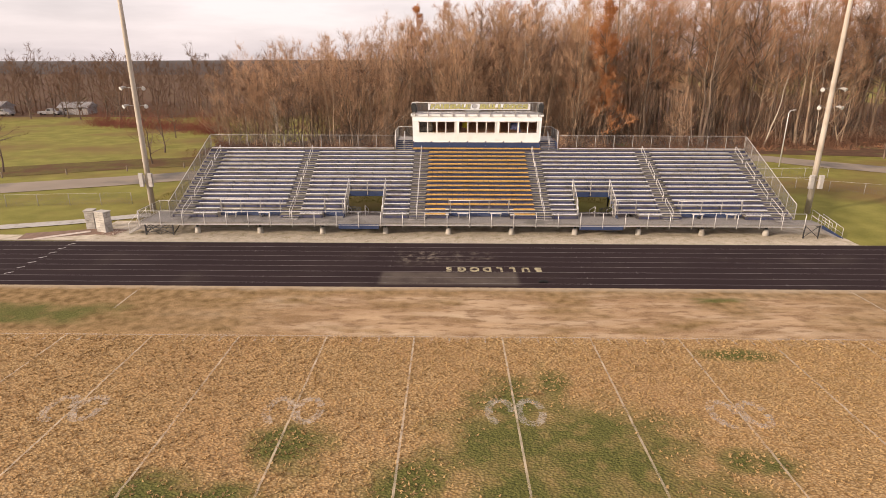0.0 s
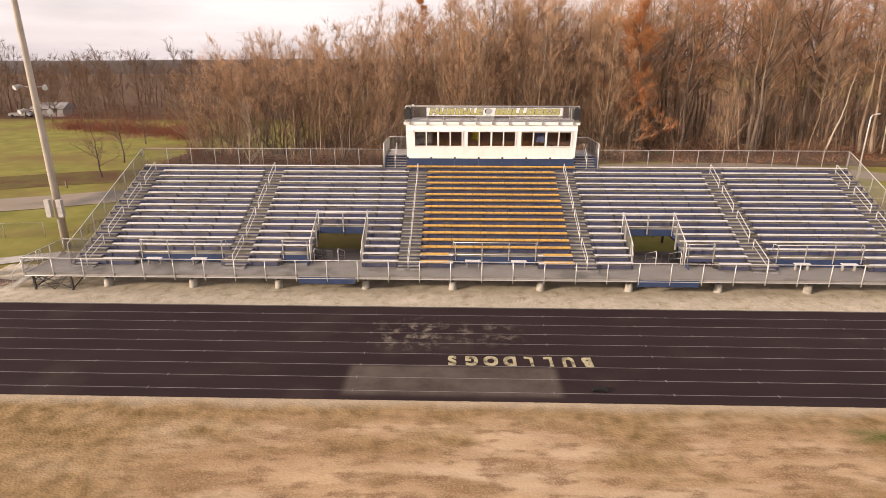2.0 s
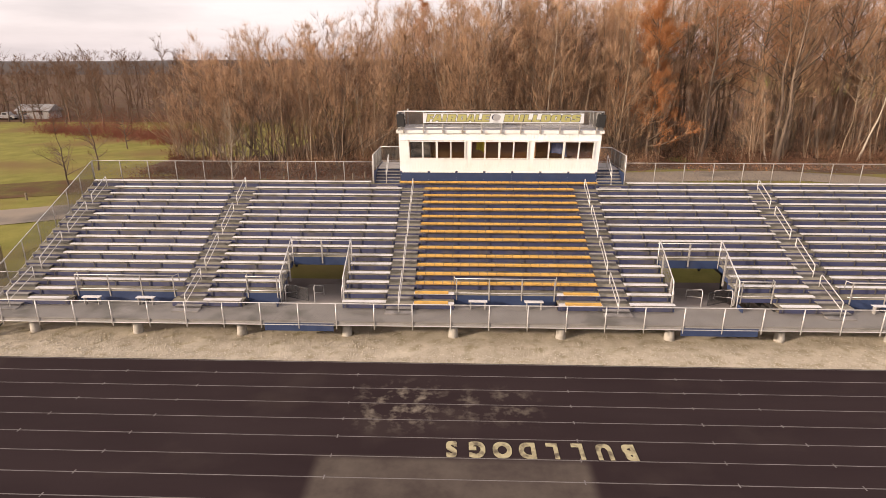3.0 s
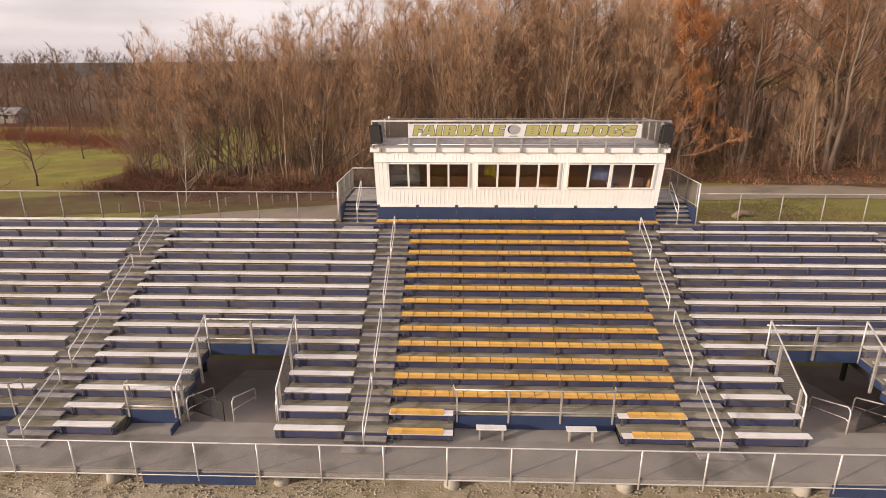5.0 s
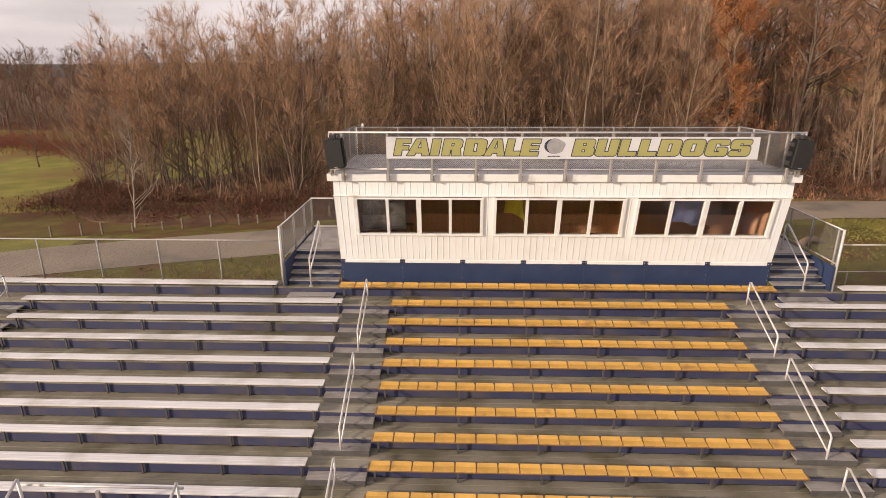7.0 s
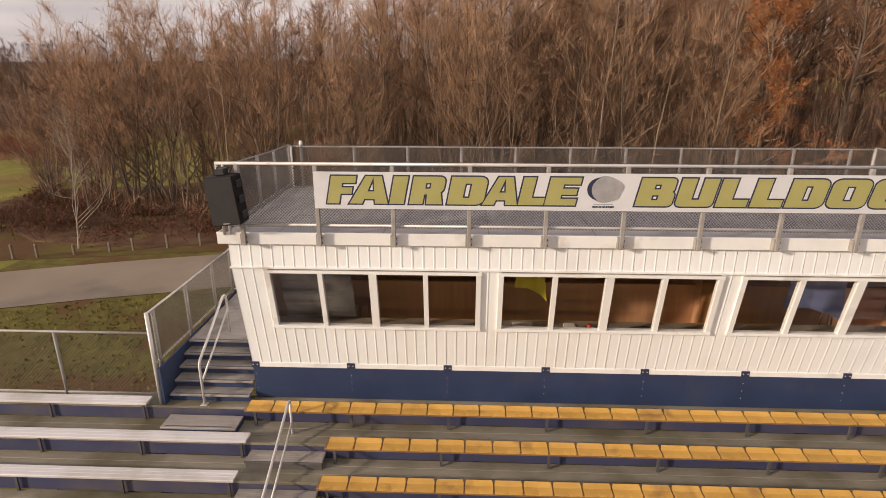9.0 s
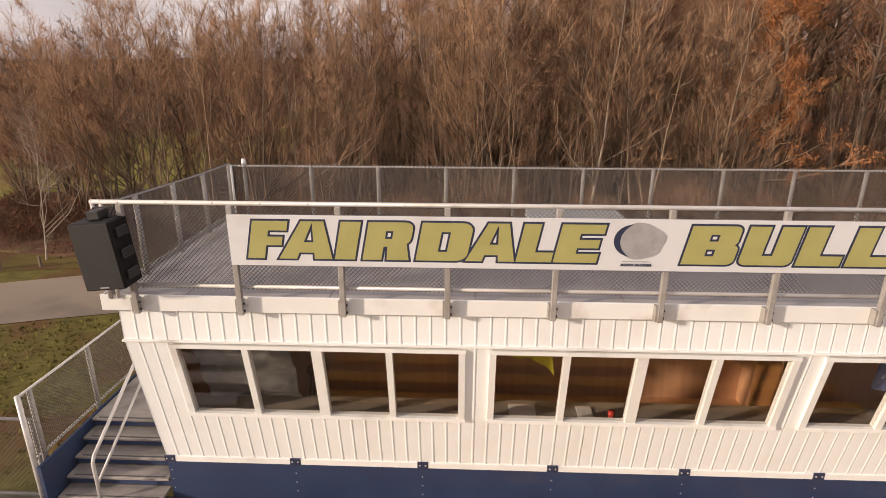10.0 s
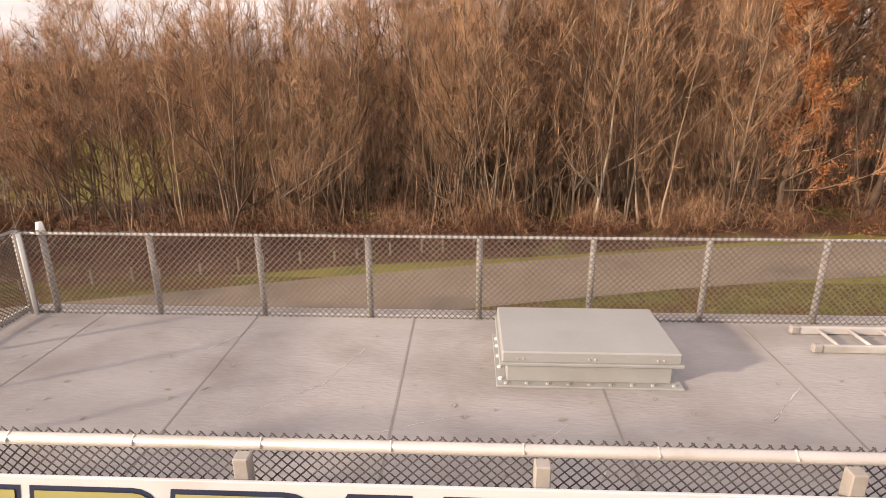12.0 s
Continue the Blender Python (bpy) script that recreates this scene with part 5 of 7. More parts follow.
drape("hanging_cloth", 1.55, M["yellow"], "bright yellow cloth hanging inside a window")
drape("hanging_cloth", 6.24, M["blue_cloth"], "wide blue cloth hanging inside a window", 0.95, 0.62, 55.55)
for x, y, w in ((2.36, 55.33, 0.2), (1.44, 55.35, 0.36)):
    solid("paper_stack", Build().box(x, x + w, y, y + 0.28, FLOOR + 0.702, FLOOR + 0.72), M["paper"], "white papers lying on the counter", "papers", "papers on the counter")
solid("cup", Build().tube([(2.78, 55.36, FLOOR + 0.701), (2.78, 55.36, FLOOR + 0.82)], 0.035, 10, 0.045), M["red"], "small red plastic cup on the counter", "cup", smooth=True)
part_door = thing("inner_door", (5.08, 56.0, FLOOR + 0.02), "varnished pine door standing open inside", "door")
part("leaf", Build().box(5.06, 5.11, 55.72, 56.32, FLOOR + 0.03, FLOOR + 2.02, 0.006), M["orange_wood"], part_door)


# rippled sheet added behind the first panes to imitate sky reflected in the glass
b = Build()
for j in range(7):
    for i in range(15):
        b.v.append((-2.62 + 1.25 * i / 14, 55.42 - 0.0 + 0.05 * math.sin(j * 2.0 + 0.15 * i) - 0.055 * j, 7.28 + 0.17 * j))
b.f = [(15 * j + i, 15 * j + i + 1, 15 * j + i + 16, 15 * j + i + 15) for j in range(6) for i in range(14)]
k = len(b.v)
b.v += [(x, y + 0.006, z) for x, y, z in b.v]
b.f += [tuple(q + k for q in reversed(f)) for f in b.f]
# the grey and dark bands of the reflection are put into this colour
M["pane_reflection"] = surface("grey pane reflection with dark bands", (0.13, 0.127, 0.122), (0.22, 0.215, 0.208), 1.2, 0.3, 0, 0, 10, (0.07, 0.068, 0.066), 1.6, (0.48, 0.62), (0.5, 1, 3))
solid("plastic_sheet", b, M["pane_reflection"], "added rippled grey sheet standing in for the reflection in a window", "plastic sheet", smooth=True)


def stool(x, y):
    th = thing("stool", (x, y, FLOOR + 0.02), "tall wooden stool inside the press box", "stool", "stools")
    part("seat", Build().tube([(x, y, FLOOR + 0.72), (x, y, FLOOR + 0.76)], 0.17, 12), M["orange_wood"], th)
    for a in range(4):
        q = math.pi / 4 + a * math.pi / 2
        part("leg", Build().tube([(x + 0.2 * math.cos(q), y + 0.2 * math.sin(q), FLOOR + 0.022), (x + 0.12 * math.cos(q), y + 0.12 * math.sin(q), FLOOR + 0.72)], 0.016, 6), M["orange_wood"], th)


for x in (-1.4, 7.6):
    stool(x, 56.4)

# roof deck, fascia and the sign fence
ROOF = 8.98
part("roof_slab", Build().box(BX0 - 0.12, BX1 + 0.12, YTOP - 0.05, YBACK + 0.1, EAVE + 0.002, ROOF, 0.01), M["roof"], box, "weathered pale roof deck")
part("fascia", Build().box(BX0 - 0.14, BX1 + 0.14, YTOP - 0.085, YTOP - 0.052, EAVE - 0.01, ROOF + 0.05, 0.006), M["white_trim"], box, "white fascia board")
for s, x in ((-1, BX0 - 0.12), (1, BX1 + 0.12)):
    part("fascia", Build().box(x - 0.02 if s < 0 else x, x if s < 0 else x + 0.02, YTOP - 0.05, YBACK + 0.1, EAVE - 0.01, ROOF + 0.04, 0.004), M["white_trim"], box, "white fascia board")
for i in range(8):
    x = -2.50 + 1.725 * i
    part("roof_joint", Build().box(x - 0.009, x + 0.009, YTOP + 0.0, YBACK + 0.05, ROOF - 0.005, ROOF + 0.003), M["joint"], box, "dark roof joint")

M["scratch"] = surface("pale roof scratches", (0.56, 0.54, 0.53), (0.68, 0.66, 0.65), 9, 0.8)
rs = random.Random(21)
for i in range(16):
    x, y, a = BX0 + 0.6 + 0.72 * i + rs.uniform(-0.3, 0.3), rs.uniform(55.3, 58.0), rs.uniform(0.2, 1.3)
    b = Build()
    for j in range(9):
        q = 0.09 * j
        b.v += [(x + q * math.cos(a) + rs.uniform(-0.012, 0.012), y + q * math.sin(a) + w, ROOF + 0.0022) for w in (0.0, 0.008 * (1 - abs(j - 4) / 4.5))]
    b.f = [(2 * j, 2 * j + 2, 2 * j + 3, 2 * j + 1) for j in range(8)]
    part("scratch", b, M["scratch"], box, "thin pale scratch in the roof coating")

YF = YTOP - 0.16
posts = [BX0 + 0.34] + [-1.755 + 1.192 * i for i in range(9)] + [BX1 - 0.36]
sign_fence = thing("sign_fence", (CX, YF, ROOF), "chain-link roof railing carrying a long banner", "fence")
for x in posts:
    p = part("post", Build().box(x - 0.032, x + 0.032, YF - 0.03, YF + 0.03, EAVE + 0.0, 10.14, 0.006), M["galv"], sign_fence, "square grey post")
    part("bracket", Build().box(x - 0.055, x - 0.033, YF - 0.02, YTOP - 0.086, EAVE + 0.01, EAVE + 0.19), M["galv"], p)
    part("bolt", Build().tube([(x + 0.033, YF, EAVE + 0.05), (x + 0.048, YF, EAVE + 0.05)], 0.014, 6), M["dark_steel"], p)
    part("bolt", Build().tube([(x + 0.033, YF, EAVE + 0.14), (x + 0.048, YF, EAVE + 0.14)], 0.014, 6), M["dark_steel"], p)
part("top_rail", Build().tube([(BX0 - 0.02, YF + 0.06, 10.15), (BX1 + 0.02, YF + 0.06, 10.15)], 0.026, 8), M["tube"], sign_fence, smooth=True)
for x in (BX0, BX0 + 0.10, BX1, BX1 - 0.10):
    part("end_post", Build().tube([(x, YF + 0.06, EAVE + 0.16), (x, YF + 0.06, 10.17)], 0.024, 8), M["tube"], sign_fence, smooth=True)
part("low_rail", Build().tube([(BX0 - 0.02, YF + 0.06, 9.17), (BX1 + 0.02, YF + 0.06, 9.17)], 0.022, 8), M["tube"], sign_fence, smooth=True)
b = lattice(Build(), (BX0, YF + 0.09, 9.12), (BX1, YF + 0.09, 9.12), 1.06, 1.06, 0.050, 0.0026)
part("wire_mesh", b, M["wire"], sign_fence, "woven chain-link wire")
for i in range(24):
    x = BX0 + 0.3 + 0.53 * i
    part("tie", Build().tube([(x, YF + 0.03, 10.155), (x, YF + 0.06, 10.18), (x, YF + 0.092, 10.15), (x, YF + 0.06, 10.12), (x, YF + 0.03, 10.155)], 0.004, 5), M["tube"], sign_fence)
backs = [(-3.055 + 1.176 * i, 58.54, ROOF - 0.06) for i in range(11)] + [(BX1 + 0.02, 58.54, ROOF - 0.06)]
fence("roof_fence", [(BX0, 58.54, ROOF - 0.06)] + backs, [0.975] * 13, "galvanised chain-link fence at the back of the roof", rails=(0.02, 1.0), pitch=0.066, wire=0.0031, pr=0.034, post=M["pale_post"], mesh_mat=M["sunlit_wire"], rr=0.016, rail_mat=M["tube"], knuckle=0.02, my=-0.045)
for s, x in ((-1, BX0), (1, BX1)):
    fence("roof_fence", [(x, YF + 0.1, ROOF), (x, 55.6, ROOF), (x, 56.55, ROOF), (x, 57.5, ROOF), (x, 58.5, ROOF)], [1.1, 1.06, 1.01, 0.97, 0.95], "galvanised chain-link fence at the side of the roof", rails=(0.02, 1.0), pitch=0.050, wire=0.0034, pr=0.034, post=M["pale_post"], mesh_mat=M["wire"], rr=0.015, rail_mat=M["galv"])
for q in (0.0, 0.075):
    solid("corner_post", Build().tube([(BX0 - 0.01 + q, 58.50 - q * 0.5, ROOF + 0.004), (BX0 - 0.01 + q, 58.50 - q * 0.5, ROOF + 0.93)], 0.022, 8), M["white_trim"], "slim white post at the corner of the roof fence", "post", "corner posts", smooth=True)
solid("post_cap", Build().tube([(-3.055, 58.54, ROOF + 0.91), (-3.055, 58.54, ROOF + 1.04)], 0.05, 10, 0.03), M["white_trim"], "white domed cap on a fence post", "post cap", smooth=True)

# the banner: white board, navy-edged gold words, and a plain grey shape between them
SX0, SX1, SZ0, SZ1 = -1.78, 7.98, 9.47, 10.05
ban = thing("banner", ((SX0 + SX1) / 2, YF - 0.045, SZ0), "long white banner with gold navy-edged words", "sign")
part("board", Build().box(SX0, SX1, YF - 0.05, YF - 0.034, SZ0, SZ1, 0.003), M["sign_white"], ban)


def rect(x0, y0, x1, y1):
    return [(x0, y0), (x1, y0), (x1, y1), (x0, y1)]


def bowl(x0, y0, x1, y1, c=0.16):
    """A stroke whose outer corners are rounded, to the right of x0 when x1 > x0, else to the left."""
    d = c if x1 > x0 else -c
    arc = [(math.sin(q), 1 - math.cos(q)) for q in (0, math.pi / 8, math.pi / 4, 3 * math.pi / 8, math.pi / 2)]
    pts = [(x0, y0)] + [(x1 - d + d * u, y0 + c * w) for u, w in arc] + [(x1 - d + d * u, y1 - c * w) for u, w in reversed(arc)] + [(x0, y1)]
    return pts if x1 > x0 else pts[::-1]


STEM = rect(0, 0, 0.38, 1)
GLYPHS = {
    "F": (0.80, [STEM, rect(0.38, 0.76, 0.80, 1), rect(0.38, 0.36, 0.73, 0.58)]),
    "A": (1.10, [[(0, 0), (0.36, 0), (0.57, 1), (0.34, 1)], [(0.74, 0), (1.10, 0), (0.80, 1), (0.57, 1)], [(0.40, 0.17), (0.72, 0.17), (0.66, 0.44), (0.46, 0.44)]]),
    "I": (0.38, [STEM]),
    "R": (0.95, [STEM, rect(0.38, 0.78, 0.54, 1), rect(0.38, 0.36, 0.54, 0.56), bowl(0.54, 0.42, 0.92, 1), [(0.50, 0), (0.95, 0), (0.84, 0.46), (0.46, 0.46)]]),
    "D": (0.95, [STEM, rect(0.38, 0.77, 0.56, 1), rect(0.38, 0, 0.56, 0.23), bowl(0.56, 0, 0.95, 1, 0.2)]),
    "L": (0.80, [STEM, rect(0.38, 0, 0.80, 0.25)]),
    "E": (0.82, [STEM, rect(0.38, 0.77, 0.82, 1), rect(0.38, 0.39, 0.78, 0.60), rect(0.38, 0, 0.82, 0.23)]),
    "B": (0.95, [STEM, rect(0.38, 0.79, 0.55, 1), rect(0.38, 0.40, 0.55, 0.60), rect(0.38, 0, 0.55, 0.21), bowl(0.55, 0.5, 0.91, 1, 0.12), bowl(0.55, 0, 0.95, 0.52, 0.13)]),
    "U": (0.96, [bowl(0.38, 0, 0, 1, 0.13), bowl(0.58, 0, 0.96, 1, 0.13), rect(0.36, 0, 0.60, 0.24), rect(0, 0.8, 0.3, 1), rect(0.66, 0.8, 0.96, 1)]),
    "O": (0.98, [bowl(0.38, 0, 0, 1, 0.2), bowl(0.60, 0, 0.98, 1, 0.2), rect(0.38, 0, 0.60, 0.23), rect(0.38, 0.77, 0.60, 1)]),
    "G": (0.98, [bowl(0.38, 0, 0, 1, 0.2), rect(0.38, 0, 0.62, 0.23), rect(0.38, 0.77, 0.62, 1), bowl(0.60, 0.66, 0.98, 1, 0.13), bowl(0.62, 0, 0.98, 0.52, 0.13), rect(0.50, 0.34, 0.66, 0.52)]),
    "S": (0.92, [bowl(0.40, 0.42, 0, 1, 0.17), rect(0.38, 0.78, 0.56, 1), bowl(0.56, 0.68, 0.90, 1, 0.13), rect(0.36, 0.42, 0.58, 0.60), bowl(0.52, 0, 0.92, 0.60, 0.17), rect(0.36, 0, 0.54, 0.23), bowl(0.38, 0, 0, 0.32, 0.13)]),
}


def grown(poly, e):
    """A convex outline, anticlockwise, pushed outward by e."""
    out, n = [], len(poly)
    for i in range(n):
        p, q, r = Vector(poly[i - 1]), Vector(poly[i]), Vector(poly[(i + 1) % n])
        a, c = (q - p).normalized(), (r - q).normalized()
        na, nc = Vector((a.y, -a.x)), Vector((c.y, -c.x))
        m = (na + nc) / max(0.3, 1 + na.dot(nc))
        out.append(tuple(q + m * e))
    return out


def even_spans(text, x0, x1, gap=0.10):
    """Where each letter of a word stands at its foot, evenly set between x0 and x1."""
    k = (x1 - x0) / (sum(GLYPHS[c][0] for c in text) + gap * (len(text) - 1))
    out, u = [], x0
    for ch in text:
        out.append((u, u + GLYPHS[ch][0] * k))
        u += (GLYPHS[ch][0] + gap) * k
    return out


def banner_word(text, spans_, h=0.424, lean=0.20):
    """Heavy slanted block words: a navy edge behind, a gold face before."""
    zb = (SZ0 + SZ1) / 2 - h / 2 + 0.012
    for ch, (u, v) in zip(text, spans_):
        w, polys = GLYPHS[ch]
        for nm, e, dy, mat in (("letter_edge", 0.0255, 0.0515, M["sign_navy"]), ("letter", 0.003, 0.0555, M["sign_gold"])):
            b = Build()
            for i, poly in enumerate(polys):
                pts = grown([(p * (v - u) / w + lean * q * h, q * h) for p, q in poly], e)
                b.add([(u + p, YF - dy - 0.00012 * i, zb + q) for p, q in pts], [tuple(range(len(pts)))])
            part(nm, b, mat, ban, "%s letter %s" % ("gold" if nm == "letter" else "navy edge of the", ch))


banner_word("FAIRDALE", [(-1.58, -1.195), (-1.228, -0.643), (-0.61, -0.393), (-0.304, 0.199), (0.28, 0.829), (0.825, 1.35), (1.372, 1.75), (1.775, 2.235)])
banner_word("BULLDOGS", even_spans("BULLDOGS", 3.14, 7.72))
b = Build()
ring = [(2.70 + (0.25 + 0.02 * math.sin(5 * a)) * math.cos(a) * 1.0, YF - 0.0535, 9.81 + (0.205 + 0.012 * math.cos(3 * a)) * math.sin(a)) for a in np.linspace(0, 2 * math.pi, 25)[:-1]]
b.add(ring + [(x, y - 0.002, z) for x, y, z in ring], [tuple(range(24, 48)), tuple(reversed(range(24)))] + [(i, (i + 1) % 24, 24 + (i + 1) % 24, 24 + i) for i in range(24)])
part("emblem", b, M["sign_grey"], ban, "plain grey rounded emblem")
b = Build()
for j in range(13):
    a = math.pi * (0.62 + 0.72 * j / 12)
    w = 0.05 * math.sin(math.pi * j / 12)
    b.v += [(2.70 + (0.245 + q) * math.cos(a), YF - 0.0558, 9.81 + (0.20 + q) * math.sin(a)) for q in (-w * 0.4, w)]
b.f = [(2 * j, 2 * j + 2, 2 * j + 3, 2 * j + 1) for j in range(12)]
part("emblem_edge", b, M["sign_navy"], ban, "navy crescent at the edge of the emblem")
ob = lettering("emblem_caption", "ASSOCIATION", 0.045, M["sign_navy"], pose(2.665 - origin(ban).x, YF - 0.0525 - origin(ban).y, 9.537 - origin(ban).z, 90, 0, 0), (0.004, 0.0), 0.0, 0.0, 1.15)
ob.parent = ban
tagged(ob, "small dark caption reading ASSOCIATION")
part("emblem_caption", Build().box(2.52, 2.81, YF - 0.054, YF - 0.052, 9.572, 9.582), M["sign_grey"], ban, "thin grey caption bar")


def speaker(x, s):
    """A black loudspeaker cabinet hung a little askew on the roof railing; s mirrors it."""
    th = thing("loudspeaker", (x, YF - 0.3, 9.2), "black cabinet loudspeaker hung askew on the roof railing", "loudspeaker", "loudspeakers")
    lean = -s * 0.10

    def placed(b):
        b.v = [(x + px + lean * pz, YF - 0.30 + py, 9.24 + pz - lean * px) for px, py, pz in b.v]
        return b

    part("cabinet", placed(Build().box(-0.23, 0.23, 0.0, 0.34, 0.0, 0.76, 0.018)), M["black"], th)
    part("grille", placed(Build().box(-0.215, 0.215, -0.012, -0.002, 0.015, 0.745, 0.004)), M["grille"], th, "dark metal grille")
    part("badge", placed(Build().box(-0.05, 0.05, -0.017, -0.013, 0.03, 0.045)), M["sign_grey"], th, "small pale badge")
    part("hanger", placed(Build().box(-0.07, 0.07, 0.12, 0.30, 0.762, 0.86, 0.01)), M["dark_steel"], th)
    part("yoke", placed(Build().tube([(-0.12, 0.2, 0.765), (-0.12, 0.34, 0.85), (0.12, 0.34, 0.85), (0.12, 0.2, 0.765)], 0.016, 6)), M["dark_steel"], th)
    for z in (0.14, 0.38, 0.62):
        part("handle", placed(Build().box(s * 0.232 - 0.001, s * 0.232 + 0.03 * s, 0.07, 0.27, z - 0.06, z + 0.05, 0.01)), M["dark_steel"], th)
    part("cable", Build().tube([(x - 0.24 * s, YF, 9.9), (x - 0.3 * s, YF - 0.02, 9.6), (x - 0.24 * s, YF + 0.02, 9.25), (x - 0.2 * s, YF + 0.09, 9.1)], 0.008, 5), M["black"], th)


M["grille"] = surface("black speaker grille", (0.016, 0.0155, 0.0155), (0.028, 0.027, 0.027), 9, 0.6, 0.1, 0.2, 90)
speaker(BX0 + 0.22, 1)
speaker(BX1 - 0.22, -1)

# dead leaves and grit on the roof deck
fl = np.random.default_rng(88)
fv, ff = [], []
for i in range(170):
    fx, fy, fr, fa = fl.uniform(BX0 + 0.2, BX1 - 0.2), fl.uniform(55.1, 58.4), fl.uniform(0.008, 0.028), fl.uniform(0, 6.28)
    k = len(fv)
    fv += [(fx + fr * q * math.cos(fa + a), fy + fr * q * math.sin(fa + a), ROOF + 0.004 + 0.006 * (j % 2)) for j, (a, q) in enumerate(((0, 1.6), (1.4, 0.7), (3.1, 1.3), (4.6, 0.8)))]
    ff += [(k, k + 1, k + 2), (k, k + 2, k + 3)]
tagged(new("roof_litter", arrays_mesh("roof_litter", np.array(fv), np.array(ff), M["grit"])), "scattered dead leaves and grit on the roof deck", "leaf litter", kind="stuff")

# roof hatch and ladder
hat = thing("roof_hatch", (2.57, 57.6, ROOF), "grey metal roof hatch with flanged curb", "roof hatch")
part("flange", Build().box(1.78, 3.36, 57.14, 58.12, ROOF, ROOF + 0.02, 0.004), M["hatch"], hat)
part("curb", Build().box(1.87, 3.27, 57.22, 58.05, ROOF + 0.02, ROOF + 0.22, 0.006), M["hatch"], hat)
part("lid", Build().box(1.82, 3.32, 57.17, 58.10, ROOF + 0.225, ROOF + 0.33, 0.012), M["hatch"], hat)
part("lip", Build().box(1.80, 3.34, 57.15, 58.11, ROOF + 0.205, ROOF + 0.232, 0.004), M["hatch"], hat)
for x in (1.95, 2.0, 2.55, 2.6, 3.12, 3.17):
    part("rivet", Build().tube([(x, 57.172, ROOF + 0.265), (x, 57.162, ROOF + 0.265)], 0.009, 6), M["tube"], hat)
for y in (57.25, 57.45, 57.65, 57.85, 58.0):
    part("bolt", Build().tube([(1.815, y, ROOF + 0.02), (1.815, y, ROOF + 0.036)], 0.02, 6), M["white_trim"], hat)
for i in range(9):
    x = 1.86 + 0.178 * i
    part("bolt", Build().tube([(x, 57.18, ROOF + 0.02), (x, 57.18, ROOF + 0.032)], 0.016, 6), M["tube"], hat)
lad = thing("ladder", (6.4, 58.2, ROOF), "aluminium ladder lying flat on the roof", "ladder")
for y in (57.87, 58.27):
    part("rail", Build().box(4.84, 8.6, y - 0.018, y + 0.018, ROOF + 0.005, ROOF + 0.085, 0.008), M["tube"], lad)
    part("foot", Build().box(4.80, 4.90, y - 0.03, y + 0.03, ROOF + 0.004, ROOF + 0.095, 0.015), M["galv"], lad)
for i in range(11):
    x = 5.08 + 0.305 * i
    part("rung", Build().tube([(x, 57.87, ROOF + 0.05), (x, 58.27, ROOF + 0.05)], 0.017, 8), M["tube"], lad, smooth=True)

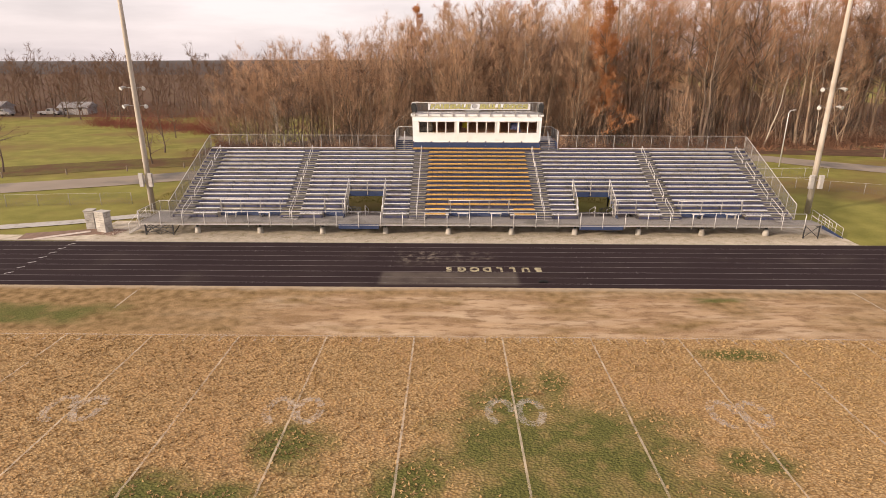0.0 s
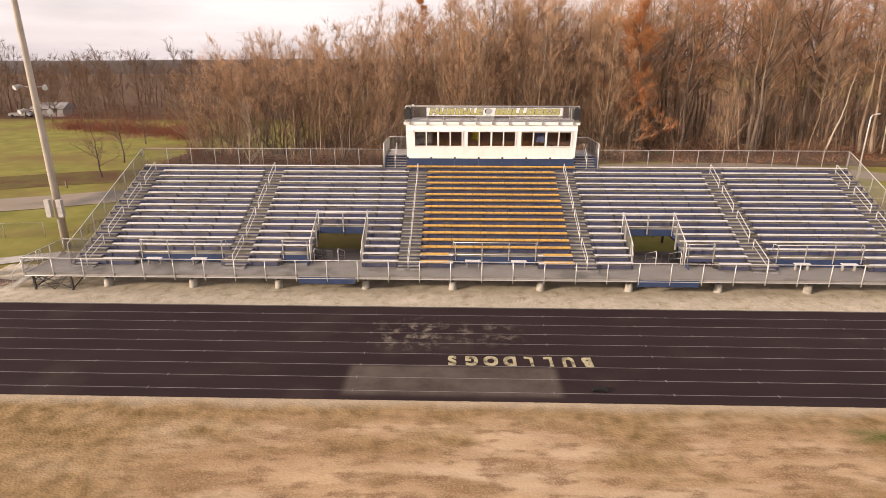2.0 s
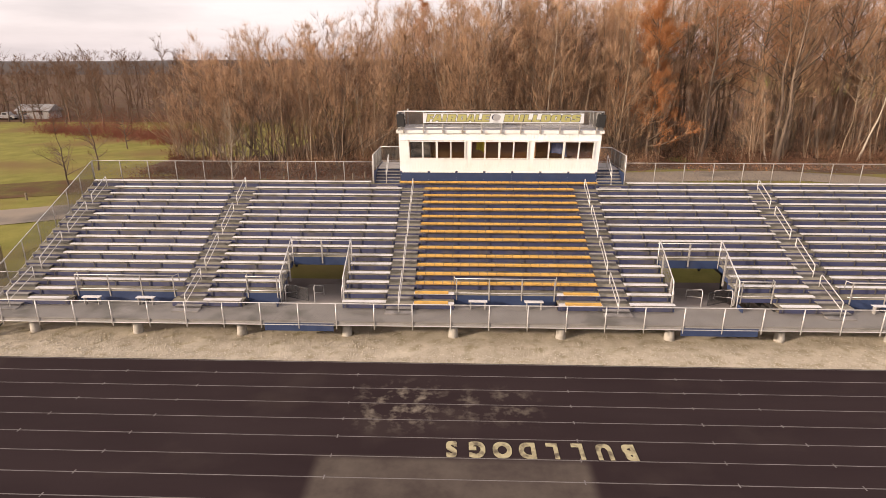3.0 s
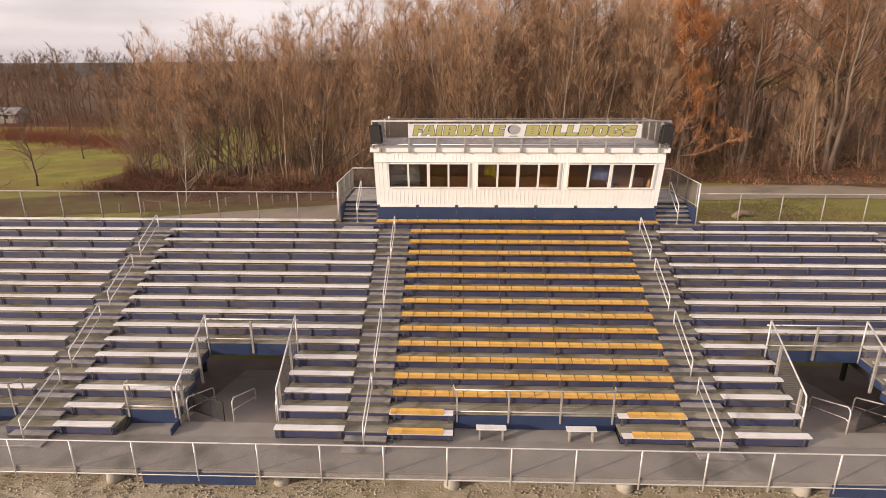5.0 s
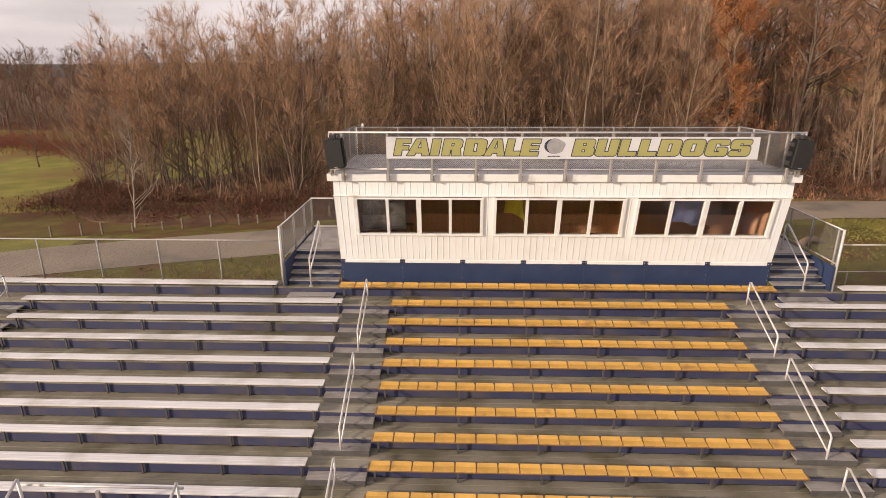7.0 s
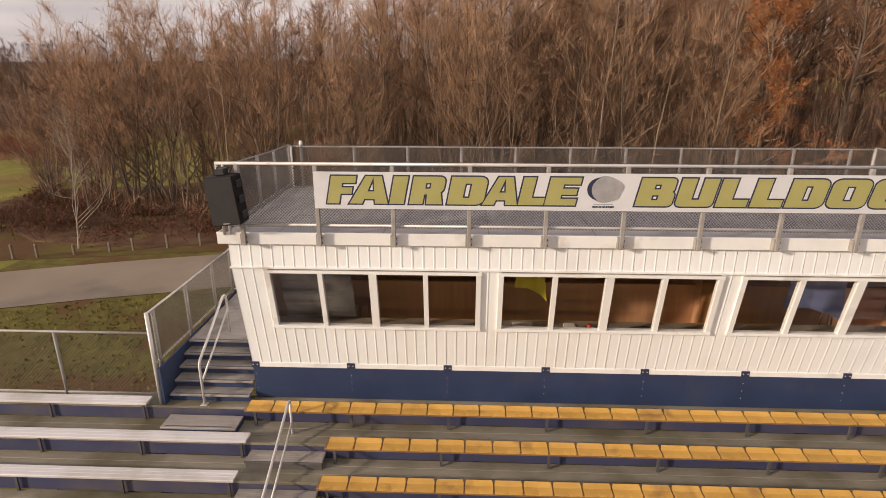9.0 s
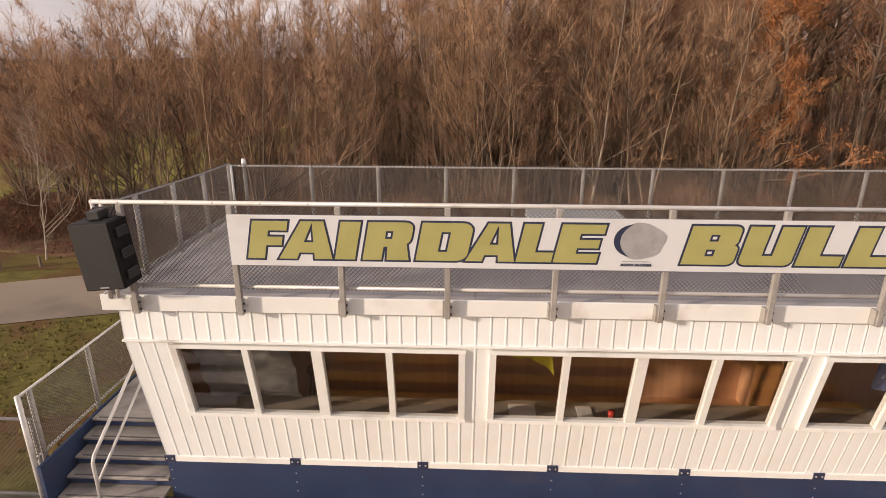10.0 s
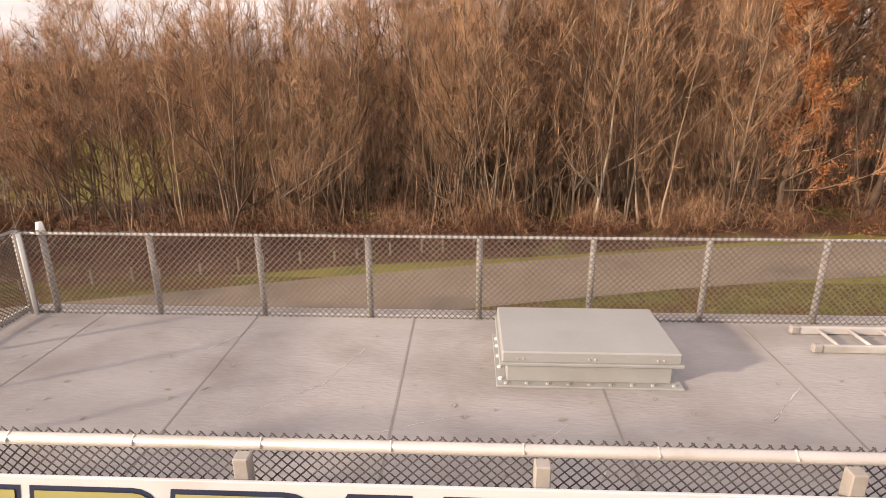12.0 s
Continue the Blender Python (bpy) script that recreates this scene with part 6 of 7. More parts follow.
# stairs and landings beside the box
Z0 = tread_z(0)
for s in (-1, 1):
    ua, uc = sorted((s * 6.30, s * 7.80))
    uo = s * 7.85
    rise = (FLOOR - Z0) / 5
    th = thing("side_stair", (CX + (ua + uc) / 2, 55.0, Z0), "grey metal stair with navy risers beside the press box", "stair", "stairs beside the press box")
    nose = [55.10 + 0.235 * i for i in range(4)] + [56.06]
    for i in range(5):
        y, z = nose[i], Z0 + rise * (i + 1)
        back = nose[i + 1] + 0.05 if i < 4 else YBACK
        part("tread" if i < 4 else "landing", Build().box(CX + ua, CX + uc, y, back, z - 0.04, z, 0.006), M["step"], th)
        part("nosing", Build().box(CX + ua + 0.1, CX + uc - 0.06, y + 0.03, y + 0.05, z - 0.002, z + 0.005), M["nosing"], th, "dark worn edge strip")
        part("riser", Build().box(CX + ua, CX + uc, y + 0.05, y + 0.062, z - rise + 0.004, z - (0.07 if i in (1, 3) else 0.045)), M["navy"], th)
    b = Build()
    out = [(54.98, Z0 + 0.005), (54.98, FLOOR - 0.03), (YBACK, FLOOR + 0.02), (YBACK, FLOOR - 0.2), (56.2, FLOOR - 0.2), (55.4, Z0 + 0.005)]
    v = [(CX + uo + q, y, z) for q in (-0.022, 0.022) for y, z in out]
    b.add(v, [tuple(range(6)), tuple(reversed(range(6, 12)))] + [(i, 6 + i, 6 + (i + 1) % 6, (i + 1) % 6) for i in range(6)])
    part("stringer", b, M["navy"], th, "navy side board")
    low = thing("low_step", (CX + (ua + uc) / 2, 54.7, tread_z(1)), "low grey box step below the press box stair", "step", "low steps")
    xa, xc = sorted((CX + s * 7.72, CX + s * 6.36))
    part("top", Build().box(xa, xc, 54.50, 54.90, tread_z(1) + 0.10, tread_z(1) + 0.14, 0.006), M["step"], low)
    part("riser", Build().box(xa + 0.01, xc - 0.01, 54.515, 54.89, tread_z(1) + 0.008, tread_z(1) + 0.099), M["navy"], low)
    part("nosing", Build().box(xa + 0.08, xc - 0.08, 54.54, 54.56, tread_z(1) + 0.139, tread_z(1) + 0.146), M["nosing"], low)
    x = CX + s * 7.12
    hr = thing("stair_handrail", (x, 55.05, Z0), "pale bent pipe handrail on the stair beside the press box", "handrail", "stair handrails")
    part("top_rail", Build().tube([(x, 55.03, Z0 + 0.002), (x, 55.03, Z0 + 0.80), (x, 55.08, Z0 + 0.88), (x, 56.30, FLOOR + 0.84), (x, 56.38, FLOOR + 0.84), (x, 56.44, FLOOR + 0.76), (x, 56.46, FLOOR + 0.002)], 0.025, 8), M["tube"], hr, smooth=True)
    part("middle_rail", Build().tube([(x, 55.05, Z0 + 0.46), (x, 56.44, FLOOR + 0.50)], 0.02, 8), M["tube"], hr, smooth=True)
    part("foot_plate", Build().box(x - 0.06, x + 0.06, 54.97, 55.09, Z0 + 0.001, Z0 + 0.012, 0.003), M["tube"], hr)
    xo = CX + s * 7.93
    st = thing("stair_fence", (xo, 55.02, Z0), "chain-link fence beside the stair to the press box", "fence", "stair fences")
    part("post", Build().tube([(xo, 55.02, Z0 - 0.05), (xo, 55.02, 7.47)], 0.035, 8), M["tube"], st, smooth=True)
    for y in (55.22, 56.45, 57.68, YBACK):
        part("post", Build().tube([(xo, y, FLOOR - 0.16), (xo, y, 7.45)], 0.038, 8), M["galv"], st, smooth=True)
    for z in (6.46, 7.45):
        part("rail", Build().tube([(xo, 55.02, z), (xo, YBACK, z)], 0.021, 8), M["tube"], st, smooth=True)
    part("wire_mesh", lattice(Build(), (xo - 0.02 * s, 55.02, 6.46), (xo - 0.02 * s, YBACK, 6.46), 0.99, 0.99, 0.06, 0.0035), M["wire"], st, "woven chain-link wire")
    fence("landing_rail", [(CX + s * 6.4, YBACK, FLOOR), (xo, YBACK, FLOOR)], [1.05, 1.05], "chain-link fence behind the landing", group="landing fences")

# ---- trees ----
M["bark"] = surface("grey-brown bark", (0.19, 0.13, 0.09), (0.39, 0.30, 0.215), 1.2, 0.95, 0, 0.5, 12, stretch=(1, 1, 0.4), vary=0.25, spec=0.1)
M["twig"] = surface("brown twigs", (0.33, 0.195, 0.118), (0.57, 0.37, 0.238), 0.35, 0.95, vary=0.22, spec=0.05)
M["dark_bark"] = surface("dark brown bark", (0.19, 0.13, 0.09), (0.41, 0.305, 0.22), 1.2, 0.95, 0, 0.5, 12, stretch=(1, 1, 0.4), vary=0.25, spec=0.1)
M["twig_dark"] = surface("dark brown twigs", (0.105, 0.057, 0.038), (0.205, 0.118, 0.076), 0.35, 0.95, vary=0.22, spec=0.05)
M["twig_light"] = surface("pale brown twigs", (0.27, 0.16, 0.10), (0.45, 0.28, 0.18), 0.35, 0.95, vary=0.2, spec=0.05)
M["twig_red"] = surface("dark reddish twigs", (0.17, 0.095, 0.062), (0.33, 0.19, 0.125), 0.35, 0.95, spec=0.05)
M["pale_bark"] = surface("pale bleached bark", (0.36, 0.30, 0.24), (0.52, 0.45, 0.37), 2, 0.9, 0, 0.4, 15, spec=0.1)
M["woods_bark"] = surface("shaded grey-brown trunks", (0.20, 0.135, 0.09), (0.40, 0.295, 0.21), 0.5, 0.95, spec=0.05)
M["far_twig"] = surface("dark twigs of the far treeline", (0.125, 0.078, 0.056), (0.225, 0.145, 0.10), 0.05, 0.95, spec=0.05, fine=1)
M["woods_twig"] = surface("brown twigs of the wood", (0.34, 0.203, 0.127), (0.565, 0.365, 0.235), 0.12, 0.95, spec=0.05, fine=3)
M["trunk_dark"] = surface("dark brown trunks", (0.09, 0.065, 0.05), (0.22, 0.165, 0.125), 1.2, 0.95, 0, 0.5, 12, stretch=(1, 1, 0.4), vary=0.25, spec=0.1)
M["pale_stem"] = surface("pale grey stems", (0.27, 0.22, 0.17), (0.46, 0.39, 0.31), 1.2, 0.95, 0, 0.5, 12, stretch=(1, 1, 0.4), vary=0.2, spec=0.1)
M["leaf_orange"] = surface("rust-brown oak leaves", (0.34, 0.135, 0.055), (0.56, 0.245, 0.10), 1.0, 0.85, fine=9, vary=0.12, spec=0.15)
M["leaf_brown"] = surface("dull brown leaves", (0.30, 0.13, 0.06), (0.47, 0.225, 0.11), 0.8, 0.85, fine=9, vary=0.15, spec=0.15)
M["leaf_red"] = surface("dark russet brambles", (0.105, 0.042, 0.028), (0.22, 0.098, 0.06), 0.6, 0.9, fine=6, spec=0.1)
M["russet"] = surface("red-brown shrub leaves", (0.17, 0.062, 0.045), (0.30, 0.12, 0.08), 0.6, 0.9, fine=6, spec=0.1)
M["leaf_green"] = surface("evergreen leaves", (0.07, 0.085, 0.02), (0.15, 0.165, 0.045), 0.8, 0.85, fine=9, spec=0.15)


def tubes(paths, radii, n):
    """Tapered bars along polylines of equal length: paths (k, m, 3), radii (k, m). Returns vertices and triangles."""
    k, m, _ = paths.shape
    d = np.gradient(paths, axis=1)
    d /= np.linalg.norm(d, axis=2, keepdims=True) + 1e-9
    ref = np.where(np.abs(d[..., 2:3]) > 0.9, np.array([1.0, 0, 0]), np.array([0, 0, 1.0]))
    s = np.cross(d, ref)
    s /= np.linalg.norm(s, axis=2, keepdims=True) + 1e-9
    u = np.cross(d, s)
    a = np.arange(n) * 2 * np.pi / n
    v = paths[:, :, None, :] + radii[:, :, None, None] * (np.cos(a)[None, None, :, None] * s[:, :, None, :] + np.sin(a)[None, None, :, None] * u[:, :, None, :])
    idx = np.arange(k * m * n).reshape(k, m, n)
    p, q = idx[:, :-1, :], idx[:, 1:, :]
    p2, q2 = np.roll(p, -1, axis=2), np.roll(q, -1, axis=2)
    t = np.concatenate([np.stack([p, p2, q2], -1).reshape(-1, 3), np.stack([p, q2, q], -1).reshape(-1, 3)])
    return v.reshape(-1, 3), t


def unit(v):
    return v / (np.linalg.norm(v, axis=-1, keepdims=True) + 1e-9)


def spikes(base, tip, width, g):
    """Thin tapering twigs, one blade each."""
    side = unit(np.cross(tip - base, g.normal(size=base.shape))) * (width / 2)[:, None]
    v = np.stack([base - side, base + side, tip], 1).reshape(-1, 3)
    return v, np.arange(len(v)).reshape(-1, 3)


def bent(base, mid, tip, width, g):
    """Thin tapering shoots with a bend in the middle."""
    side = unit(np.cross(tip - base, g.normal(size=base.shape))) * (width / 2)[:, None]
    v = np.stack([base - side, base + side, mid - side * 0.65, mid + side * 0.65, tip], 1).reshape(-1, 3)
    e = np.arange(len(base))[:, None] * 5
    return v, np.concatenate([e + np.array([0, 1, 3]), e + np.array([0, 3, 2]), e + np.array([2, 3, 4])])


def joined(pieces):
    vs, ts, k = [], [], 0
    for v, t in pieces:
        vs.append(v)
        ts.append(t + k)
        k += len(v)
    return np.concatenate(vs), np.concatenate(ts)


def along(paths, i, w):
    """Places and directions at shares w of the polylines i."""
    m = paths.shape[1]
    j = np.clip((w * (m - 1)).astype(int), 0, m - 2)
    f = (w * (m - 1) - j)[:, None]
    a, c = paths[i, j], paths[i, j + 1]
    return a * (1 - f) + c * f, unit(c - a)


def grow(seed, h, r, stems=1, splay=0.05, branches=14, shoots=5, twigs=5, low=0.3, reach=0.30, ang=0.62, curl=0.35, twig_len=0.6, twig_w=0.012, sides=5, droop=0.0, leaves=0, leaf=0.07, leaf_low=0.15):
    """A bare or part-leafed tree of height h with one or more stems. Returns stem, limb, twig and leaf arrays."""
    g = np.random.default_rng(seed)
    m = 8
    s = np.linspace(0, 1, m)
    z1 = np.array([0, 0, 1.0])
    hs = h * np.concatenate([[1.0], g.uniform(0.62, 0.98, stems - 1)])
    az = g.random() * 6.28 + np.arange(stems) * 6.28 / stems + g.normal(size=stems) * 0.4
    lean = splay * hs * g.uniform(0.4, 1.4, stems)
    trunk = np.zeros((stems, m, 3))
    walk_ = np.cumsum(g.normal(size=(stems, m, 2)), axis=1) * 0.011 * h
    walk_ -= walk_[:, :1]
    foot = 0.02 * h * g.random(stems) if stems > 1 else np.zeros(1)
    for i, fn in enumerate((np.cos, np.sin)):
        trunk[:, :, i] = (fn(az) * foot)[:, None] + (fn(az) * lean)[:, None] * (s * (1.25 - 0.35 * s))[None] + walk_[:, :, i]
    trunk[:, :, 2] = hs[:, None] * s[None]
    rad = (r * hs / h)[:, None] * (1 - 0.93 * s ** 0.85)[None]
    rad[:, 0] *= 1.3
    tv = tubes(trunk, rad, sides)
    # limbs, curving upward
    n = branches * stems
    bi = np.repeat(np.arange(stems), branches)
    f = low + (0.97 - low) * g.random(n) ** 0.75
    p0, d0 = along(trunk, bi, f)
    a = g.random(n) * 6.28
    out = unit(np.stack([np.cos(a), np.sin(a), np.zeros(n)], 1) + 0.6 * g.random((n, 1)) * np.stack([np.cos(az[bi]), np.sin(az[bi]), np.zeros(n)], 1) * (stems > 1))
    th = (ang * g.uniform(0.55, 1.45, n))[:, None]
    d = unit(d0 * np.cos(th) + out * np.sin(th))
    ln = hs[bi] * reach * (1.18 - f) * g.uniform(0.45, 1.25, n)
    pts = [p0]
    for i in range(3):
        pts.append(pts[-1] + d * (ln * (0.4, 0.34, 0.26)[i])[:, None])
        d = unit(d + z1 * (curl - droop * i) + g.normal(size=(n, 3)) * 0.17)
    paths = np.stack(pts, 1)
    br = (rad[bi, np.clip((f * 7).astype(int), 0, 7)] * 0.55 + 0.006)[:, None] * np.array([1, 0.72, 0.46, 0.18])
    bv = tubes(paths, br, 3)
    # shoots from the limbs and from the stem tops
    k = n * shoots
    i1, w1 = g.integers(0, n, k), g.uniform(0.18, 1.0, k)
    s0, sd = along(paths, i1, w1)
    top = g.random(k) < 0.07
    ti = g.integers(0, stems, k)
    q0, qd = along(trunk, ti, g.uniform(0.72, 1.0, k))
    s0, sd = np.where(top[:, None], q0, s0), np.where(top[:, None], qd, sd)
    sd = unit(sd * 0.85 + g.normal(size=(k, 3)) * 0.42 + z1 * (0.22 - droop))
    sl = np.where(top, 0.06 * h, ln[i1] * 0.42) * g.uniform(0.5, 1.3, k) * (1.15 - 0.4 * w1)
    s1 = s0 + sd * (sl * 0.55)[:, None]
    s2 = s1 + unit(sd + g.normal(size=(k, 3)) * 0.25 + z1 * (0.16 - droop)) * (sl * 0.5)[:, None]
    sv = bent(s0, s1, s2, np.clip(br[i1, 2] * 0.9, twig_w * 1.1, twig_w * 2.4), g)
    # twigs from the shoots
    c = k * twigs
    i2, w2 = g.integers(0, k, c), g.uniform(0.1, 1.0, c)
    q = np.stack([s0, s1, s2], 1)
    t0, td = along(q, i2, w2)
    td = unit(td * 0.85 + g.normal(size=(c, 3)) * 0.45 + z1 * (0.10 - droop))
    wv = spikes(t0, t0 + td * (twig_len * g.uniform(0.35, 1.25, c))[:, None], twig_w * g.uniform(0.6, 1.2, c), g)
    lv = None
    if leaves:
        i3, w3 = g.integers(0, k, leaves), g.uniform(0.2, 1.0, leaves)
        e, _ = along(q, i3, w3)
        e = e + g.normal(size=(leaves, 3)) * 0.22
        e = e[e[:, 2] > leaf_low * h]
        u, w = unit(g.normal(size=e.shape)) * leaf, unit(g.normal(size=e.shape)) * leaf * 0.65
        u, w = u * g.uniform(0.6, 1.2, (len(e), 1)), w * g.uniform(0.6, 1.2, (len(e), 1))
        v = np.stack([e - u, e + w, e + u, e - w], 1).reshape(-1, 3)
        b0 = np.arange(len(e))[:, None] * 4
        lv = (v, np.concatenate([b0 + np.array([0, 1, 2]), b0 + np.array([0, 2, 3])]))
    return tv, bv, joined([sv, wv]), lv


def tree_thing(name, arrays, label, bark, twig, leaf=None, group=""):
    """A tree as a thing: trunk, limbs, twigs and leaves as parts."""
    tv, bv, wv, lv = arrays
    th = thing(name, (0, 0, 0), label, "tree", group)
    for nm, a, mat in (("trunk", tv, bark), ("branchwork", bv, bark), ("crown", wv, twig), ("leaves", lv, leaf)):
        if a is not None:
            ob = new(nm, arrays_mesh(nm, a[0], a[1], mat))
            ob.parent = th
            if nm != "trunk":
                ob["kind"] = "stuff"
    return th


def planted(protos, places):
    """Each place is (proto, x, y, scale, turn); the first use of a proto takes the proto itself."""
    seen = set()
    for i, x, y, s, turn in places:
        m = pose(x, y, -0.05, 0, 0, turn)
        if i in seen:
            ob = copy_thing(protos[i], m)
        else:
            ob = protos[i]
            ob.matrix_basis = m
            seen.add(i)
        ob.scale = (s, s, s)
    for i, p in enumerate(protos):
        if i not in seen:
            p.matrix_basis = pose(60 + 3 * i, 130, -0.05)


def wood_height(x):
    return float(np.interp(x, [-70, -45, -25, -8, 5, 18, 30, 60, 150], [11.5, 13.6, 16.2, 19.2, 20.8, 22.5, 25.0, 27.0, 27.0]))


def wood_edge(x):
    return float(np.interp(x, [-60, -48, -41, -36, -28, -20, 0, 22, 34, 56, 80, 150], [128, 116, 100, 92.5, 90.5, 90.2, 92.0, 93.8, 95.0, 97, 101, 107]))


# clumps of several leaning stems along the edge
clumps = [tree_thing("edge_tree", grow(10 + i, 15.0, 0.075 + 0.014 * (i % 4), 2 + i % 3, (0.14, 0.24, 0.10, 0.19)[i % 4], 15, 6, 6, 0.10, 0.40, 0.8, 0.26, 0.95, 0.021), "clump of leaning bare grey-brown stems at the wood's edge",
                     (M["bark"], M["trunk_dark"], M["dark_bark"])[i % 3], M["twig_dark"] if i % 4 == 1 else M["twig"], group="edge clumps") for i in range(10)]
slender = [tree_thing("sapling_tree", grow(30 + i, 16.0, 0.08 + 0.012 * (i % 3), 1, 0.14, 28, 6, 6, 0.08, 0.36, 0.75, 0.26, 0.95, 0.021), "slender straight bare tree at the wood's edge",
                      (M["bark"], M["pale_stem"], M["trunk_dark"])[i % 3], M["twig"], group="slender trees") for i in range(6)]
tall = [tree_thing("bare_tree", grow(40 + i, 25.0, 0.28, 1 + i % 2, 0.07, 26, 8, 7, 0.34, 0.40, 0.85, 0.22, 1.15, 0.026, 6), "tall bare grey-brown forest tree with spreading limbs",
                   (M["bark"], M["trunk_dark"])[i % 2], M["twig_light"], group="tall trees") for i in range(5)]
oaks = [tree_thing("oak_tree", grow(60 + i, 24.0, 0.27, 1, 0.03, 44, 8, 3, (0.10, 0.3, 0.3)[i], (0.24, 0.34, 0.34)[i], 0.95, 0.12, 1.0, 0.026, 6, leaves=(20000, 3400, 3600)[i], leaf=0.095, leaf_low=0.1), "tall oak holding rust-brown leaves",
                   M["trunk_dark"], M["twig_light"], M["leaf_orange"] if i == 0 else M["leaf_brown"], "oak trees") for i in range(3)]
tr = random.Random(11)
places = []
for i in range(104):
    x = -41 + 20 * tr.random() if i < 26 else (-22 + 48 * tr.random() if i < 92 else 26 + 70 * tr.random())
    deep = 5 if x < -24 else 11
    y = wood_edge(x) + 0.5 + tr.random() ** 1.4 * deep
    if 22.5 < x < 28:
        y += 4
    s = wood_height(x) / 15.0 * tr.uniform(0.60, 1.0) * (0.7 if x > 24 else 1)
    places.append((tr.randrange(10), x, y, s, tr.uniform(0, 360)))
planted(clumps, places)
places = []
for i in range(120):
    x = -34 + 60 * tr.random() if i < 100 else 26 + 80 * tr.random()
    y = wood_edge(x) + 1.0 + tr.random() ** 1.2 * (5 if x < -24 else 14)
    s = wood_height(x) / 16.0 * tr.uniform(0.7, 1.08) * (0.75 if x > 24 else 1)
    places.append((tr.randrange(6), x, y, s, tr.uniform(0, 360)))
planted(slender, places)
places = []
for i in range(64):
    x = -15 + 145 * (i + tr.random()) / 64
    y = wood_edge(x) + (6 if x < 20 else 1.5) + tr.random() * 16
    places.append((tr.randrange(5), x, y, wood_height(x) / 25.0 * tr.uniform(0.82, 1.15), tr.uniform(0, 360)))
planted(tall, places)
places = [(0, 25.2, 96.2, 0.92, 20), (0, 27.2, 98.5, 1.02, 140), (1, 33, 98, 1.0, 60), (2, 40, 102, 1.05, 100), (1, 46, 103, 1.1, 200), (1, 52, 104, 1.05, 250), (2, 62, 104, 1.0, 10), (1, 36, 109, 1.1, 10),
          (2, 72, 107, 1.1, 300), (2, 86, 108, 1.05, 60), (1, 100, 112, 1.1, 120), (2, 20, 132, 1.12, 30), (1, 14, 140, 1.12, 80), (2, -3, 146, 1.16, 200), (0, -7, 152, 1.1, 200), (1, 56, 122, 1.1, 70),
          (2, 44, 126, 1.12, 160), (0, 30, 128, 1.15, 90), (1, 115, 116, 1.0, 0), (2, 36, 104, 0.95, 180), (2, 29, 107, 1.0, 310), (2, 57, 103, 0.95, 40), (1, 68, 105, 1.0, 140), (2, 79, 108, 1.0, 10), (1, 93, 110, 1.0, 77)]
planted(oaks, places)


# the wood behind: too many to count
def woods(name, spots, label, kinds, twig_mat, seed, bark):
    """A stand of far trees as one mass: trunks and twigs."""
    g = np.random.default_rng(seed)
    wood, twigs = [], []
    for x, y, h in spots:
        tv, bv, wv, _ = kinds[g.integers(0, len(kinds))]
        a, s = g.random() * 2 * np.pi, h / 20.0
        rot = np.array([[np.cos(a), -np.sin(a), 0], [np.sin(a), np.cos(a), 0], [0, 0, 1]]) * s
        move = lambda p: (p[0] @ rot.T + np.array([x, y, -0.05]), p[1])
        wood += [move(tv), move(bv)]
        twigs.append(move(wv))
    th = thing(name, (spots[0][0], spots[0][1], 0), label, "woods", kind="stuff")
    o = np.array([spots[0][0], spots[0][1], 0])
    for nm, p, mat in (("trunks", wood, bark), ("twigs", twigs, twig_mat)):
        v, t = joined(p)
        ob = new(nm, arrays_mesh(nm, v - o, t, mat))
        ob.parent = th
        ob["kind"] = "stuff"


g0 = np.random.default_rng(5)
spots = []
for i in range(400):
    x = -24 + 178 * g0.random()
    y = wood_edge(x) + 8 + 60 * g0.random() ** 1.2
    spots.append((x, y, wood_height(x) * g0.uniform(0.74, 1.08)))
woods("wood_behind", spots, "dense bare brown wood behind the road", [grow(100 + i, 20.0, 0.16, 1 + i % 2, 0.06, 14 - 5 * (i % 2), 6, 5, 0.18, 0.42, 0.8, 0.22, 1.4, 0.042, 3) for i in range(5)], M["woods_twig"], 100, M["woods_bark"])
spots = []
for i in range(380):
    x = -330 + 288 * g0.random()
    y = float(np.interp(x, [-300, -150, -90, -60, -40], [150, 146, 148, 140, 134])) + 50 * g0.random()
    spots.append((x, y, g0.uniform(11, 16.5) * (1.25 if g0.random() < 0.06 else 1)))
woods("far_treeline", spots, "far bare brown treeline beyond the green", [grow(200 + i, 20.0, 0.22, 1, 0.06, 12, 5, 4, 0.15, 0.46, 0.85, 0.22, 1.5, 0.085, 3) for i in range(5)], M["far_twig"], 200, M["far_twig"])
spots = [(150 + 220 * g0.random(), 95 + 90 * g0.random(), g0.uniform(20, 28)) for i in range(80)]
woods("far_wood", spots, "far bare brown wood beyond the lane", [grow(300 + i, 20.0, 0.2, 1, 0.05, 12, 5, 4, 0.25, 0.40, 0.8, 0.25, 1.5, 0.08, 3) for i in range(3)], M["woods_twig"], 300, M["woods_bark"])
spots = []
for i in range(380):
    x = -22 + (48 * g0.random() if g0.random() < 0.9 else 50 + 110 * g0.random())
    y = wood_edge(x) + 0.5 + 12 * g0.random()
    spots.append((x, y, min(13.0, wood_height(x) * 0.85) * g0.uniform(0.45, 1.0)))
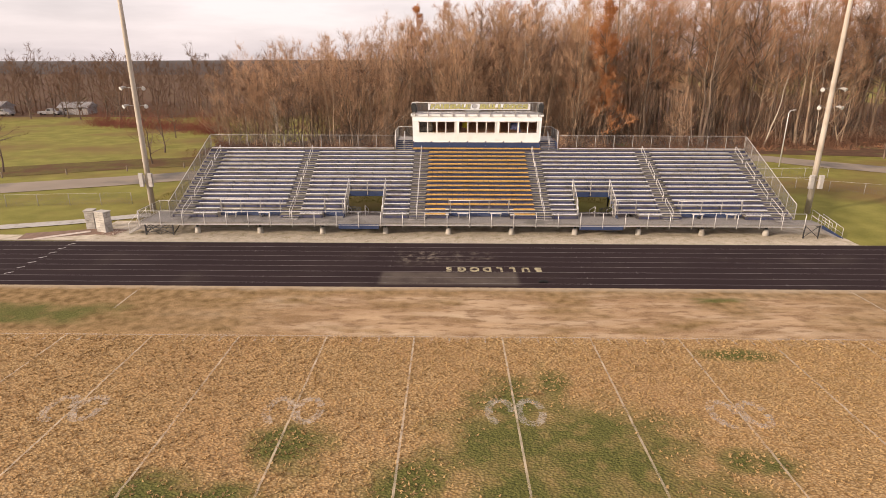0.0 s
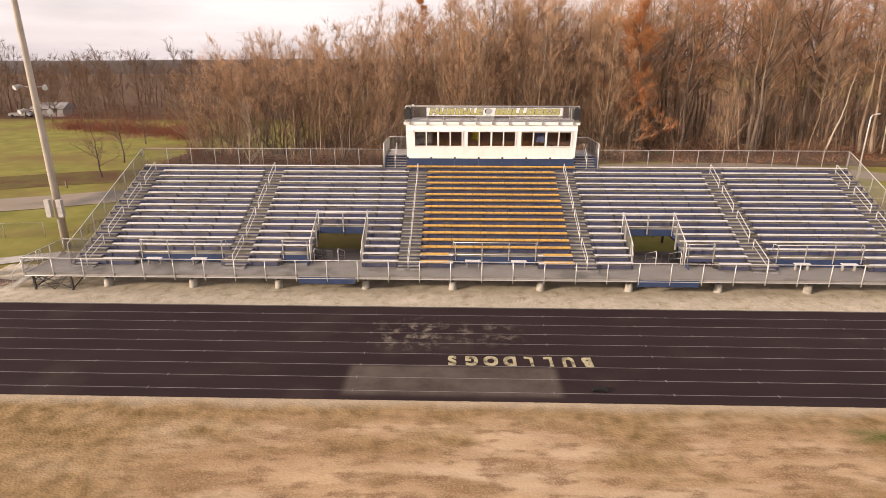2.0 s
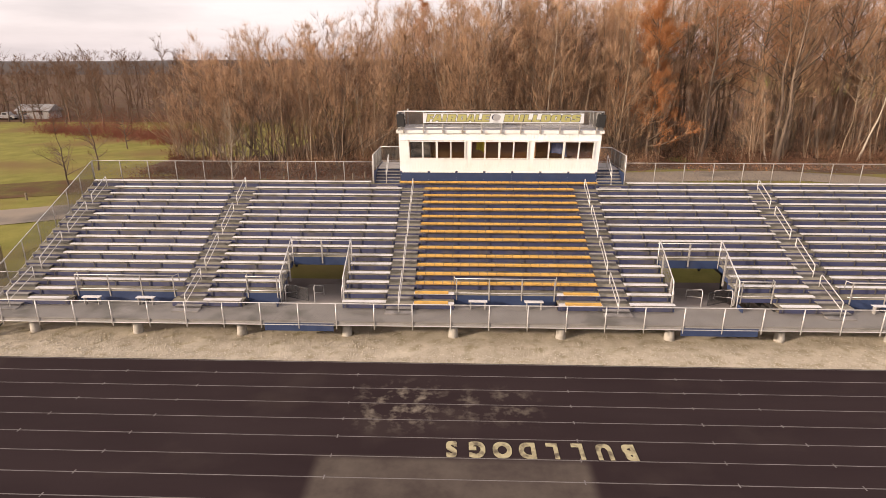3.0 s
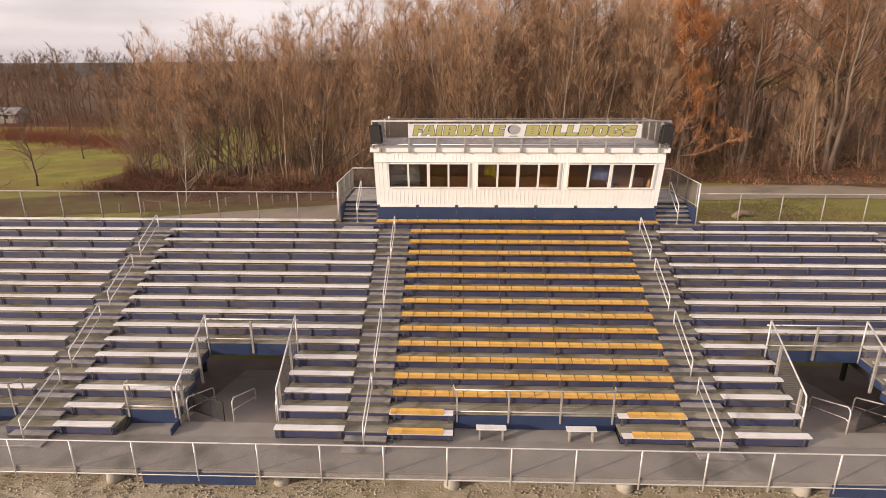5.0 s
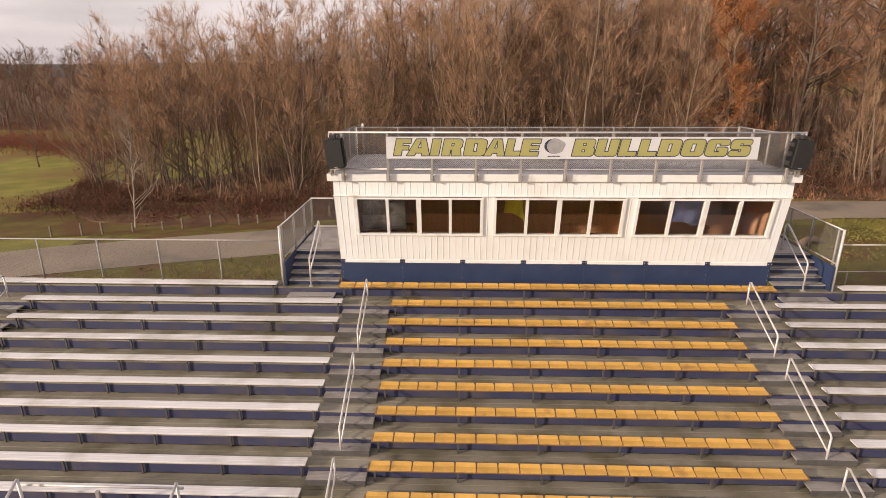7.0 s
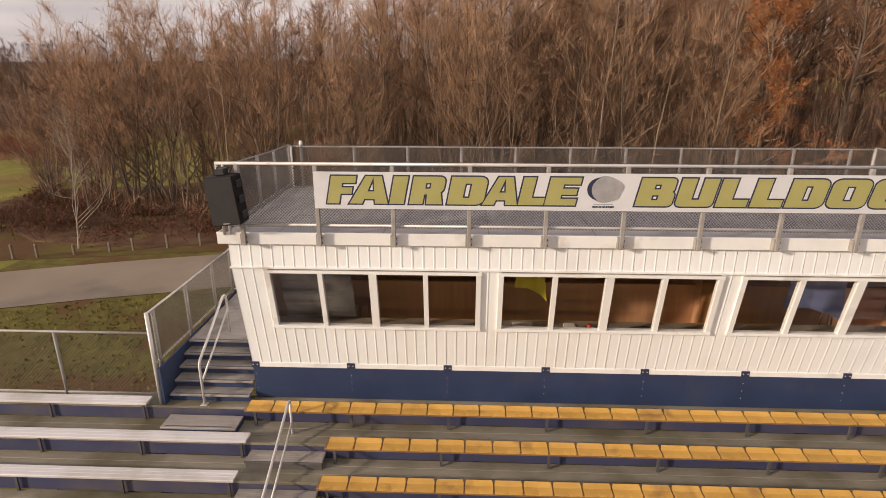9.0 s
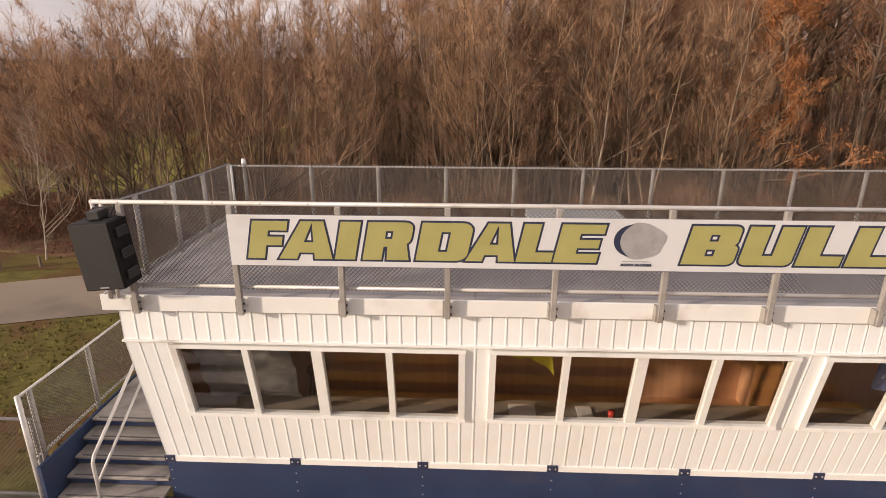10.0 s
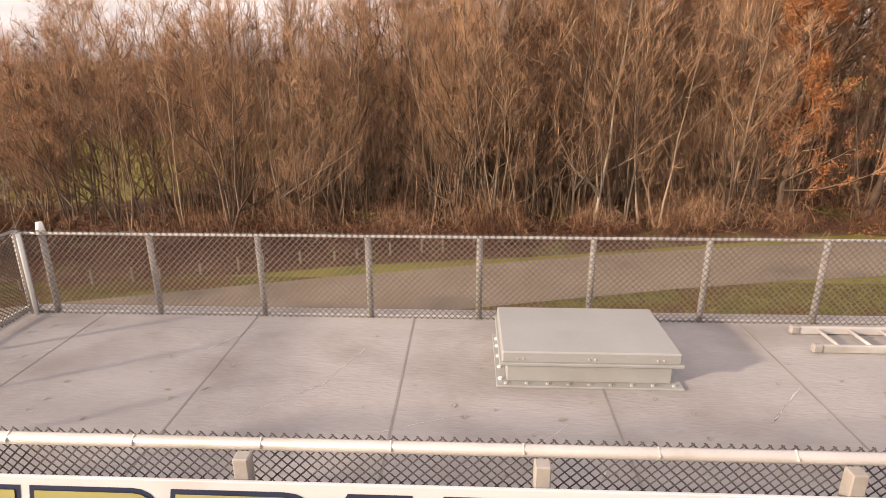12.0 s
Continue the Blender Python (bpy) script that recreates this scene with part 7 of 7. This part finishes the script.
woods("sapling_thicket", spots, "dense thin upright saplings at the wood's edge", [grow(400 + i, 20.0, 0.07, 1, 0.22, 10, 5, 4, 0.08, 0.38, 0.75, 0.22, 1.4, 0.034, 3) for i in range(6)], M["twig"], 400, M["woods_bark"])
spots = []
for i in range(300):
    x = 20 + 123 * g0.random()
    y = wood_edge(x) + 1.0 + 16 * g0.random()
    spots.append((x, y, g0.uniform(4.0, 12.0)))
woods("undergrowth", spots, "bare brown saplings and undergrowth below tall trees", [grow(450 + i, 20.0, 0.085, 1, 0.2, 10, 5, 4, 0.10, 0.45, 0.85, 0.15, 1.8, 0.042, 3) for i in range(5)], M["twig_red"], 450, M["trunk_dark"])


def thicket(name, region, count, tall_, label, seed, mat, leaf=0, leaf_mat=None, arch=0.0):
    """Low stems with twigs: brambles and brush; arch bends them over."""
    g = np.random.default_rng(seed)
    base = region(g, count)
    d = g.normal(size=(count, 3)) * 0.55 + np.array([0, 0, 1.0])
    d[:, 2] = np.abs(d[:, 2]) + 0.1
    d = unit(d)
    ln = tall_ * g.uniform(0.2, 1.2, count) * (0.65 + 0.4 * np.sin(base[:, 0] * 0.6) * np.sin(base[:, 0] * 0.23 + 1))
    mid = base + d * (ln * 0.55)[:, None]
    tip = mid + unit(d * np.array([1.3, 1.3, 1.0]) - np.array([0, 0, arch])) * (ln * 0.5)[:, None]
    pieces = [bent(base, mid, tip, np.full(count, 0.04), g)]
    k = count * 5
    i, w = g.integers(0, count, k), g.uniform(0.25, 1.0, k)
    q = np.stack([base, mid, tip], 1)
    t0, td = along(q, i, w)
    td = unit(td * 0.7 + g.normal(size=(k, 3)) * 0.5 - np.array([0, 0, arch * 0.3]))
    pieces.append(spikes(t0, t0 + td * (ln[i] * g.uniform(0.15, 0.45, k))[:, None], np.full(k, 0.018), g))
    v, t = joined(pieces)
    ob = new(name, arrays_mesh(name, v, t, mat))
    tagged(ob, label, "brush", kind="stuff")
    if leaf:
        i, w = g.integers(0, count, leaf), g.uniform(0.1, 1.0, leaf)
        c, _ = along(q, i, w)
        c = c + g.normal(size=(leaf, 3)) * 0.22
        c[:, 2] = np.maximum(c[:, 2], 0.02)
        a, b2 = g.normal(size=c.shape) * 0.06, g.normal(size=c.shape) * 0.055
        v = np.stack([c - a, c + b2, c + a], 1).reshape(-1, 3)
        ob = new(name + "_leaves", arrays_mesh(name, v, np.arange(len(v)).reshape(-1, 3), leaf_mat))
        tagged(ob, label + ", with clinging leaves", "brush", kind="stuff")


def edge_region(x0, x1, back, deep):
    def f(g, n):
        x = g.uniform(x0, x1, n)
        x += 2.2 * np.sin(x * 0.9) + 1.2 * np.sin(x * 2.3 + 1)
        y = np.array([wood_edge(q) for q in x]) + back + deep * g.random(n) ** 1.4 * np.where(x < -24, 0.5, 1.0)
        return np.stack([x, y, np.full(n, -0.02)], 1)
    return f


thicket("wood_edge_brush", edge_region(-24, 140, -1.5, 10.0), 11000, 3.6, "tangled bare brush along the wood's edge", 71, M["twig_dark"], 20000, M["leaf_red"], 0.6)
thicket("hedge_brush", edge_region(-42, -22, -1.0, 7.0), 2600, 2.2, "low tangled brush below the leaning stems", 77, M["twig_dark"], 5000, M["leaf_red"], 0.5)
thicket("light_brush", edge_region(-30, 24, -0.5, 6.0), 2600, 5.0, "pale arching bare brush along the wood's edge", 78, M["twig"], arch=1.2)
thicket("understorey", edge_region(-20, 140, 4.0, 30.0), 8000, 5.0, "bare understorey stems inside the wood", 72, M["woods_twig"], 10000, M["leaf_brown"], 0.4)


def patch_region(spots):
    def f(g, n):
        s = np.array(spots)[g.integers(0, len(spots), n)]
        p = s[:, :2] + g.normal(size=(n, 2)) * s[:, 2:3] * 0.5
        return np.stack([p[:, 0], p[:, 1], np.full(n, -0.02)], 1)
    return f


thicket("russet_shrubs", patch_region([(-62, 124, 5), (-70, 127, 5), (-55, 121, 5), (-78, 130, 4), (-48, 116, 4)]), 2600, 4.6, "russet shrubs at the far side of the green", 73, M["russet"], 12000, M["russet"])
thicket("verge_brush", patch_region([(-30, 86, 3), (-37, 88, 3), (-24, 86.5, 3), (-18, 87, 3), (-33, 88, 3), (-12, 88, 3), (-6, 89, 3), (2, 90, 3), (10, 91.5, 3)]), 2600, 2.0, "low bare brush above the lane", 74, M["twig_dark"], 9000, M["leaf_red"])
thicket("green_shrubs", patch_region([(-6, 95, 1.2), (8.5, 95.5, 1.0), (-12, 96, 1.0), (30, 98, 1.4)]), 260, 1.6, "small green shrubs among the bare brush", 75, M["leaf_green"], 2600, M["leaf_green"])
thicket("tan_weeds", edge_region(26, 140, -4.0, 4.0), 3000, 1.1, "brown dead weeds along the lane", 76, M["twig_red"], 3000, M["leaf_brown"])

def far_region(g, n):
    x = g.uniform(-330, -44, n)
    y = np.interp(x, [-300, -150, -90, -60, -44], [150, 150, 152, 138, 124]) + 14 * g.random(n)
    return np.stack([x, y, np.full(n, -0.02)], 1)


thicket("far_brush", far_region, 5000, 5.0, "dark bare brush below the far treeline", 79, M["twig_dark"], 8000, M["leaf_red"])

thicket("litter_weeds", patch_region([(-24, 84.5, 2.4), (-17, 86, 2.4), (-10, 87.2, 2.4), (-3, 89, 2.4), (4, 91, 2), (12, 93, 2)]), 3500, 0.55, "low dead weeds among the leaf litter", 81, M["twig_dark"], 5000, M["leaf_red"])

# single trees out on the grass
lone = [tree_thing("lone_tree", grow(80 + i, 7.5, 0.11, 1, 0.05, 30, 7, 5, 0.12, 0.42, 1.05, 0.12, 0.6, 0.013, droop=0.06), "small bare spreading tree on the green", M["trunk_dark"], M["twig_dark"], group="lone trees") for i in range(3)]
planted(lone, [(0, -103.5, 150, 1.3, 33), (2, -100, 149, 1.2, 95), (1, -96.5, 151, 1.3, 200), (1, -106, 145, 1.5, 10), (2, -97, 146, 1.6, 70), (0, -92, 143, 1.5, 130), (1, -114, 144, 1.6, 190), (2, -124, 147, 1.7, 250), (0, -86, 144, 1.6, 20), (1, -80, 140, 1.5, 80), (2, -74, 138, 1.6, 140), (0, -58.2, 72.0, 1.2, 0), (1, -42.0, 79.0, 1.0, 50), (2, -45.3, 89.6, 1.1, 120), (0, -29.0, 89.0, 0.8, 200), (1, -33.5, 91.0, 0.9, 300), (2, -52, 108, 0.9, 20), (0, 66, 86, 1.1, 80), (1, 74, 80, 1.2, 10)])
pale = [tree_thing("pale_sapling", grow(97, 9.0, 0.055, 1, 0.10, 34, 6, 4, 0.06, 0.46, 0.9, 0.2, 0.55, 0.012), "slim pale-barked bare sapling beside the lane", M["pale_stem"], M["pale_stem"])]
planted(pale, [(0, -24.9, 81.0, 1.0, 200)])
snags = [tree_thing("pale_tree", grow(90 + i, 14.0, 0.19, 1, 0.16, 5, 2, 2, 0.6, 0.16, 0.6, 0.2), "pale bleached dead tree at the wood's edge", M["pale_bark"], M["pale_bark"], group="pale trees") for i in range(2)]
planted(snags, [(0, 42.2, 98.5, 0.68, 35), (1, 54, 98, 0.95, 200)])

# the far ridge
b = Build()
n = 80
for i in range(n + 1):
    x = -2600 + 5200 * i / n
    z = 14.6 + 3.5 * noise.noise(Vector((x * 0.0026, 1.3, 0))) + 1.6 * noise.noise(Vector((x * 0.02, 4.0, 0)))
    b.v += [(x, 640, -1), (x, 665, z * 0.75), (x, 700, z), (x, 860, -1)]
b.f = [(4 * i + j, 4 * i + 4 + j, 4 * i + 5 + j, 4 * i + 1 + j) for i in range(n) for j in range(3)]
solid("far_ridge", b, M["hill"], "low wooded ridge on the horizon", "ridge", kind="structure", smooth=True)


# ---- poles, fences and far things ----
def light_pole(x, y, side):
    """A tall tapered floodlight pole with boxes near its foot and lamps part way up."""
    th = thing("light_pole", (x, y, 0), "tall tapered pale floodlight pole with small lamps", "light pole", "light poles")
    part("shaft", Build().tube([(x, y, -0.05), (x, y, 8), (x, y, 17), (x, y, 27)], 0.28, 16, 0.135), M["pole"], th, smooth=True)
    for s in (-1, 1):
        bx = x + s * 0.44
        bd = part("cabinet", Build().box(bx - 0.19, bx + 0.19, y - 0.56, y - 0.26, 2.45, 3.75, 0.02), M["pale_post"], th, "pale metal control cabinet")
        for z in (2.75, 3.15, 3.55):
            part("band", Build().box(bx - 0.195, bx + 0.195, y - 0.566, y - 0.556, z - 0.012, z + 0.012), M["galv"], bd)
        part("strap", Build().tube([(x, y - 0.2, 3.0 + 0.2 * s), (bx, y - 0.4, 3.0 + 0.2 * s)], 0.03, 6), M["galv"], th)
        for z in (10.0, 11.6):
            lx = x + s * 0.85
            lamp = part("lamp", Build().tube([(lx - 0.10 * s, y + 0.1, z - 0.02), (lx + 0.05 * s, y - 0.05, z), (lx + 0.15 * s, y - 0.22, z - 0.08), (lx + 0.2 * s, y - 0.30, z - 0.12)], 0.08, 10, 0.19), M["galv"], th, "round floodlight")
            part("lens", Build().tube([(lx + 0.2 * s, y - 0.301, z - 0.12), (lx + 0.21 * s, y - 0.325, z - 0.13)], 0.178, 12, 0.16), M["lamp_glass"], lamp)
            part("arm", Build().tube([(x, y, z - 0.1), (lx - 0.1 * s, y + 0.1, z - 0.02)], 0.035, 6), M["galv"], th)


light_pole(-28.6, 52.3, -1)
light_pole(34.9, 52.6, 1)


def street_lamp(x, y, h, arm):
    th = thing("street_lamp", (x, y, 0), "slim pale street lamp beside the lane", "street lamp", "street lamps")
    part("pole", Build().tube([(x, y, 0), (x, y, h - 0.3), (x + arm * 0.15, y - 0.05, h)], 0.09, 10, 0.05), M["tube"], th, smooth=True)
    part("arm", Build().tube([(x + arm * 0.15, y - 0.05, h), (x + arm * 0.55, y - 0.1, h + 0.06)], 0.035, 8), M["tube"], th, smooth=True)
    part("head", Build().box(x + arm * 0.65 - 0.22, x + arm * 0.65 + 0.22, y - 0.22, y + 0.02, h + 0.04, h + 0.16, 0.04), M["tube"], th)


street_lamp(46.2, 78.5, 7.6, 1)

# stakes along the lane
for i in range(20):
    x = -29.6 + 1.75 * i + 0.25 * math.sin(i * 2.1)
    y = float(np.interp(x, [-30, -26, -21, -17, -8, 0, 6], [78.2, 79.2, 80.8, 82.0, 85.4, 88.0, 89.6]))
    h = 0.80 + 0.15 * math.sin(i * 1.3)
    b = Build().box(x - 0.07, x + 0.07, y - 0.07, y + 0.07, -0.02, h, 0.02)
    solid("stake", b, M["stake"], "short weathered wooden stake beside the lane", "stake", "stakes")
for i in range(4):
    x = -36 - 6.5 * i
    y = float(np.interp(x, [-60, -34], [66.5, 76.5]))
    solid("stake", Build().box(x - 0.08, x + 0.08, y - 0.08, y + 0.08, -0.02, 0.7, 0.02), M["stake"], "short weathered wooden stake beside the lane", "stake", "stakes")

# low fences on the grass
fence("field_fence", [(-80 + 3.0 * i, 49.8 + 0.105 * 3.0 * i, 0) for i in range(17)], [1.2] * 17, "thin chain-link fence across the grass", pitch=0.16, wire=0.002, rails=(1.0,), rr=0.008)
fence("field_fence", [(37 + 3.0 * i, 65.0 - 0.45 * 3.0 * i, 0) for i in range(12)], [1.2] * 12, "thin chain-link fence across the grass", pitch=0.16, wire=0.002, rails=(1.0,), rr=0.008)
fence("lane_fence", [(12 + 3.0 * i, 68.5 + 0.06 * 3.0 * i, 0) for i in range(13)], [1.2] * 13, "thin chain-link fence behind the grandstand", pitch=0.16, wire=0.002)


def pillar(x, y, turn, h, wide):
    """A squared stone gate pillar of coursed blocks with a flat cap."""
    th = thing("gate_pillar", (x, y, 0), "square pale stone gate pillar with a flat cap", "pillar", "gate pillars")
    th.rotation_euler[2] = radians(turn)
    g = random.Random(int(h * 100))
    for k in range(8):
        z0, z1 = h * k / 8, h * (k + 1) / 8 - 0.012
        cut = g.uniform(-0.2, 0.2)
        for a, c in ((-0.5 * wide, cut * wide - 0.006), (cut * wide + 0.006, 0.5 * wide)):
            e = g.uniform(0, 0.012)
            ob = new("block", Build().box(a - e, c + e, -0.36 - e, 0.36 + e, z0, z1, 0.015).mesh("block", M["stone"]))
            ob.parent = th
    ob = new("cap", Build().box(-0.5 * wide - 0.06, 0.5 * wide + 0.06, -0.42, 0.42, h, h + 0.07, 0.02).mesh("cap", M["concrete"]))
    ob.parent = th


pillar(-30.75, 46.0, 10, 1.62, 0.7)
pillar(-29.15, 45.1, -18, 1.72, 1.0)

# far houses and parked vehicles
def house(x, y, w, d, h, turn):
    th = thing("far_house", (x, y, 0), "low white house with grey roof beyond the green", "house", "far houses")
    th.rotation_euler[2] = radians(turn)
    bits = [("wall", Build().box(-w / 2, w / 2, -d / 2, d / 2, 0, h), M["far_white"])]
    rf = Build().add([(-w / 2 - 0.4, -d / 2 - 0.4, h), (w / 2 + 0.4, -d / 2 - 0.4, h), (w / 2 + 0.4, d / 2 + 0.4, h), (-w / 2 - 0.4, d / 2 + 0.4, h), (-w / 2 - 0.4, 0, h + d * 0.28), (w / 2 + 0.4, 0, h + d * 0.28)],
                     [(0, 1, 5, 4), (2, 3, 4, 5), (0, 4, 3), (1, 2, 5), (3, 2, 1, 0)])
    bits.append(("roof", rf, M["far_roof"]))
    n = max(2, int(w / 3))
    for i in range(n):
        cx = -w / 2 + w * (i + 0.5) / n
        bits.append(("window", Build().box(cx - 0.45, cx + 0.45, -d / 2 - 0.03, -d / 2 + 0.02, 1.0, 2.1), M["far_dark"]))
    for nm, b, mat in bits:
        ob = new(nm, b.mesh(nm, mat))
        ob.parent = th


house(-101.8, 158, 7.4, 5, 1.9, 4)
house(-128, 160, 11, 5, 1.9, -6)


def truck(x, y, turn, mat, label):
    th = thing("parked_truck", (x, y, 0), label, "truck", "parked trucks")
    th.rotation_euler[2] = radians(turn)
    body = [(-2.6, 0.45), (-2.6, 1.05), (-0.5, 1.08), (-0.2, 1.75), (0.9, 1.78), (1.4, 1.12), (2.5, 0.98), (2.55, 0.45)]
    v = [(px, s * 0.92, pz) for s in (-1, 1) for px, pz in body]
    ob = new("body", Build().add(v, [tuple(range(8)), tuple(reversed(range(8, 16)))] + [(i, 8 + i, 8 + (i + 1) % 8, (i + 1) % 8) for i in range(8)]).mesh("body", mat))
    ob.parent = th
    for px in (-1.7, 1.7):
        for s in (-0.95, 0.72):
            ob = new("wheel", Build().tube([(px, s, 0.38), (px, s + 0.23, 0.38)], 0.38, 14).mesh("wheel", M["black"]))
            ob.parent = th
    ob = new("window", Build().box(-0.1, 0.85, -0.935, 0.935, 1.2, 1.66, 0.02).mesh("window", M["far_dark"]))
    ob.parent = th


truck(-107.2, 154, 5, M["far_white"], "white pickup truck parked beyond the green")
truck(-118, 152, -10, M["far_roof"], "grey pickup truck parked beyond the green")

# a fallen trunk and stones beside the lane
solid("fallen_log", Build().tube([(23.4, 77.6, 0.05), (24.0, 77.9, 0.35), (24.6, 78.1, 0.30), (25.2, 78.1, 0.02)], 0.26, 9, 0.2), M["dark_bark"], "dark fallen log on the grass behind the stand", "log", smooth=True)
